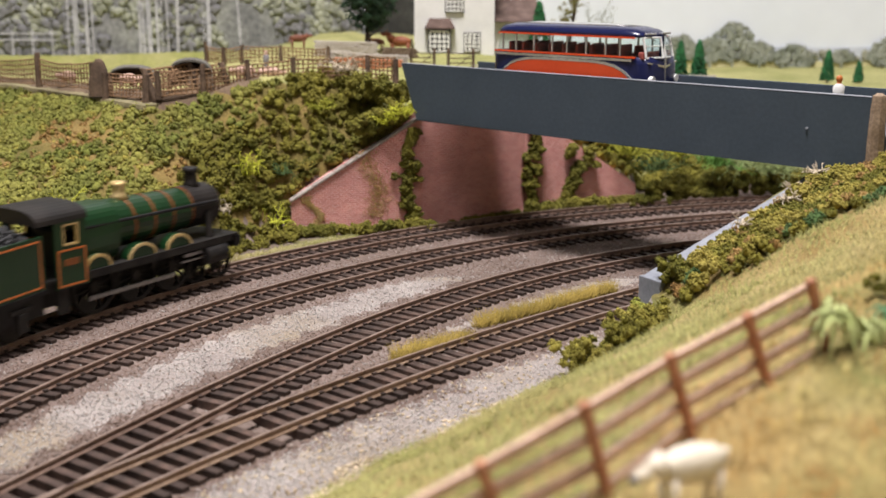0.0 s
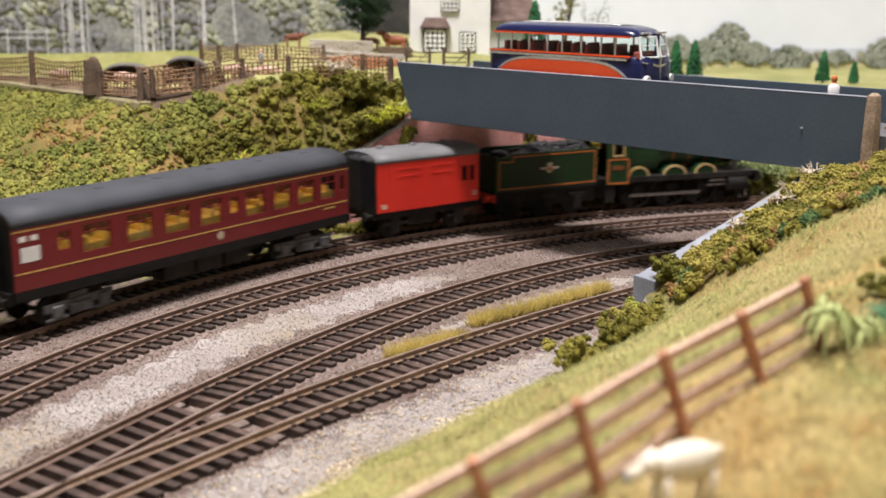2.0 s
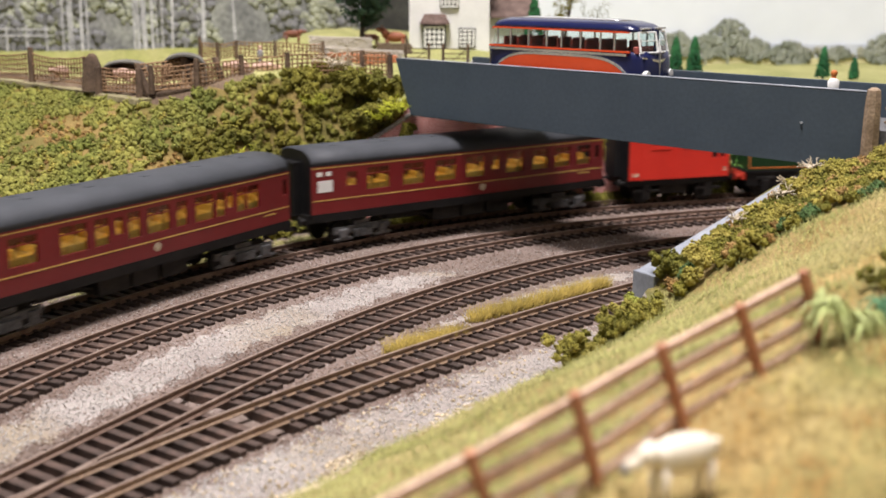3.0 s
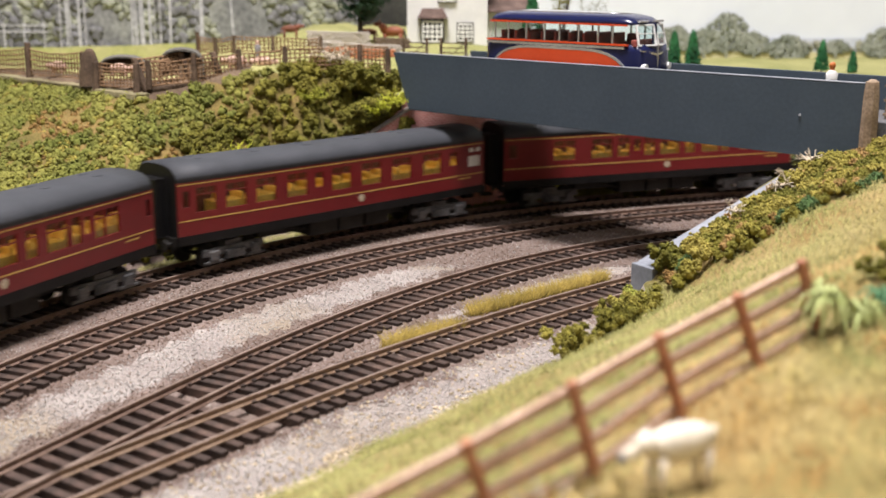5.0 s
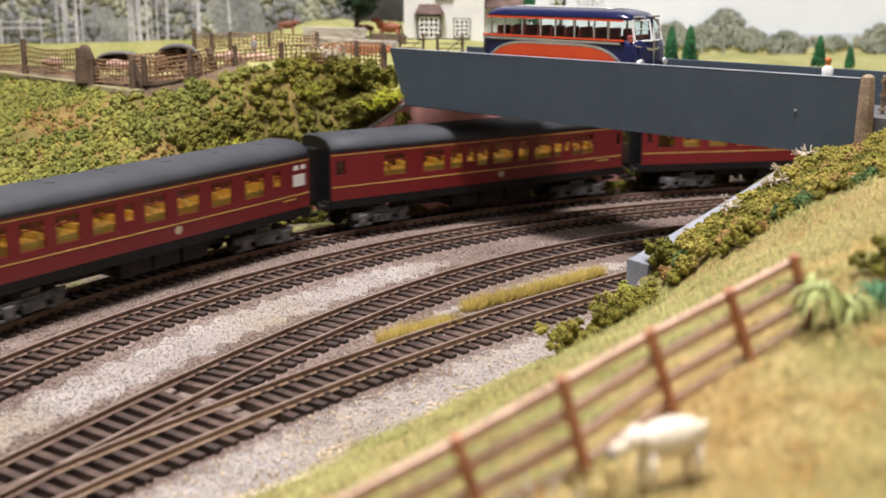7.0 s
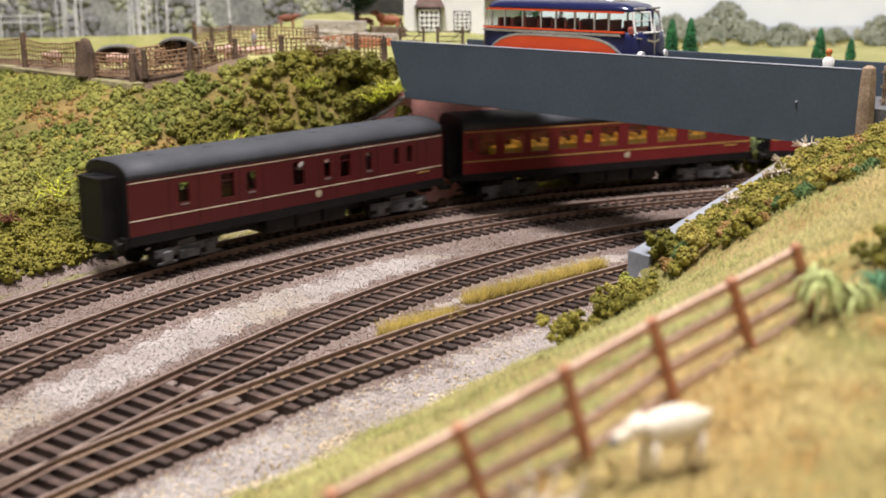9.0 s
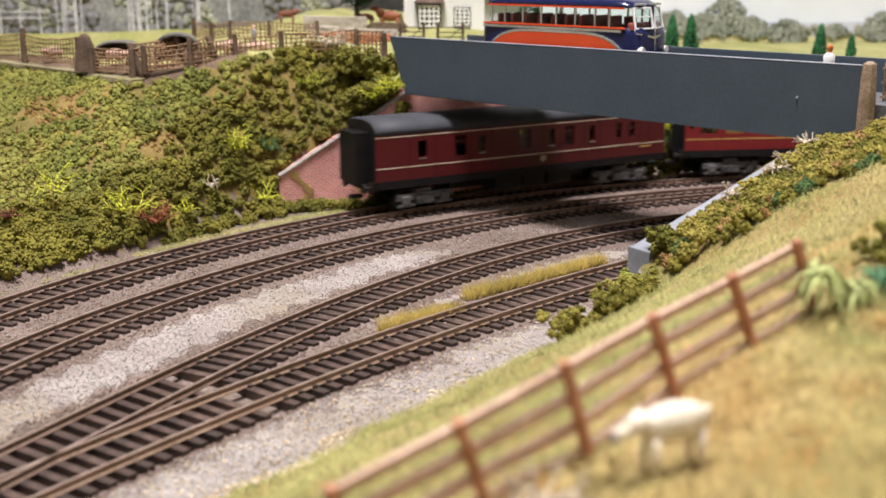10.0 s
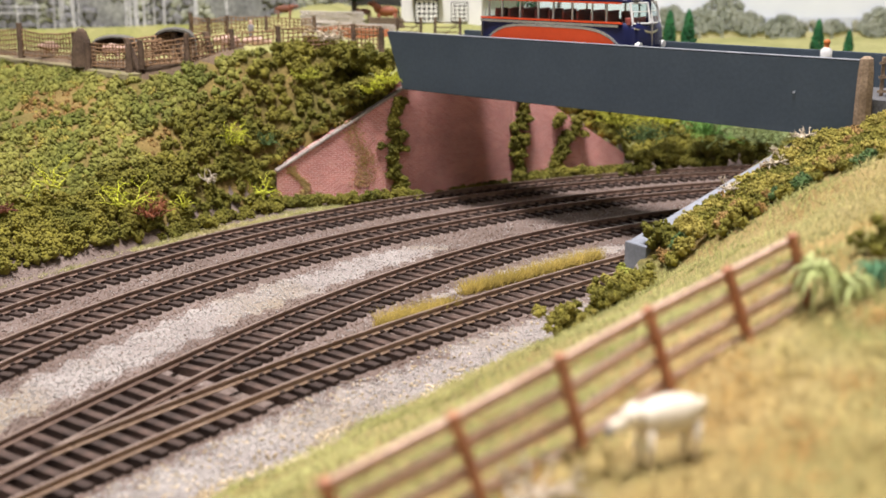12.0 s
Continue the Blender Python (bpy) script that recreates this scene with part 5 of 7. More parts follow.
# low hedge along the foot of the brick walls
row_of_bush("hedge", (-0.104, 0.646), (-0.058, 0.652), -0.004, -0.004, 0.0016, (0.0020, 0.0034), M["foam_dark"], "dark olive hedge at the foot of the wall", 31, 60, 0.002)
row_of_bush("hedge", (-0.058, 0.655), (-0.012, 0.668), -0.004, -0.004, 0.0013, (0.0018, 0.0032), M["foam_dark"], "dark olive hedge at the foot of the wall", 32, 60, 0.003)
row_of_bush("hedge", (-0.004, 0.680), (0.040, 0.7135), -0.004, -0.004, 0.0010, (0.0015, 0.0026), M["foam_dark"], "dark olive hedge at the foot of the abutment", 33, 45)
row_of_bush("hedge", (0.044, 0.7165), (0.125, 0.742), -0.004, -0.004, 0.0014, (0.0020, 0.0036), M["foam_dark"], "dark olive hedge beside the far line", 34, 90, 0.004)
row_of_bush("hedge", (0.125, 0.745), (0.24, 0.792), -0.003, -0.003, 0.003, (0.0025, 0.0050), M["foam_dark"], "dark bushes beside the far line", 35, 120, 0.012)


def foot_bushes():
    """Dark bushes and pale stones along the foot of the far bank."""
    rng = np.random.default_rng(37)
    for seg in range(6):
        a0 = radians(133.5 + 4.2 * seg)
        c, rad = [], []
        for _ in range(80):
            a, r = a0 + radians(4.4) * rng.random(), AR + rng.uniform(0.027, 0.060) + 0.008 * (seg == 0)
            x, y = AC.x + r * math.cos(a), AC.y + r * math.sin(a)
            q = rng.uniform(0.0016, 0.0036)
            c.append((x, y, max(-0.004, land(x, y)) + q * rng.uniform(0.3, 1.6)))
            rad.append(q)
        foam("bush", np.array(c), np.array(rad), M["foam_dark"], "dark olive bush at the foot of the cutting", "bush", rng)


foot_bushes()


def wall_ivy(spots, seed, label):
    """A trail of ivy on a wall: (x, y, z, size) along its stem."""
    rng = np.random.default_rng(seed)
    c, rad = [], []
    for (x0, y0, z0, s0), (x1, y1, z1, s1) in zip(spots, spots[1:]):
        for _ in range(16):
            k = rng.random()
            s = s0 + (s1 - s0) * k
            c.append((x0 + (x1 - x0) * k + rng.normal(0, s * 0.62), y0 + (y1 - y0) * k + rng.normal(0, 0.0005), z0 + (z1 - z0) * k + rng.normal(0, s * 0.3)))
            rad.append(rng.uniform(0.0016, 0.0031))
    return foam("ivy", np.array(c), np.array(rad), M["foam_dark"], label, "ivy", rng)


wall_ivy([(-0.0235, 0.672, 0.000, 0.003), (-0.0285, 0.671, 0.012, 0.0035), (-0.0290, 0.671, 0.022, 0.0015), (-0.0260, 0.671, 0.030, 0.0055), (-0.0280, 0.671, 0.041, 0.002), (-0.0245, 0.672, 0.053, 0.0015)], 41, "dark ivy climbing the brick wing wall")
wall_ivy([(0.049, 0.723, 0.000, 0.0035), (0.047, 0.722, 0.012, 0.003), (0.0465, 0.7215, 0.024, 0.0045), (0.050, 0.723, 0.036, 0.0035), (0.051, 0.723, 0.048, 0.003)], 42, "dark ivy climbing the abutment's corner")
wall_ivy([(0.070, 0.729, 0.000, 0.003), (0.073, 0.730, 0.012, 0.0035), (0.076, 0.731, 0.020, 0.002), (0.082, 0.733, 0.026, 0.004), (0.086, 0.734, 0.034, 0.003)], 43, "dark ivy on the far wing wall")
wall_ivy([(0.071, 0.729, 0.030, 0.002), (0.074, 0.730, 0.036, 0.0015)], 44, "small ivy patch on the far wing wall")


M["moss_gold"] = surface("moss_gold", (0.42, 0.27, 0.08), (0.58, 0.42, 0.18), 60, 1500, 0.9, spread=0.3)


def moss_stain(x, z0, z1, w, seed, wall=0):
    """A thin trail of yellow-brown moss fibres down a wall face."""
    rng = np.random.default_rng(seed)
    n = 900
    a, b = WALLS[wall], WALLS[wall + 1]
    k = rng.random(n)
    xs = x + rng.normal(0, w, n) + 0.004 * np.sin(k * 5)
    t = (xs - a[0]) / (b[0] - a[0])
    ys = a[1] + (b[1] - a[1]) * t - 0.0003
    pts = np.stack([xs, ys, z0 + (z1 - z0) * k], -1)
    ob = new("moss", lumps("moss", pts, rng.uniform(0.0002, 0.0005, n), M["moss_gold"], rng, "oct"))
    tagged(ob, "thin yellow-brown moss on the brick wall", "moss", kind="stuff")


moss_stain(-0.048, 0.004, 0.043, 0.0034, 51)
moss_stain(-0.082, 0.000, 0.018, 0.0012, 52)


M["lichen_pale"] = surface("lichen_pale", (0.26, 0.34, 0.12), (0.42, 0.50, 0.22), 60, 1600, 0.9, spread=0.3)
M["foam_lime_dark"] = surface("foam_lime_dark", (0.27, 0.30, 0.02), (0.42, 0.42, 0.05), 60, 1600, 0.9, spread=0.3)


def sprig(name, where, size, material, label, seed, twigs=12, up=0.7):
    """A tangle of tapering lichen twigs that fork."""
    rng = random.Random(seed)
    bm = bmesh.new()

    def grow(p, d, length, r, level):
        q = p
        for _ in range(3):
            d = (d + Vector((rng.gauss(0, 0.35), rng.gauss(0, 0.35), rng.gauss(0, 0.25)))).normalized()
            nq = q + d * length / 3
            add_cyl(bm, q, nq, r, r * 0.85, seg=4)
            q, r = nq, r * 0.85
        if level:
            for _ in range(2):
                grow(q, (d + Vector((rng.gauss(0, 0.8), rng.gauss(0, 0.8), rng.gauss(0, 0.5)))).normalized(), length * 0.62, r, level - 1)

    for _ in range(twigs):
        a = rng.uniform(0, 2 * math.pi)
        grow(Vector(where) + Vector((rng.gauss(0, size * 0.18), rng.gauss(0, size * 0.12), 0)), Vector((math.cos(a), math.sin(a), up)).normalized(), size * rng.uniform(0.35, 0.6), 0.00052, 2)
    return tagged(part(name, bm, material, None, smooth=True), label, "lichen")


def on_land(x, y, up=0.001):
    return (x, y, land(x, y) + up)


row_of_bush("hedge", (0.048, 0.752), (0.122, 0.772), 0.054, 0.016, 0.003, (0.0020, 0.0042), M["foam_dark"], "dark bushes above the far wing wall", 36, 120, 0.012)
row_of_bush("bush", (-0.060, 0.694), (-0.030, 0.682), 0.070, 0.066, 0.004, (0.0018, 0.0034), M["foam_dark"], "dark bush against the end of the bridge", 38, 130, 0.011)
row_of_bush("bush", (-0.056, 0.672), (-0.034, 0.672), 0.050, 0.057, 0.003, (0.0018, 0.0034), M["foam_dark"], "dark bush above the wing wall's coping", 39, 90, 0.008)
LIME = "tangle of lime-yellow lichen on the bank"
for k, (lx, ly, up, size, twigs, rise) in enumerate(((-0.1150, 0.6420, 0.013, 0.016, 12, 1.8), (-0.1020, 0.6420, 0.009, 0.013, 14, 0.7), (-0.1560, 0.5540, 0.011, 0.019, 12, 0.6), (-0.1830, 0.5460, 0.012, 0.018, 7, 0.4),
                                                      (-0.1330, 0.5880, 0.013, 0.014, 8, 0.6), (-0.0800, 0.6880, 0.010, 0.012, 16, 0.6))):
    sprig("lichen", on_land(lx, ly, up), size, M["foam_lime" if k != 5 else "foam_lime_dark"], LIME, 61 + k, twigs, rise)
sprig("lichen", (-0.0305, 0.6660, 0.0640), 0.0120, M["foam_lime"], LIME, 81, 22)
sprig("lichen", (-0.0400, 0.6650, 0.0585), 0.0110, M["foam_lime"], LIME, 82, 18)
sprig("lichen", on_land(-0.100, 0.660, 0.010), 0.010, M["foam_teal"], "dark teal lichen among the bushes", 68, 14)
sprig("lichen", on_land(-0.088, 0.668, 0.009), 0.009, M["foam_olive"], "olive lichen among the bushes", 69, 12)
sprig("lichen", on_land(-0.125, 0.615, 0.010), 0.008, M["straw"], "bleached straw-coloured twigs on the bank", 70, 8)
sprig("lichen", on_land(-0.1440, 0.5660, 0.010), 0.013, M["horse_brown"], "red-brown dead twigs at the bank's foot", 71, 22)
sprig("lichen", on_land(-0.200, 0.520, 0.008), 0.008, M["cow_brown"], "red-brown dead twigs at the bank's foot", 72, 10)
for k, (lx, ly, lz, size, mat, lab, twigs) in enumerate(((0.112, 0.742, 0.030, 0.022, "foam_lime_dark", "yellow-green lichen bush beyond the bridge", 30), (0.142, 0.748, 0.030, 0.020, "foam_lime", "yellow lichen bush beyond the bridge", 34),
                                                           (0.128, 0.744, 0.020, 0.020, "foam_teal", "dark green lichen bush beyond the bridge", 30), (0.168, 0.757, 0.022, 0.024, "foam_bright", "fresh green lichen bush beyond the bridge", 34),
                                                           (0.190, 0.764, 0.018, 0.026, "lichen_pale", "pale green lichen bush beyond the bridge", 44), (0.212, 0.772, 0.014, 0.026, "lichen_pale", "pale green lichen bush beyond the bridge", 44))):
    sprig("lichen", (lx, ly, lz), size, M[mat], lab, 73 + k, twigs)
sprig("lichen", (-0.066, 0.702, 0.086), 0.013, M["straw"], "bleached pale straw heap on top of the bank", 77, 26, 0.5)


# ---------------------------------------------------------------- near bank
HEDGE_EDGE = [(0.078, 0.438), (0.098, 0.426), (0.1156, 0.416), (0.138, 0.420), (0.156, 0.410), (0.25, 0.400)]


def near_bank_bushes():
    """Coarse foam hedge between the retaining wall and the turf."""
    rng = np.random.default_rng(81)
    cs = {"foam_olive": [], "foam_dark": [], "foam_teal": [], "foam_brown": []}
    for _ in range(4200):
        x, y = rng.uniform(0.07, 0.25), rng.uniform(0.39, 0.56)
        e, phi = siding_side(x, y)
        if phi > 134.6 or e < interp(phi, [(122, 0.055), (128.4, 0.048), (133.7, 0.034)]) + 0.0155:
            continue
        front = y - interp(x, HEDGE_EDGE) - 0.007 * noise.noise((x * 90, y * 90, 6))
        if front < 0:
            continue
        p = noise.noise((x * 110, y * 110, 4))
        k = "foam_teal" if front < 0.010 and noise.noise((x * 70, y * 70, 9)) > 0.26 else "foam_olive" if p > 0.16 else "foam_brown" if p < -0.40 or rng.random() < 0.04 else "foam_dark"
        cs[k].append((x, y, land(x, y) + 0.005 * max(0, p + 0.2)))
    for k, lab in (("foam_olive", "yellow-olive foam bushes along the retaining wall"), ("foam_dark", "dark foam bushes along the retaining wall"), ("foam_teal", "deep green foam along the retaining wall"), ("foam_brown", "dry brown foam along the retaining wall")):
        pts = np.array(cs[k])
        rad = rng.uniform(0.0012, 0.0032, len(pts))
        pts[:, 2] += rad * 0.5
        foam("bank_foliage", pts, rad, M[k], lab, "foliage", rng, "stuff", 26, (0.13, 0.28))


near_bank_bushes()
rngb = np.random.default_rng(82)
for bush_seed, (bx, by, bz, bw, bmat, blab) in enumerate((
        (0.047, 0.405, 0.000, 0.0095, "foam_olive", "olive-green bush at the end of the retaining wall"),
        (0.060, 0.417, 0.001, 0.0105, "foam_dark", "dark olive bush beside the siding"),
        (0.071, 0.433, 0.003, 0.0095, "foam_olive", "olive-green bush at the end of the retaining wall"),
        (0.0735, 0.4455, 0.008, 0.0044, "foam_lime_dull", "bright olive bush against the grey wall"),
        (0.088, 0.452, 0.004, 0.0050, "foam_dark", "dark olive bush behind the grey wall"))):
    if bmat == "foam_lime_dull":
        M[bmat] = surface("foam_lime_dull", (0.20, 0.22, 0.03), (0.33, 0.34, 0.06), 60, 1600, 0.9, spread=0.35)
    c = rngb.normal(0, 1, (60, 3)) * (bw * 0.50, bw * 0.50, bw * 0.30) + (bx, by, land(bx, by) + bw * 0.45)
    foam("bush", c, rngb.uniform(0.0013, 0.0027, 60), M[bmat], blab, "bush", rngb, "", 30, (0.13, 0.27))

STRAW = "bleached straw twigs along the top of the wall"
for k, (phi, e, n) in enumerate(((132.3, 0.050, 10), (130.3, 0.047, 12), (129.4, 0.048, 12), (127.6, 0.060, 14), (126.6, 0.066, 12), (131.2, 0.056, 14), (128.4, 0.062, 16), (125.4, 0.070, 16), (124.6, 0.074, 14))):
    a = radians(phi)
    sx, sy = DC.x + (DR - e - 0.013) * math.cos(a), DC.y + (DR - e - 0.013) * math.sin(a)
    sprig("lichen", on_land(sx, sy, 0.0058), 0.0065, M["straw"], STRAW, 90 + k, n, 0.25)


def turf():
    """Static grass on the near bank and along the verge."""
    rng = np.random.default_rng(101)
    sets = {"grass_tan": [], "grass_green": [], "grass_rust": []}
    for _ in range(210000):
        y = 0.07 + 0.50 * rng.random() ** 1.4
        x = -0.10 + 0.40 * rng.random()
        e, phi = siding_side(x, y)
        if abs(x) > 0.03 + 0.42 * y or e < 0.0545 + 0.008 * noise.noise((x * 70, y * 70, 1)):
            continue
        if phi < 134.4 and y > interp(x, HEDGE_EDGE) + 0.004:
            continue
        tint = 0.9 * noise.noise((x * 30, y * 30, 2)) + 0.5 * noise.noise((x * 90, y * 90, 5))
        g = tint + 1.0 * (0.150 - e) / 0.06 + rng.normal(0, 0.25)
        sets["grass_green" if g > -0.20 else "grass_rust" if noise.noise((x * 45, y * 45, 11)) + rng.normal(0, 0.12) > 0.30 else "grass_tan"].append((x, y, land(x, y) - 0.0004))
    for k, lab in (("grass_tan", "dry tan static grass on the near bank"), ("grass_green", "green static grass on the near bank"), ("grass_rust", "rusty brown static grass on the near bank")):
        pts = np.array(sets[k])
        pts[:, 2] += np.array([0.0025 * noise.noise((p[0] * 60, p[1] * 60, 0)) for p in pts])
        ob = new("grass", blades("grass", pts, rng.uniform(0.0010, 0.0032, len(pts)), 0.00024, M[k], rng, 1.4))
        tagged(ob, lab, "grass", kind="stuff")


turf()


def far_verge():
    """Thin grass and straw between the far line and the bank."""
    rng = np.random.default_rng(121)
    for mat, n, lab in (("grass_green", 5200, "short green grass along the foot of the bank"), ("straw", 2200, "pale straw litter along the foot of the bank")):
        a = np.radians(rng.uniform(131, 161, n))
        r = AR + 0.0205 + np.abs(rng.normal(0, 0.0042, n)) + 0.0015 * np.sin(a * 60)
        pts = np.stack([AC.x + r * np.cos(a), AC.y + r * np.sin(a), np.full(n, -0.0042)], -1)
        ob = new("grass", blades("grass", pts, rng.uniform(0.0010, 0.0030, n) * (1 if mat != "straw" else 0.6), 0.00028, M[mat], rng, 1.6))
        tagged(ob, lab, "grass", kind="stuff")


far_verge()


def tuft_row(a, b, n, h, seed, label):
    rng = np.random.default_rng(seed)
    k = rng.random(n)
    clump = np.floor(k * 9) / 9 + 0.055
    k = np.where(rng.random(n) < 0.65, clump + rng.normal(0, 0.02, n), k)
    pts = np.stack([a[0] + (b[0] - a[0]) * k + rng.normal(0, 0.0013, n), a[1] + (b[1] - a[1]) * k + rng.normal(0, 0.0013, n), np.full(n, -0.0042)], -1)
    ob = new("grass_tuft", blades("grass_tuft", pts, rng.uniform(0.4, 1.0, n) * h, 0.00022, M["grass_gold"], rng, 1.0))
    return tagged(ob, label, "grass", kind="stuff")


tuft_row((-0.0245, 0.4285), (0.004, 0.4535), 1500, 0.0075, 111, "golden grass tufts between the two sidings")
tuft_row((0.008, 0.4725), (0.074, 0.5320), 3000, 0.0075, 112, "golden grass tufts between the two sidings")


# ---------------------------------------------------------------- the room and the painted backscene
def room():
    for name, b in (("wall_north", (-2.0, 2.0, 1.50, 1.58, -0.95, 1.60)), ("wall_south", (-2.0, 2.0, -2.08, -2.0, -0.95, 1.60)),
                    ("wall_west", (-2.08, -2.0, -2.0, 1.5, -0.95, 1.60)), ("wall_east", (2.0, 2.08, -2.0, 1.5, -0.95, 1.60)),
                    ("ceiling", (-2.08, 2.08, -2.08, 1.58, 1.60, 1.66)), ("floor", (-2.08, 2.08, -2.08, 1.58, -1.01, -0.95))):
        tagged(part(name, box(*b), M["room_white"]), "plain off-white room surface", name.split("_")[0], kind="structure")


room()
M["sky_print"] = surface("sky_print", (0.72, 0.77, 0.83), (0.80, 0.84, 0.90), 4, 40, 0.8, bump=0, fine_amount=0.03)
M["wood_print"] = surface("wood_print", (0.21, 0.215, 0.215), (0.36, 0.37, 0.34), 30, 260, 0.85, bump=0, fine_amount=0.45, third=(0.25, 0.25, 0.26))
M["tree_print"] = surface("tree_print", (0.20, 0.225, 0.18), (0.33, 0.35, 0.29), 60, 500, 0.85, bump=0, spread=0.25)
M["hedge_print"] = surface("hedge_print", (0.26, 0.27, 0.20), (0.38, 0.38, 0.29), 60, 500, 0.85, bump=0, spread=0.2)
M["hill_print"] = surface("hill_print", (0.55, 0.60, 0.68), (0.62, 0.66, 0.72), 20, 200, 0.85, bump=0, fine_amount=0.05)
M["gap_print"] = surface("gap_print", (0.17, 0.17, 0.175), (0.24, 0.24, 0.24), 60, 500, 0.85, bump=0, spread=0.2)
M["field_print"] = surface("field_print", (0.58, 0.54, 0.28), (0.68, 0.64, 0.38), 20, 200, 0.85, bump=0, fine_amount=0.1)
M["meadow_print"] = surface("meadow_print", (0.42, 0.44, 0.15), (0.58, 0.56, 0.26), 40, 300, 0.85, bump=0, fine_amount=0.15)
M["birch_print"] = surface("birch_print", (0.44, 0.44, 0.46), (0.62, 0.62, 0.64), 60, 300, 0.85, bump=0)
M["leaf_print"] = surface("leaf_print", (0.27, 0.285, 0.225), (0.38, 0.395, 0.30), 60, 500, 0.85, bump=0, spread=0.3)
M["dark_print"] = surface("dark_print", (0.02, 0.02, 0.02), (0.05, 0.05, 0.045), 60, 500, 0.85, bump=0)


def backscene():
    """A printed backscene: paper board with flat printed woods, trees and hills."""
    y = 1.120
    tagged(part("backdrop", box(-1.2, 1.3, y, y + 0.006, -0.10, 0.55), M["sky_print"]), "pale printed sky on a backscene board", "backdrop", kind="structure")
    tagged(part("backdrop_woods", box(-1.2, -0.085, y - 0.002, y - 0.0005, -0.02, 0.40), M["wood_print"]), "misty printed woodland on the backscene", "backdrop", kind="structure")
    tagged(part("backdrop_woods", box(-0.084, -0.034, y - 0.003, y - 0.0005, -0.02, 0.40), M["dark_print"]), "dark printed woodland edge on the backscene", "backdrop", kind="structure")
    rng = np.random.default_rng(201)
    flat = (1, 0.04, 1)
    xs = np.linspace(-1.2, -0.075, 60)
    ring = [(a, 0.0665 + 0.006 * smooth01((a + 0.40) / 0.25) + 0.0012 * noise.noise((a * 40, 3, 1))) for a in xs] + [(xs[-1], 0.0), (xs[0], 0.0)]
    tagged(part("backdrop_meadow", loft([[(a, yy, z) for a, z in ring] for yy in (y - 0.0060, y - 0.0052)]), M["meadow_print"]), "printed sunlit meadow below the woods", "backdrop", kind="structure")

    def printed(name, pts, rad, mat, label):
        ob = new(name, lumps(name, pts, rad, mat, rng, "ico", 0.35, flat))
        tagged(ob, label, "backdrop", kind="structure")

    # foliage masses and birch stems in the woods
    n = 3200
    x, z = rng.uniform(-0.62, -0.09, n), rng.uniform(0.075, 0.20, n)
    keep = np.array([noise.noise((a * 14, b * 14, 3)) > 0.02 for a, b in zip(x, z)])
    printed("backdrop_leaves", np.stack([x, np.full(n, y - 0.0030), z], -1)[keep], rng.uniform(0.0016, 0.0052, n)[keep], M["leaf_print"], "printed pale green leaves")
    n = 2600
    x, z = rng.uniform(-0.62, -0.09, n), rng.uniform(0.065, 0.20, n)
    keep = np.array([noise.noise((a * 18, b * 10, 9)) > 0.08 for a, b in zip(x, z)])
    printed("backdrop_leaves", np.stack([x, np.full(n, y - 0.0034), z], -1)[keep], rng.uniform(0.0016, 0.0055, n)[keep], M["gap_print"], "printed dark gaps between the trees")
    bm = bmesh.new()
    for k in range(26):
        bx = rng.uniform(-0.375, -0.225) if k < 18 else rng.uniform(-0.55, -0.1)
        w = rng.uniform(0.0004, 0.0013)
        add_box(bm, bx - w, bx + w, y - 0.0042 - k * 0.00005, y - 0.00418 - k * 0.00005, 0.062, rng.uniform(0.095, 0.20), m=Matrix.Translation((bx, 0, 0)) @ Matrix.Rotation(rng.normal(0, 0.02), 4, "Y") @ Matrix.Translation((-bx, 0, 0)))
    tagged(part("backdrop_trunks", bm, M["birch_print"]), "pale printed birch stems", "backdrop", kind="structure")
    bm = bmesh.new()
    for zz in (0.080, 0.086):
        add_box(bm, -0.46, -0.375, y - 0.0044, y - 0.0040, zz, zz + 0.0014)
    for bx in np.linspace(-0.455, -0.38, 5):
        add_box(bm, bx, bx + 0.0016, y - 0.0048, y - 0.0044, 0.066, 0.090)
    tagged(part("backdrop_rails", bm, M["birch_print"]), "pale printed rail fence", "backdrop", kind="structure")
    # right half: hills, fields, hedgerow trees
    for name, z0, z1, mat, amp, fr in (("backdrop_hills", 0.03, 0.0765, "hill_print", 0.003, 9), ("backdrop_fields", 0.00, 0.0640, "field_print", 0.0015, 12)):
        bm = bmesh.new()
        xs = np.linspace(-0.03, 1.2, 80)
        yy = y - (0.0012 if name.endswith("hills") else 0.0022)
        top = [(a, z1 + amp * noise.noise((a * fr, 2, 1)) - (0.010 * smooth01((0.30 - a) / 0.2) if name.endswith("hills") else 0)) for a in xs]
        ring = [(a, z) for a, z in top] + [(xs[-1], z0), (xs[0], z0)]
        tagged(part(name, loft([[(a, yy, z) for a, z in ring], [(a, yy + 0.0006, z) for a, z in ring]]), M[mat]), "printed distant hills" if name.endswith("hills") else "printed pale yellow fields", "backdrop", kind="structure")
    n = 500
    x = rng.uniform(-0.02, 1.0, n)
    z = 0.0655 + rng.uniform(0, 0.0065, n)
    printed("backdrop_hedge", np.stack([x, np.full(n, y - 0.0030), z], -1), rng.uniform(0.002, 0.004, n), M["hedge_print"], "printed hazy hedgerows")
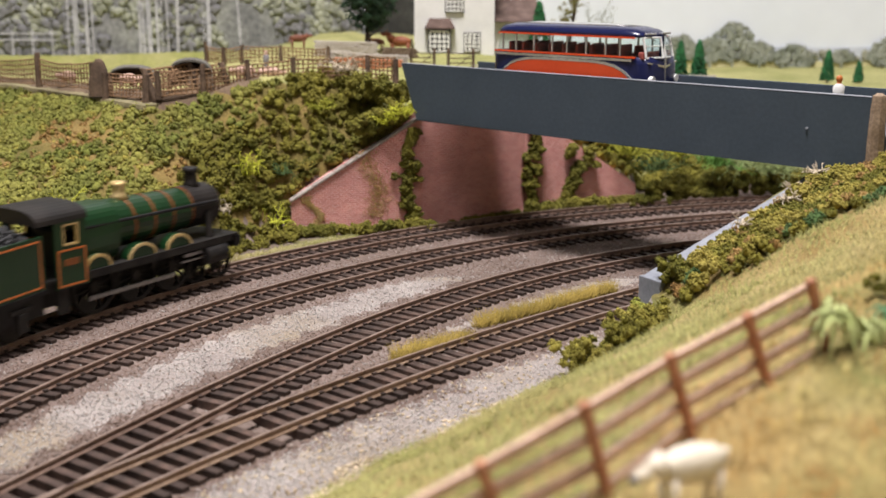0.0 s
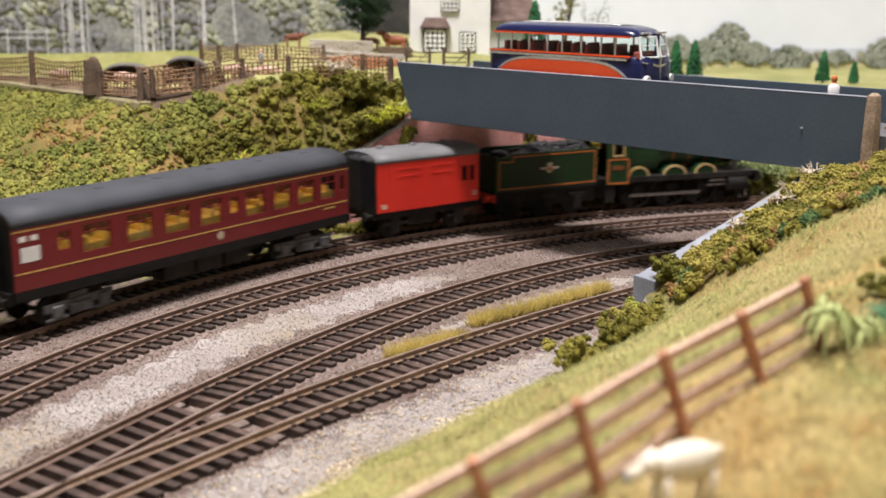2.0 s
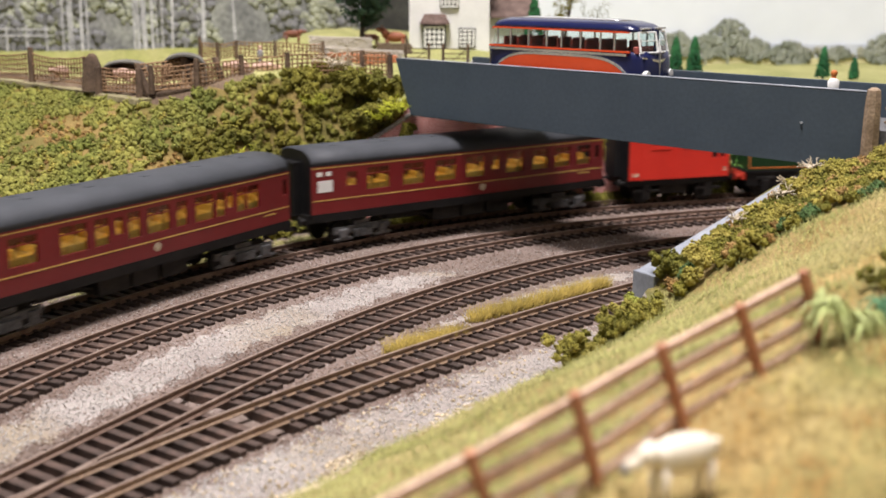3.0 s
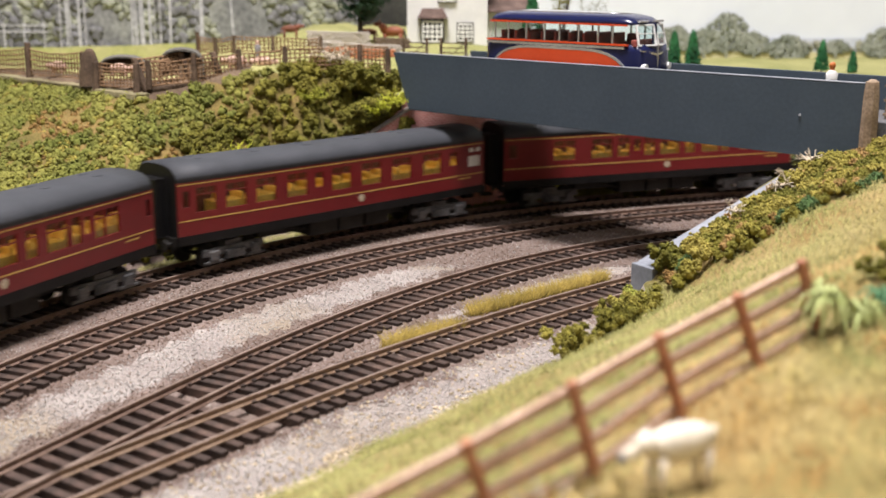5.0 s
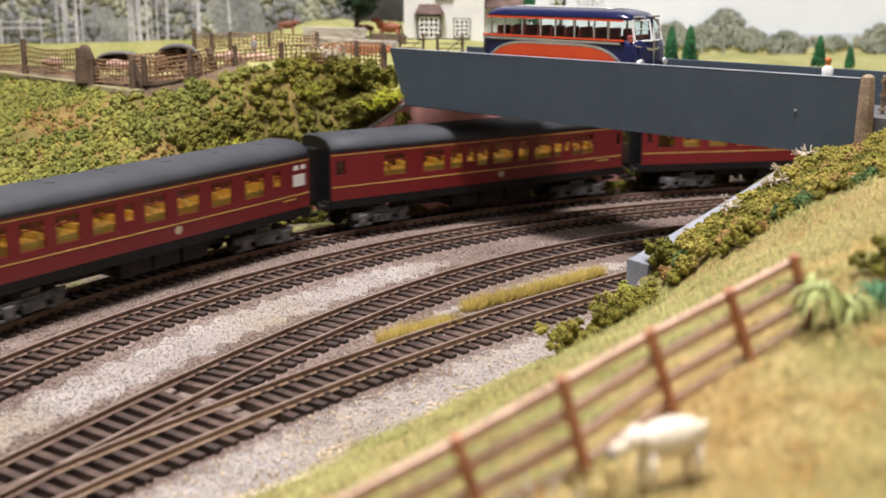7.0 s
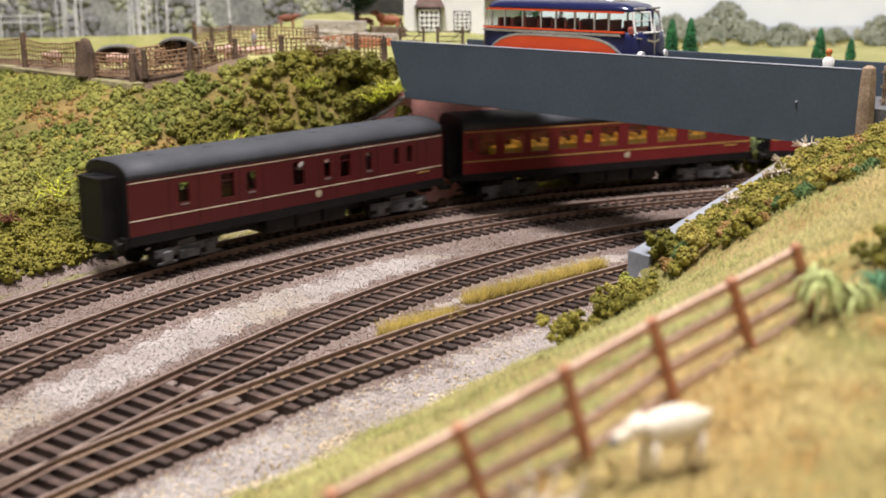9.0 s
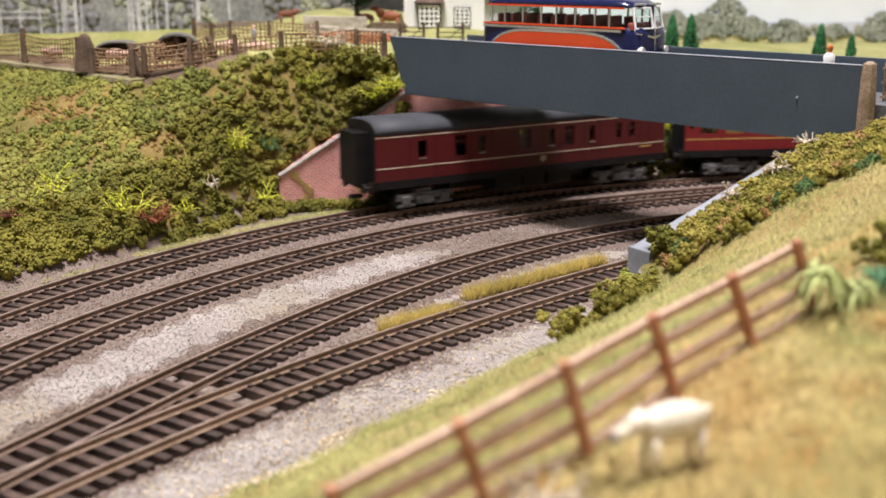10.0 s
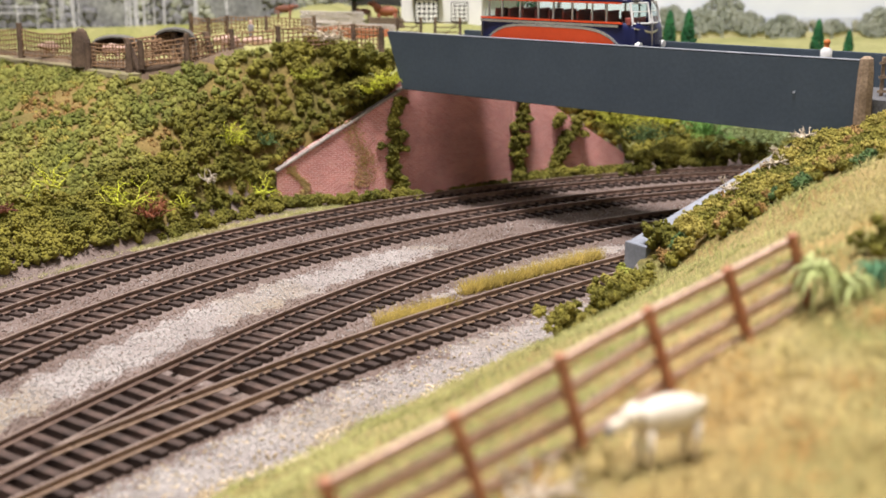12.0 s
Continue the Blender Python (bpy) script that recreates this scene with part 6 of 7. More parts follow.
    for tx, base, top, half in ((0.213, 0.056, 0.0885, 0.016), (0.241, 0.056, 0.085, 0.016), (0.262, 0.052, 0.1015, 0.022), (0.288, 0.056, 0.082, 0.016), (0.320, 0.050, 0.0795, 0.021), (0.365, 0.06, 0.074, 0.012),
                                (0.408, 0.050, 0.087, 0.020), (0.44, 0.05, 0.09, 0.02), (0.50, 0.05, 0.085, 0.02), (0.56, 0.05, 0.095, 0.022)):
        m = 260
        a, q = rng.uniform(0, 2 * math.pi, m), np.sqrt(rng.random(m))
        h = (top - base) * 0.40
        cz = top - h
        pts = np.stack([tx + np.cos(a) * q * half * (0.9 - 0.25 * np.sin(a)), np.full(m, y - 0.0040), cz + np.sin(a) * q * h * 0.92], -1)
        printed("backdrop_tree", pts, rng.uniform(0.0012, 0.0030, m), M["tree_print"], "hazy printed hedgerow tree")
        tagged(part("backdrop_trunk", box(tx - 0.0010, tx + 0.0010, y - 0.0046, y - 0.0042, base - 0.002, cz), M["tree_print"]), "printed tree trunk", "backdrop", kind="structure")


backscene()


# ---------------------------------------------------------------- cottage
def lattice_window(parent, x0, x1, z0, z1, y, cols, rows, frame_mat="black"):
    w = part("window", box(x0 - 0.0012, x1 + 0.0012, y - 0.0012, y + 0.0004, z0 - 0.0012, z1 + 0.0012), M[frame_mat], parent, "black-framed lattice window")
    part("pane", box(x0, x1, y - 0.0016, y - 0.0012, z0, z1), M["black"], w, "dark glass")
    bm = bmesh.new()
    for i in range(cols + 1):
        a = x0 + (x1 - x0) * i / cols
        add_box(bm, a - 0.00055, a + 0.00055, y - 0.0021, y - 0.0015, z0, z1)
    for i in range(rows + 1):
        c = z0 + (z1 - z0) * i / rows
        add_box(bm, x0, x1, y - 0.00212, y - 0.00152, c - 0.00055, c + 0.00055)
    part("glazing_grid", bm, M["white"], w, "white glazing bars")
    return w


def cottage():
    h = thing("cottage", "white rendered cottage with black lattice windows and brown roofs", "house")
    z0 = 0.076
    part("wall", box(-0.0300, 0.0280, 0.860, 0.930, z0, 0.150), M["white_plaster"], h, "white rendered wall")
    prof = [(-0.033, 0.149), (-0.001, 0.178), (0.031, 0.149), (-0.001, 0.182)]
    part("roof", loft([[(-0.033, y, 0.150), (0.031, y, 0.150), (-0.001, y, 0.182)] for y in (0.855, 0.935)]), M["tile_roof"], h, "brown tiled roof")
    part("wing", box(0.0280, 0.0590, 0.872, 0.925, z0, 0.1095), M["white_plaster"], h, "white rendered side wing")
    part("wing_roof", loft([[(x, 0.866, 0.1080), (x, 0.866, 0.1092), (x, 0.898, 0.1245), (x, 0.930, 0.1092), (x, 0.930, 0.1080)] for x in (0.0265, 0.0610)]), M["tile_roof"], h, "weathered brown tiled roof")
    bay = part("bay", box(-0.0200, -0.0034, 0.8560, 0.8602, z0, 0.1045), M["black"], h, "dark timber bay")
    part("bay_roof", loft([[(-0.0225 + d, 0.8525 + e, z), (-0.0005 - d, 0.8525 + e, z), (-0.0005 - d, 0.8605, z), (-0.0225 + d, 0.8605, z)] for d, e, z in ((0, 0, 0.1040), (0.0005, 0.0003, 0.1052), (0.0035, 0.006, 0.1112))]), M["tile_roof"], h, "brown tiled bay roof")
    lattice_window(h, -0.0185, -0.0050, 0.0880, 0.1020, 0.8560, 4, 4)
    lattice_window(h, 0.0070, 0.0168, 0.0885, 0.1000, 0.860, 3, 4)
    lattice_window(h, -0.0066, 0.0046, 0.1165, 0.1290, 0.860, 4, 4)
    part("door_step", box(-0.016, -0.004, 0.848, 0.856, z0, 0.0835, bevel=0.0004), M["white_plaster"], h)


cottage()


# ---------------------------------------------------------------- farm
def net_panel(parent, a, b, za, zb, h, cols, rows, sag=0.0, lean=0.0, shift=0.0, t=0.00042):
    """Woven netting between two places; its top sags and the sheet may lean back."""
    bm = bmesh.new()
    def pt(u, v):
        top = h * (1 - sag * 4 * u * (1 - u))
        wob = 0.0006 * noise.noise((u * 6 + a[0] * 50, v * 5, 1))
        return Vector((a[0] + (b[0] - a[0]) * u + shift * v, a[1] + (b[1] - a[1]) * u + lean * v + wob, za + (zb - za) * u + top * v + wob))
    for i in range(cols + 1):
        for j in range(rows):
            add_cyl(bm, pt(i / cols, j / rows), pt(i / cols, (j + 1) / rows), t, seg=4)
    for j in range(rows + 1):
        for i in range(cols):
            add_cyl(bm, pt(i / cols, j / rows), pt((i + 1) / cols, j / rows), t, seg=4)
    return part("netting", bm, M["net"], parent, "brown woven netting")


def rough_post(parent, x, y, z, h, r=0.0016, lean=(0, 0), mat="old_wood"):
    bm = loft([[(x + lean[0] * k + r * (1 - 0.2 * k) * (1 + 0.25 * noise.noise((x * 300, i, k * 3))) * math.cos(i * math.pi / 4),
                 y + lean[1] * k + r * (1 - 0.2 * k) * math.sin(i * math.pi / 4), z - 0.002 + (h + 0.002) * k) for i in range(8)] for k in (0, 0.35, 0.7, 0.95, 1.0)])
    return part("post", bm, M[mat], parent, "rough dark wooden post")


def net_fence(spots, height, label, cols=12, rows=8, sag=0.12, lean=0.0, r=0.0016):
    f = thing("net_fence", label, "fence", "netting fences of the farm")
    for (x, y, z, hp) in spots:
        rough_post(f, x, y, z, hp, r)
    for p, q in zip(spots, spots[1:]):
        n = max(4, int(math.hypot(q[0] - p[0], q[1] - p[1]) / 0.0029))
        net_panel(f, p, q, p[2], q[2], height, n, rows, sag, lean)
    return f


net_fence([(-0.330, 0.775, 0.073, 0.017), (-0.2565, 0.720, 0.0755, 0.019), (-0.212, 0.684, 0.076, 0.015)], 0.0155, "brown net fence on dark wooden posts", rows=5, sag=0.15, r=0.0022)
net_fence([(-0.1685, 0.660, 0.0745, 0.014), (-0.1455, 0.672, 0.0755, 0.016), (-0.1245, 0.700, 0.0765, 0.0155), (-0.0985, 0.710, 0.0785, 0.0145), (-0.0535, 0.710, 0.081, 0.0135), (-0.036, 0.695, 0.081, 0.012)], 0.0130, "brown net fence on rough wooden posts", rows=5, sag=0.05, r=0.0019)
net_fence([(-0.1695, 0.800, 0.0845, 0.0125), (-0.1545, 0.785, 0.0835, 0.011), (-0.145, 0.800, 0.0845, 0.0105), (-0.118, 0.795, 0.0845, 0.0105), (-0.0845, 0.780, 0.084, 0.0115)], 0.0095, "weathered net fence further back", rows=4, sag=0.05, r=0.0015)


def hurdle(a, b, h, cols, rows, shift, label, thick=0.00055):
    """A netted hurdle that leans along its length, on two rough posts."""
    f = thing("hurdle", label, "hurdle", "netted hurdles of the pig pens")
    net_panel(f, a, b, a[2], b[2], h, cols, rows, 0.02, 0.002, shift, thick)
    for x, y, z in (a, b):
        rough_post(f, x, y - 0.0022, z - 0.002, h + 0.003, 0.0023, (shift * 1.15, 0.001))
    return f


hurdle((-0.1700, 0.6640, 0.0735), (-0.1480, 0.6830, 0.0760), 0.0150, 11, 7, -0.0062, "brown netted hurdle leaning in front of the pig ark")
hurdle((-0.1478, 0.6870, 0.0765), (-0.1335, 0.6930, 0.0780), 0.0120, 7, 6, -0.0045, "small brown netted hurdle leaning beside the pig pen")
hurdle((-0.2040, 0.6810, 0.0725), (-0.1755, 0.6620, 0.0730), 0.0125, 12, 6, 0.0, "brown netted hurdle across the pig pen", 0.00040)


def pen_kerb():
    """Pale cut edge of the farm's board above the cutting."""
    line = [(-0.330, 0.7880, 0.0700), (-0.2827, 0.7530, 0.0700), (-0.2518, 0.7260, 0.0695), (-0.2085, 0.6850, 0.0690), (-0.1715, 0.6500, 0.0685)]
    k = thing("board_edge", "pale grey-green edge of the farm board above the slope", "edging")
    part("edging", sweep(line, [(-0.0035, -0.0008), (0.0060, -0.0008), (0.0060, 0.0022), (-0.0030, 0.0018)]), M["edge_green"], k)


M["old_stone"] = surface("old_stone", (0.10, 0.07, 0.05), (0.20, 0.145, 0.105), 150, 900, 0.9, spread=0.3)
M["edge_green"] = surface("edge_green", (0.19, 0.165, 0.085), (0.33, 0.29, 0.16), 90, 900, 0.95, bump=0.6)
pen_kerb()


def stump():
    s = thing("tree_stump", "broad dark wooden stump beside the pig pens", "stump")
    bm = loft([[(-0.2080 + 0.0065 * k * math.cos(i * math.pi / 5) * (1 + 0.3 * noise.noise((i, k, 2))), 0.683 + 0.004 * k * math.sin(i * math.pi / 5), z) for i in range(10)]
               for k, z in ((1.15, 0.072), (1.0, 0.080), (0.75, 0.087), (0.45, 0.092), (0.2, 0.0935))])
    part("trunk", bm, M["old_wood"], s)


stump()


def pig_ark(x, y, z, w, d, h, turn, label):
    a = thing("pig_ark", label, "pig ark", "pig arks", m=pose(x, y, z, 0, 0, turn))
    n = 12
    out = [(-w / 2 * math.cos(math.pi * i / n), h * math.sin(math.pi * i / n) ** 0.42) for i in range(n + 1)]
    inn = [(c * 0.93, q * 0.93) for c, q in out[::-1]]
    part("roof", loft([[(c, yy, q) for c, q in out + inn] for yy in (-d / 2, d / 2)]), M["tin_roof"], a, "curved rusty tin roof")
    part("back", loft([[(c * 0.95, yy, q * 0.95) for c, q in out] for yy in (d / 2 - 0.001, d / 2 - 0.0004)]), M["old_wood"], a)
    bm = bmesh.new()
    for k in range(5):
        c = -w * 0.42 + w * 0.84 * k / 4
        add_box(bm, c - 0.0006, c + 0.0006, -d / 2 - 0.0003, -d / 2 + 0.0005, 0, h * 0.45)
    part("front_boards", bm, M["pale_wood"], a)


pig_ark(-0.1950, 0.705, 0.0765, 0.028, 0.020, 0.0115, 12, "low pig ark with a curved tin roof")
pig_ark(-0.1560, 0.688, 0.0770, 0.026, 0.020, 0.0165, 10, "tall pig ark with a curved tin roof")


def pig(x, y, z, turn, size=1.0):
    p = thing("pig", "pink model pig standing in its pen", "pig", "pigs", m=pose(x, y, z, 0, 0, turn))
    s = size
    part("body", add_ball(bmesh.new(), (0, 0, 0.0058 * s), 0.0048 * s, 3, (1.6, 0.75, 0.8)), M["pig_pink"], p, smooth=True)
    part("head", add_ball(bmesh.new(), (0.0088 * s, 0, 0.0056 * s), 0.0026 * s, 2, (1.2, 0.85, 0.9)), M["pig_pink"], p, smooth=True)
    for dx in (-0.0045, 0.0045):
        for dy in (-0.002, 0.002):
            part("leg", cyl((dx * s, dy * s, 0), (dx * s, dy * s, 0.004 * s), 0.0008 * s, 0.0011 * s, 8), M["pig_pink"], p)


pig(-0.1940, 0.694, 0.0765, 5, 0.8)
pig(-0.1300, 0.722, 0.0785, 175, 0.9)
pig(-0.1140, 0.716, 0.0785, 10, 0.9)
pig(-0.2400, 0.725, 0.0755, 160, 0.8)
pig(-0.2180, 0.712, 0.0755, 20, 0.7)


def figure(x, y, z, h, mats, label):
    """A small painted toy figure, plain in shape."""
    bm = bmesh.new()
    prof = [(0.07, 0.0), (0.08, 0.02), (0.07, 0.25), (0.09, 0.48), (0.11, 0.62), (0.12, 0.78), (0.06, 0.84), (0.04, 0.86), (0.06, 0.90), (0.068, 0.945), (0.05, 0.985), (0.01, 1.0)]
    n = 12
    rings = [[bm.verts.new((r * h * math.cos(2 * math.pi * i / n), r * h * 0.7 * math.sin(2 * math.pi * i / n), k * h)) for i in range(n)] for r, k in prof]
    for j, (a, b) in enumerate(zip(rings, rings[1:])):
        for i in range(n):
            f = bm.faces.new((a[i], a[(i + 1) % n], b[(i + 1) % n], b[i]))
            f.material_index = 0 if prof[j][1] < 0.84 else 1
    bm.faces.new(rings[0][::-1])
    ob = part("toy_figure", bm, [M[m] for m in mats], None, smooth=True)
    ob.matrix_basis = pose(x, y, z)
    return tagged(ob, label, "toy figure")


M["leaf_pale"] = surface("leaf_pale", (0.44, 0.52, 0.14), (0.62, 0.68, 0.30), 60, 1500, 0.9, spread=0.25)
M["leaf_teal"] = surface("leaf_teal", (0.09, 0.24, 0.11), (0.20, 0.38, 0.20), 60, 1500, 0.9, spread=0.25)
M["jacket_grey"] = surface("jacket_grey", (0.20, 0.19, 0.20), (0.30, 0.28, 0.29), 200, 900, 0.8)
figure(-0.1198, 0.742, 0.0785, 0.0165, ("jacket_grey", "pig_pink"), "small grey painted toy figure in the farmyard")
fp = G0 + GD * 0.250 + GN * 0.022
figure(fp.x, fp.y, 0.0765, 0.0225, ("white", "line_orange"), "small white toy figure with an orange head on the bridge")


def four_legged(name, x, y, z, turn, size, mat, label, category, neck=0.5, mane=None):
    a = thing(name, label, category, m=pose(x, y, z, 0, 0, turn))
    s = size
    part("body", add_ball(bmesh.new(), (0, 0, 0.62 * s), 0.28 * s, 3, (1.75, 0.72, 0.80)), mat, a, smooth=True)
    bm = bmesh.new()
    add_cyl(bm, (0.34 * s, 0, 0.66 * s), (0.58 * s, 0, (0.68 + neck) * s), 0.21 * s, 0.11 * s, 12)
    add_ball(bm, (0.68 * s, 0, (0.66 + neck) * s), 0.11 * s, 2, (1.7, 0.8, 0.85))
    for dy in (-0.05, 0.05):
        add_cyl(bm, (0.58 * s, dy * s, (0.74 + neck) * s), (0.57 * s, dy * 1.3 * s, (0.84 + neck) * s), 0.03 * s, 0.008 * s, 6)
    part("head", bm, mat, a, smooth=True)
    for dx in (-0.36, 0.34):
        for dy in (-0.11, 0.11):
            part("leg", cyl((dx * s, dy * s, 0), (dx * s, dy * s, 0.55 * s), 0.045 * s, 0.085 * s, 8), mat, a, smooth=True)
    part("tail", cyl((-0.48 * s, 0, 0.74 * s), (-0.56 * s, 0, 0.32 * s), 0.035 * s, 0.05 * s, 6), mane or mat, a)
    return a


four_legged("horse", -0.0395, 0.842, land(-0.0395, 0.842) - 0.001, 170, 0.0165, M["horse_brown"], "chestnut brown model horse by the cottage", "horse", 0.26, M["bark"])
four_legged("cow", -0.1170, 0.880, land(-0.117, 0.88), 8, 0.0125, M["cow_brown"], "dark red-brown model cow in the field", "cow", 0.10)
four_legged("calf", -0.0580, 0.868, land(-0.058, 0.868), 175, 0.0105, M["cow_brown"], "small dark brown calf lying near the tree", "cow", 0.05)


def hedge_tree():
    t = thing("tree", "clipped dark green tree beside the cottage", "tree")
    part("trunk", loft([[(-0.0625 + r * math.cos(i * math.pi / 4), 0.840 + r * math.sin(i * math.pi / 4), z) for i in range(8)] for r, z in ((0.0032, 0.082), (0.0022, 0.088), (0.0018, 0.098), (0.0012, 0.112))]), M["bark"], t)
    rng = np.random.default_rng(301)
    bm = bmesh.new()
    for k in range(7):
        a = k * 0.9
        add_cyl(bm, (-0.0625, 0.840, 0.098 + 0.003 * k), (-0.0625 + 0.012 * math.cos(a), 0.840 + 0.010 * math.sin(a), 0.106 + 0.004 * k), 0.0007, 0.0003, 5)
    part("limbs", bm, M["bark"], t)
    n = 800
    v = rng.normal(size=(n, 3))
    v /= np.linalg.norm(v, axis=1)[:, None]
    q = rng.random(n)[:, None] ** 0.4
    c = v * q * (0.0195, 0.016, 0.024) + (-0.0612, 0.840, 0.1255)
    pts, rad = clump_points(c, rng.uniform(0.0012, 0.0024, n), rng, 10)
    crown = new("crown", lumps("crown", pts, rad * 1.1, M["hedge"], rng, "oct", 0.4))
    crown.parent = t
    # low conifers on the far bank, of the same make
    return t


hedge_tree()


def conifer(x, y, h, label, seed):
    z = land(x, y)
    t = thing("conifer", label, "conifer", "small conifers beyond the bridge", m=pose(x, y, z))
    rng = np.random.default_rng(seed)
    part("trunk", cyl((0, 0, -0.002), (0, 0, h * 0.9), 0.0010, 0.0003, 6), M["bark"], t)
    n = 520
    k = rng.random(n) ** 0.8
    a = rng.uniform(0, 2 * math.pi, n)
    r = (1 - k) ** 0.75 * h * 0.19 * (0.75 + 0.35 * rng.random(n)) + 0.0003
    pts = np.stack([r * np.cos(a), r * np.sin(a), h * (0.10 + 0.90 * k)], -1)
    crown = new("crown", lumps("crown", pts, rng.uniform(0.0007, 0.0014, n), M["conifer"], rng, "ico", 0.4))
    crown.parent = t


for k, (cx, cy, top) in enumerate(((0.181, 0.950, 0.0905), (0.196, 0.950, 0.0915), (0.300, 0.950, 0.0832), (0.325, 0.950, 0.0745))):
    conifer(cx, cy, top - land(cx, cy), "small bright green model conifer", 310 + k)
conifer(0.0605, 0.862, 0.123 - land(0.0605, 0.862), "small green shrub against the cottage wing", 320)


def dark_tree():
    """Dark leaning tree and bare twigs behind the bus, standing before the backscene."""
    t = thing("tree", "dark olive bushy tree behind the bus", "tree")
    rng = np.random.default_rng(331)
    part("trunk", cyl((0.088, 0.95, 0.070), (0.097, 0.95, 0.125), 0.0020, 0.0010, 8), M["bark"], t)
    n = 160
    k = rng.random(n)
    c = np.stack([0.086 + 0.014 * k + rng.normal(0, 0.0035, n), 0.95 + rng.normal(0, 0.004, n), 0.104 + 0.030 * k + rng.normal(0, 0.002, n)], -1)
    pts, rad = clump_points(c, rng.uniform(0.001, 0.0022, n), rng, 10)
    crown = new("crown", lumps("crown", pts, rad, M["foam_dark"], rng, "oct", 0.4))
    crown.parent = t
    sprig("bare_twigs", (0.116, 0.96, 0.098), 0.024, M["tree_print"], "bare grey twigs behind the bus", 332, 8, 1.2)


dark_tree()


def stone_wall(spots, h, mat, label, seed):
    """A low dry-stone wall, stone by stone."""
    w = thing("stone_wall", label, "wall")
    rng = random.Random(seed)
    stone = mesh_of(box(-0.0012, 0.0012, -0.001, 0.001, -0.0008, 0.0008, bevel=0.0004), "stone", M[mat])
    for (x0, y0), (x1, y1) in zip(spots, spots[1:]):
        n = int(math.hypot(x1 - x0, y1 - y0) / 0.0023)
        for i in range(n):
            for j in range(int(h / 0.0015)):
                k = (i + 0.5 * (j % 2)) / n
                x, y = x0 + (x1 - x0) * k, y0 + (y1 - y0) * k
                ob = new("stone", stone)
                ob.matrix_basis = pose(x, y + rng.uniform(-3e-4, 3e-4), land(x, y) + 0.0006 + j * 0.0015, rng.uniform(-12, 12), rng.uniform(-12, 12), math.degrees(math.atan2(y1 - y0, x1 - x0)) + rng.uniform(-15, 15))
                ob.parent = w


stone_wall([(-0.086, 0.786), (-0.058, 0.770), (-0.030, 0.765)], 0.0075, "dry_stone", "pale dry-stone wall along the lane", 401)
stone_wall([(-0.098, 0.826), (-0.075, 0.822), (-0.054, 0.824)], 0.0105, "dry_stone", "heap of pale stones behind the lane", 404)
stone_wall([(-0.050, 0.818), (-0.026, 0.814)], 0.0085, "old_stone", "low dark brown stone wall behind the lane", 405)
stone_wall([(-0.078, 0.760), (-0.034, 0.745)], 0.0060, "orange_mesh", "low orange brick wall beside the lane", 402)
stone_wall([(0.168, 0.930), (0.207, 0.930)], 0.0090, "dry_stone", "pale stone wall beyond the bridge parapet", 403)


def gate(x, y, z, w, h, turn, label):
    g = thing("field_gate", label, "gate", m=pose(x, y, z, 0, 0, turn))
    for dx in (0, w):
        part("post", box(dx - 0.0008, dx + 0.0008, -0.0008, 0.0008, -0.001, h * 1.15, bevel=0.0002), M["old_wood"], g)
    for k in range(5):
        part("bar", box(0.0008, w - 0.0008, -0.0003, 0.0003, h * (0.12 + 0.2 * k), h * (0.12 + 0.2 * k) + 0.0006), M["old_wood"], g)
    part("brace", cyl((0.001, -0.0005, h * 0.15), (w - 0.001, -0.0005, h * 0.92), 0.0003, seg=5), M["old_wood"], g)


gate(-0.0290, 0.760, 0.079, 0.0150, 0.0145, -6, "dark wooden field gate by the lane")
gate(-0.0050, 0.750, 0.079, 0.0160, 0.0150, -10, "dark wooden field gate by the lane")


def bicycle(x, y, z, turn):
    b = thing("bicycle", "small pale model bicycle leaning by the gate", "bicycle", m=pose(x, y, z, 12, 0, turn))
    for dx in (-0.0045, 0.0045):
        bm = bmesh.new()
        for i in range(16):
            p, q = 2 * math.pi * i / 16, 2 * math.pi * (i + 1) / 16
            add_cyl(bm, (dx + 0.0038 * math.cos(p), 0, 0.0038 + 0.0038 * math.sin(p)), (dx + 0.0038 * math.cos(q), 0, 0.0038 + 0.0038 * math.sin(q)), 0.0003, seg=4)
        part("wheel", bm, M["chrome"], b)
    bm = bmesh.new()
    for p, q in (((-0.0045, 0.0038), (-0.0015, 0.0085)), ((-0.0015, 0.0085), (0.0035, 0.0085)), ((0.0035, 0.0090), (0.0045, 0.0038)), ((-0.0015, 0.0085), (0.0, 0.0038)), ((0.0, 0.0038), (0.0035, 0.0085))):
        add_cyl(bm, (p[0], 0, p[1]), (q[0], 0, q[1]), 0.0004, seg=5)
    part("frame", bm, M["white"], b)


bicycle(0.0160, 0.742, 0.079, -30)


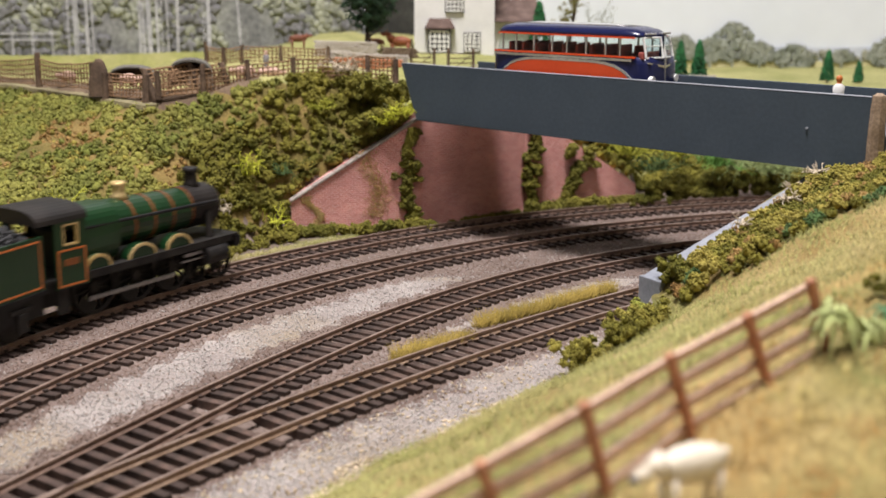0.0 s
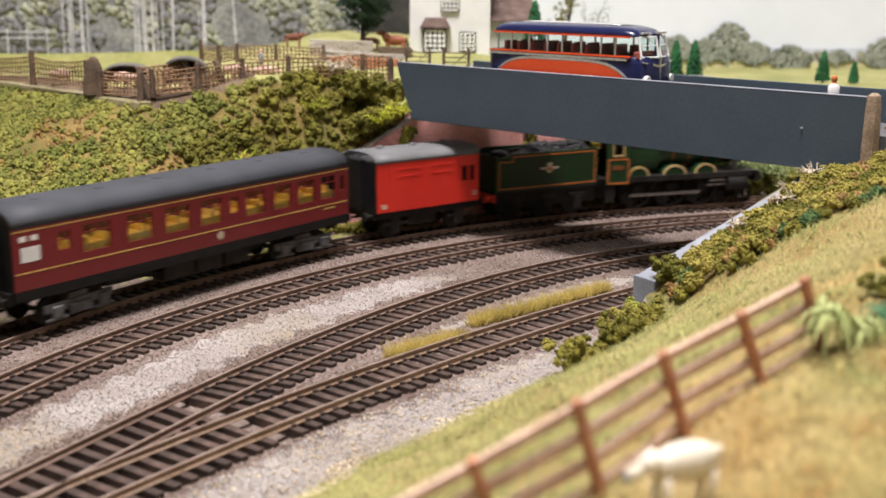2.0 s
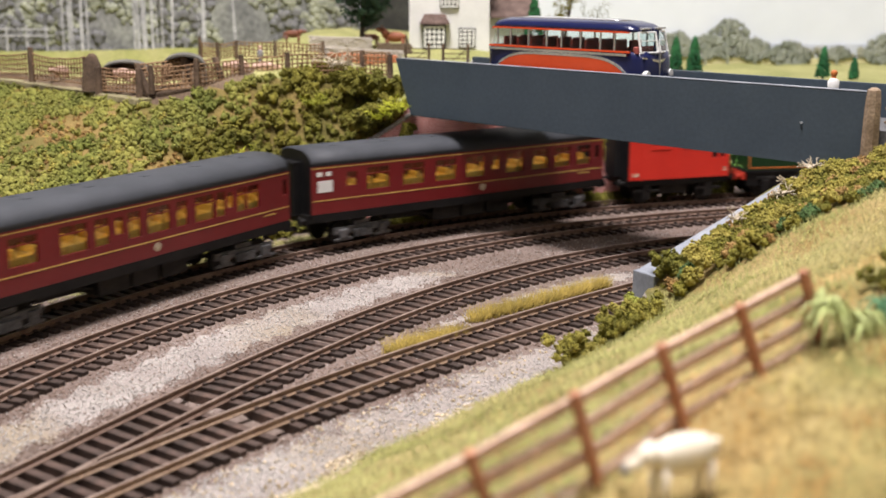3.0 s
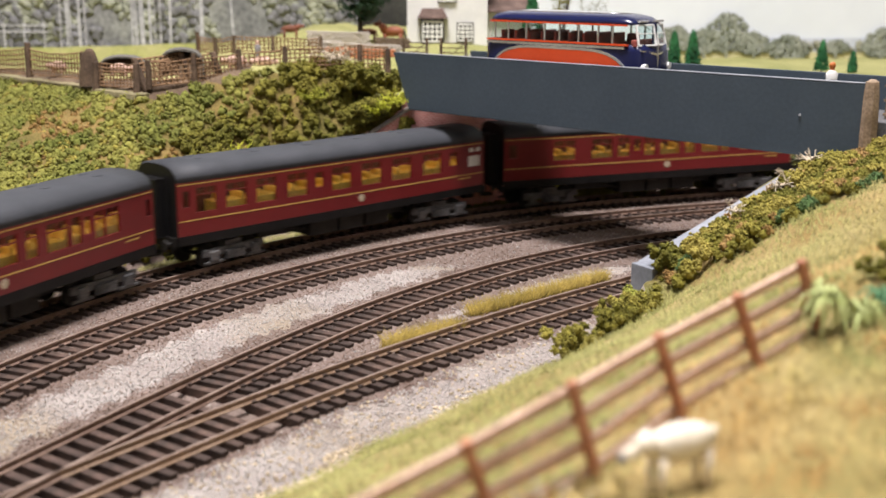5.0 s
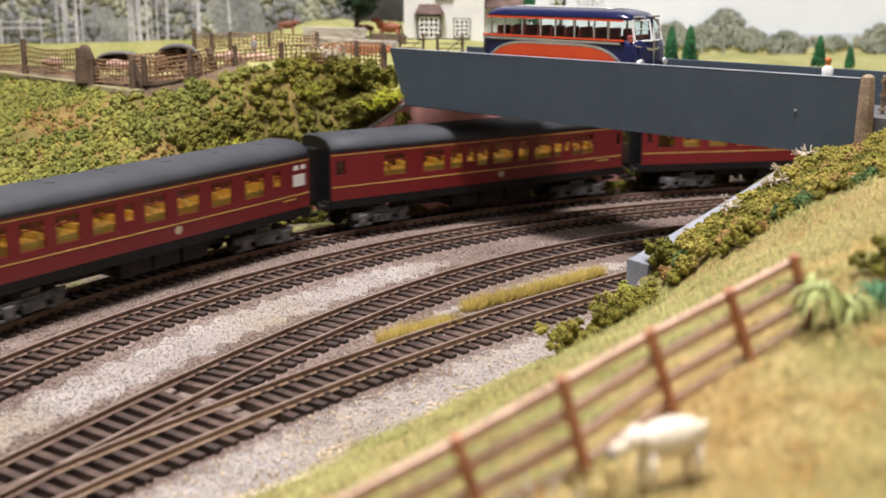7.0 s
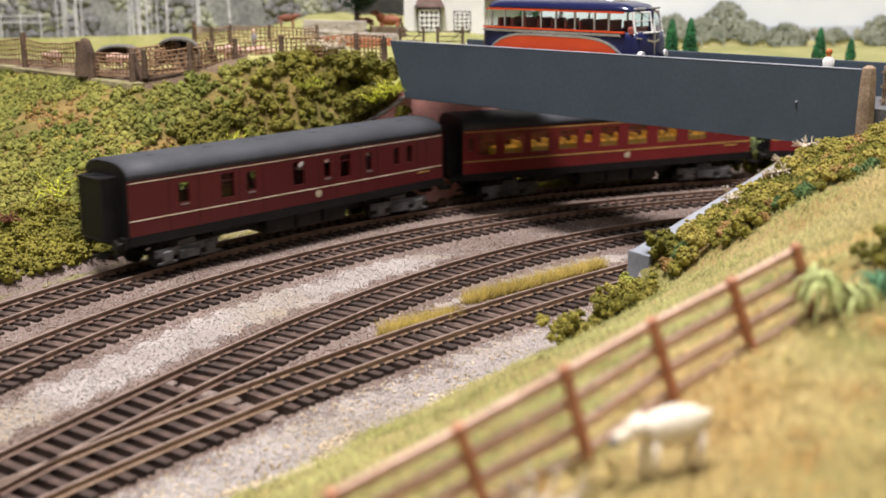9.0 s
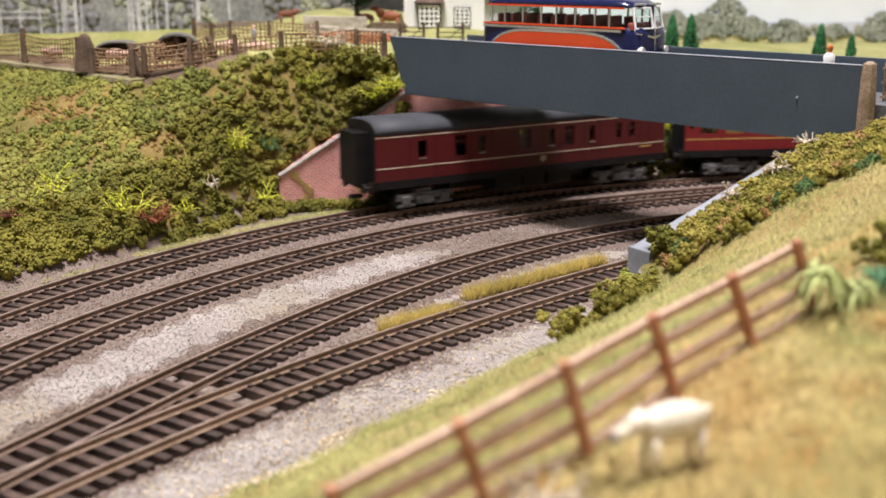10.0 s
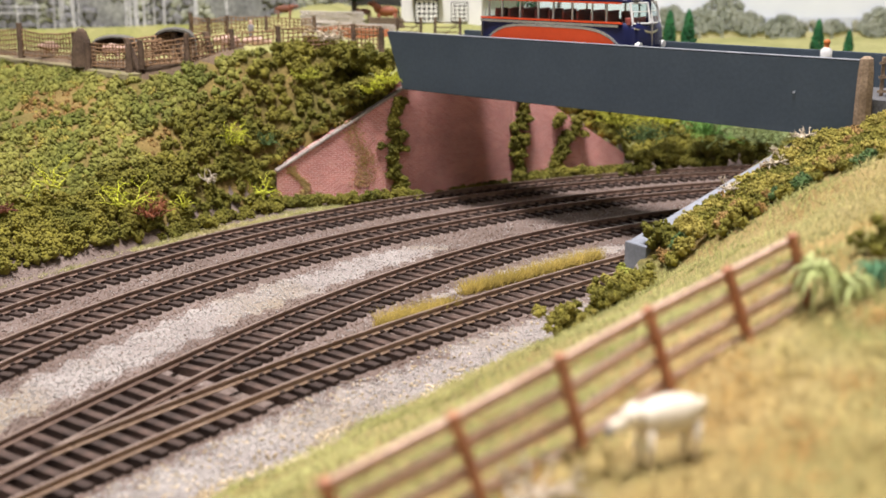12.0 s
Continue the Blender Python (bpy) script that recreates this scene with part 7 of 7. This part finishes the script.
# ---------------------------------------------------------------- the near fence and the sheep
def pasture_fence():
    f = thing("post_and_rail_fence", "brown four-rail wooden fence on the near bank", "fence")
    line = [((-0.0139, 0.1636, 0.0427), (-0.0177, 0.1616, 0.0585)), ((0.0067, 0.1787, 0.0469), (0.0016, 0.1767, 0.0629)), ((0.0250, 0.1914, 0.0502), (0.0199, 0.1894, 0.0685)),
            ((0.0446, 0.2154, 0.0526), (0.0390, 0.2134, 0.0696)), ((0.0643, 0.2331, 0.0559), (0.0582, 0.2311, 0.0726)), ((0.0812, 0.2485, 0.0585), (0.0757, 0.2465, 0.0760))]
    line = [(Vector(a), Vector(b)) for a, b in line]
    for a, b in line:
        d = b - a
        m = Matrix.Translation((a + b) / 2) @ d.to_track_quat("Z", "Y").to_matrix().to_4x4()
        part("post", box(-0.00105, 0.00105, -0.0009, 0.0009, -d.length / 2 - 0.003, d.length / 2 + 0.0006, bevel=0.0003, m=m), M["fence_brown"], f)
    for (a, a1), (b, b1) in zip(line, line[1:]):
        for k in (0.05, 0.33, 0.62, 0.90):
            p, q = a + (a1 - a) * k, b + (b1 - b) * k
            d = q - p
            m = Matrix.Translation((p + q) / 2 + Vector((-0.0009, 0.0010, 0))) @ d.to_track_quat("X", "Z").to_matrix().to_4x4()
            part("rail", box(-d.length / 2 - 0.0008, d.length / 2 + 0.0008, -0.0006, 0.0006, -0.00105, 0.00105, bevel=0.0002, m=m), M["rail_fence"], f)


pasture_fence()


def sheep():
    x, y = 0.0370, 0.1800
    s = thing("sheep", "cream white model sheep grazing by the fence", "sheep", m=pose(x, y, land(x, y) + 0.0016, 0, 0, 207) @ Matrix.Scale(1.08, 4))
    rng = np.random.default_rng(501)
    bm = bmesh.new()
    add_ball(bm, (0, 0, 0.0068), 0.0034, 3, (1.95, 0.80, 0.92))
    for v in bm.verts:
        v.co += v.co.normalized() * 0.0003 * noise.noise(v.co * 900)
    part("body", bm, M["cream"], s, smooth=True)
    bm = bmesh.new()
    add_cyl(bm, (0.0055, 0, 0.0078), (0.0084, 0, 0.0072), 0.0021, 0.0013, 10)
    add_ball(bm, (0.0092, 0, 0.0066), 0.0014, 2, (1.4, 0.85, 0.9))
    part("head", bm, M["cream"], s, smooth=True)
    part("muzzle", add_ball(bmesh.new(), (0.0107, 0, 0.0061), 0.0009, 2), M["jacket_grey"], s, "grey muzzle", smooth=True)
    for dx in (-0.0045, 0.0042):
        for dy in (-0.0014, 0.0014):
            part("leg", cyl((dx, dy, -0.0025), (dx, dy, 0.0055), 0.00045, 0.0008, 8), M["cream"], s, smooth=True)
    part("tail", cyl((-0.0064, 0, 0.0080), (-0.0072, 0, 0.0050), 0.0007, 0.0004, 6), M["cream"], s)


sheep()
x, y = 0.0900, 0.2560


def strap_plant(where, leaves, length, width, material, label, seed):
    """A plant of arching strap leaves, each a folded ribbon with thickness."""
    rng = random.Random(seed)
    p = thing("strap_leaved_plant", label, "plant")
    for _ in range(leaves):
        a, rise = rng.uniform(0, 2 * math.pi), rng.uniform(0.1, 0.75)
        out = Vector((math.cos(a), math.sin(a), 0))
        side = Vector((-out.y, out.x, 0))
        n = length * rng.uniform(0.6, 1.0)
        root = Vector(where) + Vector((rng.gauss(0, length * 0.12), rng.gauss(0, length * 0.12), 0))
        rings = []
        for i in range(7):
            k = i / 6
            c = root + out * n * 0.75 * k + Vector((0, 0, n * (rise * k * 1.5 - 1.35 * k * k)))
            w = width * (0.35 + 1.3 * k * (1 - k) * 2) * (1 - k ** 4) + 0.00012
            rings.append([c - side * w, c + Vector((0, 0, -0.25 * w)), c + side * w, c + Vector((0, 0, -0.25 * w - 0.00025))])
        part("leaf", loft(rings), M[material], p, smooth=True)
    return p


strap_plant(on_land(0.0805, 0.2445, 0.0105), 46, 0.0105, 0.00055, "leaf_pale", "pale green strap-leaved plant at the fence's end", 511)
strap_plant(on_land(0.0900, 0.2490, 0.0050), 40, 0.0095, 0.0005, "leaf_pale", "pale green strap-leaved plant on the bank", 512)
strap_plant(on_land(0.1000, 0.2580, 0.0040), 40, 0.0090, 0.0005, "leaf_teal", "blue-green strap-leaved plant on the bank", 513)
rs = np.random.default_rng(515)
c = rs.normal(0, 1, (46, 3)) * (0.0036, 0.003, 0.0016) + (0.1130, 0.2820, land(0.1130, 0.2820) + 0.003)
foam("bush", c, rs.uniform(0.0010, 0.0020, 46), M["foam_dark"], "small dark olive bush on the near bank", "bush", rs)
sprig("dry_grass", on_land(0.014, 0.172, 0.001), 0.010, M["straw"], "dry straw tuft by the fence", 513, 10, 0.6)
sprig("dry_grass", on_land(0.026, 0.178, 0.001), 0.008, M["grass_tan"], "brown dry tuft by the fence", 514, 10, 0.5)

# wooden gatepost and small fence at the bridge's end
gp = thing("gatepost", "weathered pale wooden post at the bridge end", "post", m=pose(0.1735, 0.4835, 0.066))
part("post", loft([[(r * 1.3 * math.cos(i * math.pi / 4) * (1 + 0.15 * noise.noise((i, z * 200, 1))), r * math.sin(i * math.pi / 4), z) for i in range(8)] for r, z in ((0.0030, -0.004), (0.0028, 0.010), (0.0026, 0.022), (0.0022, 0.0275), (0.0010, 0.0285))]), M["pale_wood"], gp, "")
ef = thing("wooden_fence", "small weathered fence beyond the gatepost", "fence")
for k in range(6):
    part("post", box(0.186 + 0.008 * k - 0.0007, 0.186 + 0.008 * k + 0.0007, 0.4985 - 0.0007, 0.4985 + 0.0007, 0.070, 0.093, bevel=0.0002), M["pale_wood"], ef)
for z in (0.078, 0.084, 0.090):
    part("rail", box(0.184, 0.228, 0.4972, 0.4978, z, z + 0.0011), M["pale_wood"], ef)


# ---------------------------------------------------------------- the motor coach on the bridge
def outline(hl, hw, z, nose=0.0, n=40, power=0.28):
    """Rounded plan of the bus at one height; nose pulls the front back."""
    out = []
    for i in range(n):
        a = 2 * math.pi * i / n
        c, s = math.cos(a), math.sin(a)
        x = hl * math.copysign(abs(c) ** power, c)
        out.append((x - (nose if x > 0 else 0) * (x / hl), hw * math.copysign(abs(s) ** power, s), z))
    return out


def bus():
    b = thing("motor_coach", "vintage motor coach in dark blue and orange-red with silver trim", "bus", m=on_bridge(0.1075, 0.026, 0.0767))
    hl = 0.0508
    W0, W1 = 0.0258, 0.0352           # window band above the road
    part("lower_body", loft([outline(*q) for q in ((hl - 0.0015, 0.0142, 0.0035), (hl, 0.0150, 0.0060), (hl, 0.0152, 0.0150), (hl - 0.0002, 0.0150, 0.0222, 0.0003), (hl - 0.0006, 0.0148, W0, 0.0012))]), M["bus_blue"], b, "dark blue lower body", smooth=True)
    part("roof", loft([outline(*q) for q in ((hl - 0.0024, 0.0143, W1, 0.0030), (hl - 0.0030, 0.0142, W1 + 0.0016, 0.0036), (hl - 0.0050, 0.0128, W1 + 0.0034, 0.0045), (hl - 0.0100, 0.0098, W1 + 0.0048, 0.005, 40, 0.4), (hl - 0.0200, 0.0055, W1 + 0.0053, 0.005, 40, 0.5))]), M["bus_blue"], b, "glossy dark blue domed roof", smooth=True)
    part("roof_panel", loft([outline(hl - 0.0125, 0.0085, W1 + 0.0050, 0.005, 40, 0.4), outline(hl - 0.0205, 0.0052, W1 + 0.0057, 0.005, 40, 0.5)]), M["chrome"], b, "silver roof centre", smooth=True)
    # glazing band and pillars
    pane = part("glazing", loft([outline(hl - 0.0016, 0.0140, W0, 0.0014), outline(hl - 0.0034, 0.0135, W1, 0.0032)], False), M["glass"], b, "clear side windows")
    pane.visible_shadow = False
    for s in (-1, 1):
        for k, x in enumerate((-0.0415, -0.0325, -0.0205, -0.0085, 0.0010, 0.0130, 0.0250, 0.0335)):
            part("pillar", box(x - 0.0004, x + 0.0004, s * 0.01445 - 0.0004, s * 0.01445 + 0.0004, W0 - 0.0004, W1 + 0.0004), M["chrome"], b, "pale window pillar")
        part("window_top_rail", box(-hl + 0.006, hl - 0.009, s * 0.01445 - 0.0006, s * 0.01445 + 0.0006, W1 - 0.0005, W1 + 0.0003), M["bus_red"], b, "red line above the windows")
        part("window_sill", box(-hl + 0.004, hl - 0.008, s * 0.01485 - 0.0006, s * 0.01485 + 0.0006, W0 - 0.0006, W0 + 0.0003), M["bus_red"], b, "red window sill line")
        part("waist_band", box(-hl + 0.004, hl - 0.010, s * 0.01495 - 0.0005, s * 0.01495 + 0.0005, W0 - 0.0022, W0 - 0.0010), M["chrome"], b, "silver waist band")
        # swept red panel with a silver edge
        def sweep_top(x):
            u = (x - 0.000) / 0.0470
            return 0.0222 - 0.0150 * abs(u) ** 5
        xs = np.linspace(-0.0485, 0.0445, 44)
        ring = [(x, max(0.0045, sweep_top(x))) for x in xs] + [(xs[-1], 0.0042), (xs[0], 0.0042)]
        part("side_panel", loft([[(x, y, z) for x, z in ring] for y in (s * 0.0148, s * 0.01565)]), M["bus_red"], b, "orange-red swept side panel")
        edge = [(x, max(0.0045, sweep_top(x)) + 0.0012) for x in xs] + [(x, max(0.0045, sweep_top(x)) - 0.0001) for x in xs[::-1]]
        part("side_trim", loft([[(x, y, z) for x, z in edge] for y in (s * 0.0148, s * 0.01575)]), M["chrome"], b, "silver curved trim")
        bm = bmesh.new()
        for x in (-0.030, -0.018, -0.007, 0.004, 0.015, 0.026):
            add_box(bm, x - 0.00012, x + 0.00012, s * 0.01560 - 0.0002, s * 0.01560 + 0.0002, 0.005, 0.0165)
        part("panel_seams", bm, M["copper"], b)
        for x in (-0.027, 0.022):
            part("wheel_arch", cyl((x, s * 0.0135, 0.0052), (x, s * 0.0159, 0.0052), 0.0068, seg=28), M["black"], b)
            w = part("wheel", cyl((x, s * 0.0125, 0.0052), (x, s * 0.0160, 0.0052), 0.0052, seg=28), M["tyre"], b)
            part("hub", cyl((x, s * 0.0150, 0.0052), (x, s * 0.0164, 0.0052), 0.0022, seg=18), M["chrome"], w)
    # front: divided windscreen in silver frames, headlamps, grille bar, bumper wings
    fx = hl - 0.0010
    for s in (-1, 1):
        ws = thing("windscreen", "", "")
        ws.parent = b
        ws.matrix_basis = pose(fx - 0.0012, s * 0.0066, 0.0258, 0, -14, s * 14)
        ws["label"] = "silver-framed half of the divided windscreen"
        bm = bmesh.new()
        for y0, y1, z0, z1 in ((-0.0060, 0.0060, -0.0008, 0.0000), (-0.0060, 0.0060, 0.0092, 0.0100), (-0.0060, -0.0053, -0.0008, 0.0100), (0.0053, 0.0060, -0.0008, 0.0100), (-0.006, 0.006, 0.0052, 0.0056)):
            add_box(bm, -0.0006, 0.0006, y0, y1, z0, z1, bevel=0.0002)
        part("screen_frame", bm, M["white"], ws, "pale silver frame")
        g = part("screen_pane", box(-0.0002, 0.0002, -0.0055, 0.0055, -0.0005, 0.0096), M["glass"], ws)
        g.visible_shadow = False
        part("wiper", cyl((0.0010, -0.003, 0.0105), (0.0010, 0.002, 0.0070), 0.00018, seg=4), M["black"], ws)
        part("headlamp", cyl((fx - 0.001, s * 0.0105, 0.0150), (fx + 0.0014, s * 0.0105, 0.0150), 0.0020, 0.0017, seg=20), M["white"], b, "round silver headlamp")
        part("nose_trim", loft([[(fx + 0.0004, s * 0.0005, 0.0204), (fx + 0.0010, s * 0.0005, 0.0204), (fx + 0.0010, s * 0.0005, 0.0216), (fx + 0.0004, s * 0.0005, 0.0216)],
                                [(fx - 0.0014, s * 0.0125, 0.0228), (fx - 0.0004, s * 0.0125, 0.0228), (fx - 0.0004, s * 0.0125, 0.0234), (fx - 0.0014, s * 0.0125, 0.0234)]]), M["chrome"], b, "silver winged nose trim")
        part("roof_vent_strip", box(fx - 0.0052, fx - 0.0030, s * 0.0066 - 0.004, s * 0.0066 + 0.004, W1 + 0.0012, W1 + 0.0022, bevel=0.0003), M["chrome"], b)
    part("nose_bar", box(fx + 0.0002, fx + 0.0012, -0.0003, 0.0003, 0.0060, 0.0255), M["chrome"], b)
    part("screen_pillar", box(fx - 0.0026, fx - 0.0006, -0.0006, 0.0006, W0, W1 + 0.001), M["bus_blue"], b)
    # inside
    part("inner_floor", box(-hl + 0.003, hl - 0.004, -0.0135, 0.0135, 0.0250, 0.0258), M["bus_seat"], b)
    for k in range(9):
        x = -0.039 + 0.0088 * k
        for s in (-1, 1):
            part("seat", box(x - 0.0008, x + 0.0008, s * 0.0070 - 0.0050, s * 0.0070 + 0.0050, 0.0258, 0.0305, bevel=0.0006), M["bus_seat"], b, "dull red seat")
    part("dashboard", box(hl - 0.008, hl - 0.0045, -0.0125, 0.0125, 0.0250, 0.0282, bevel=0.0005), M["bus_seat"], b, "dull red dashboard")
    return b


bus()


motions()
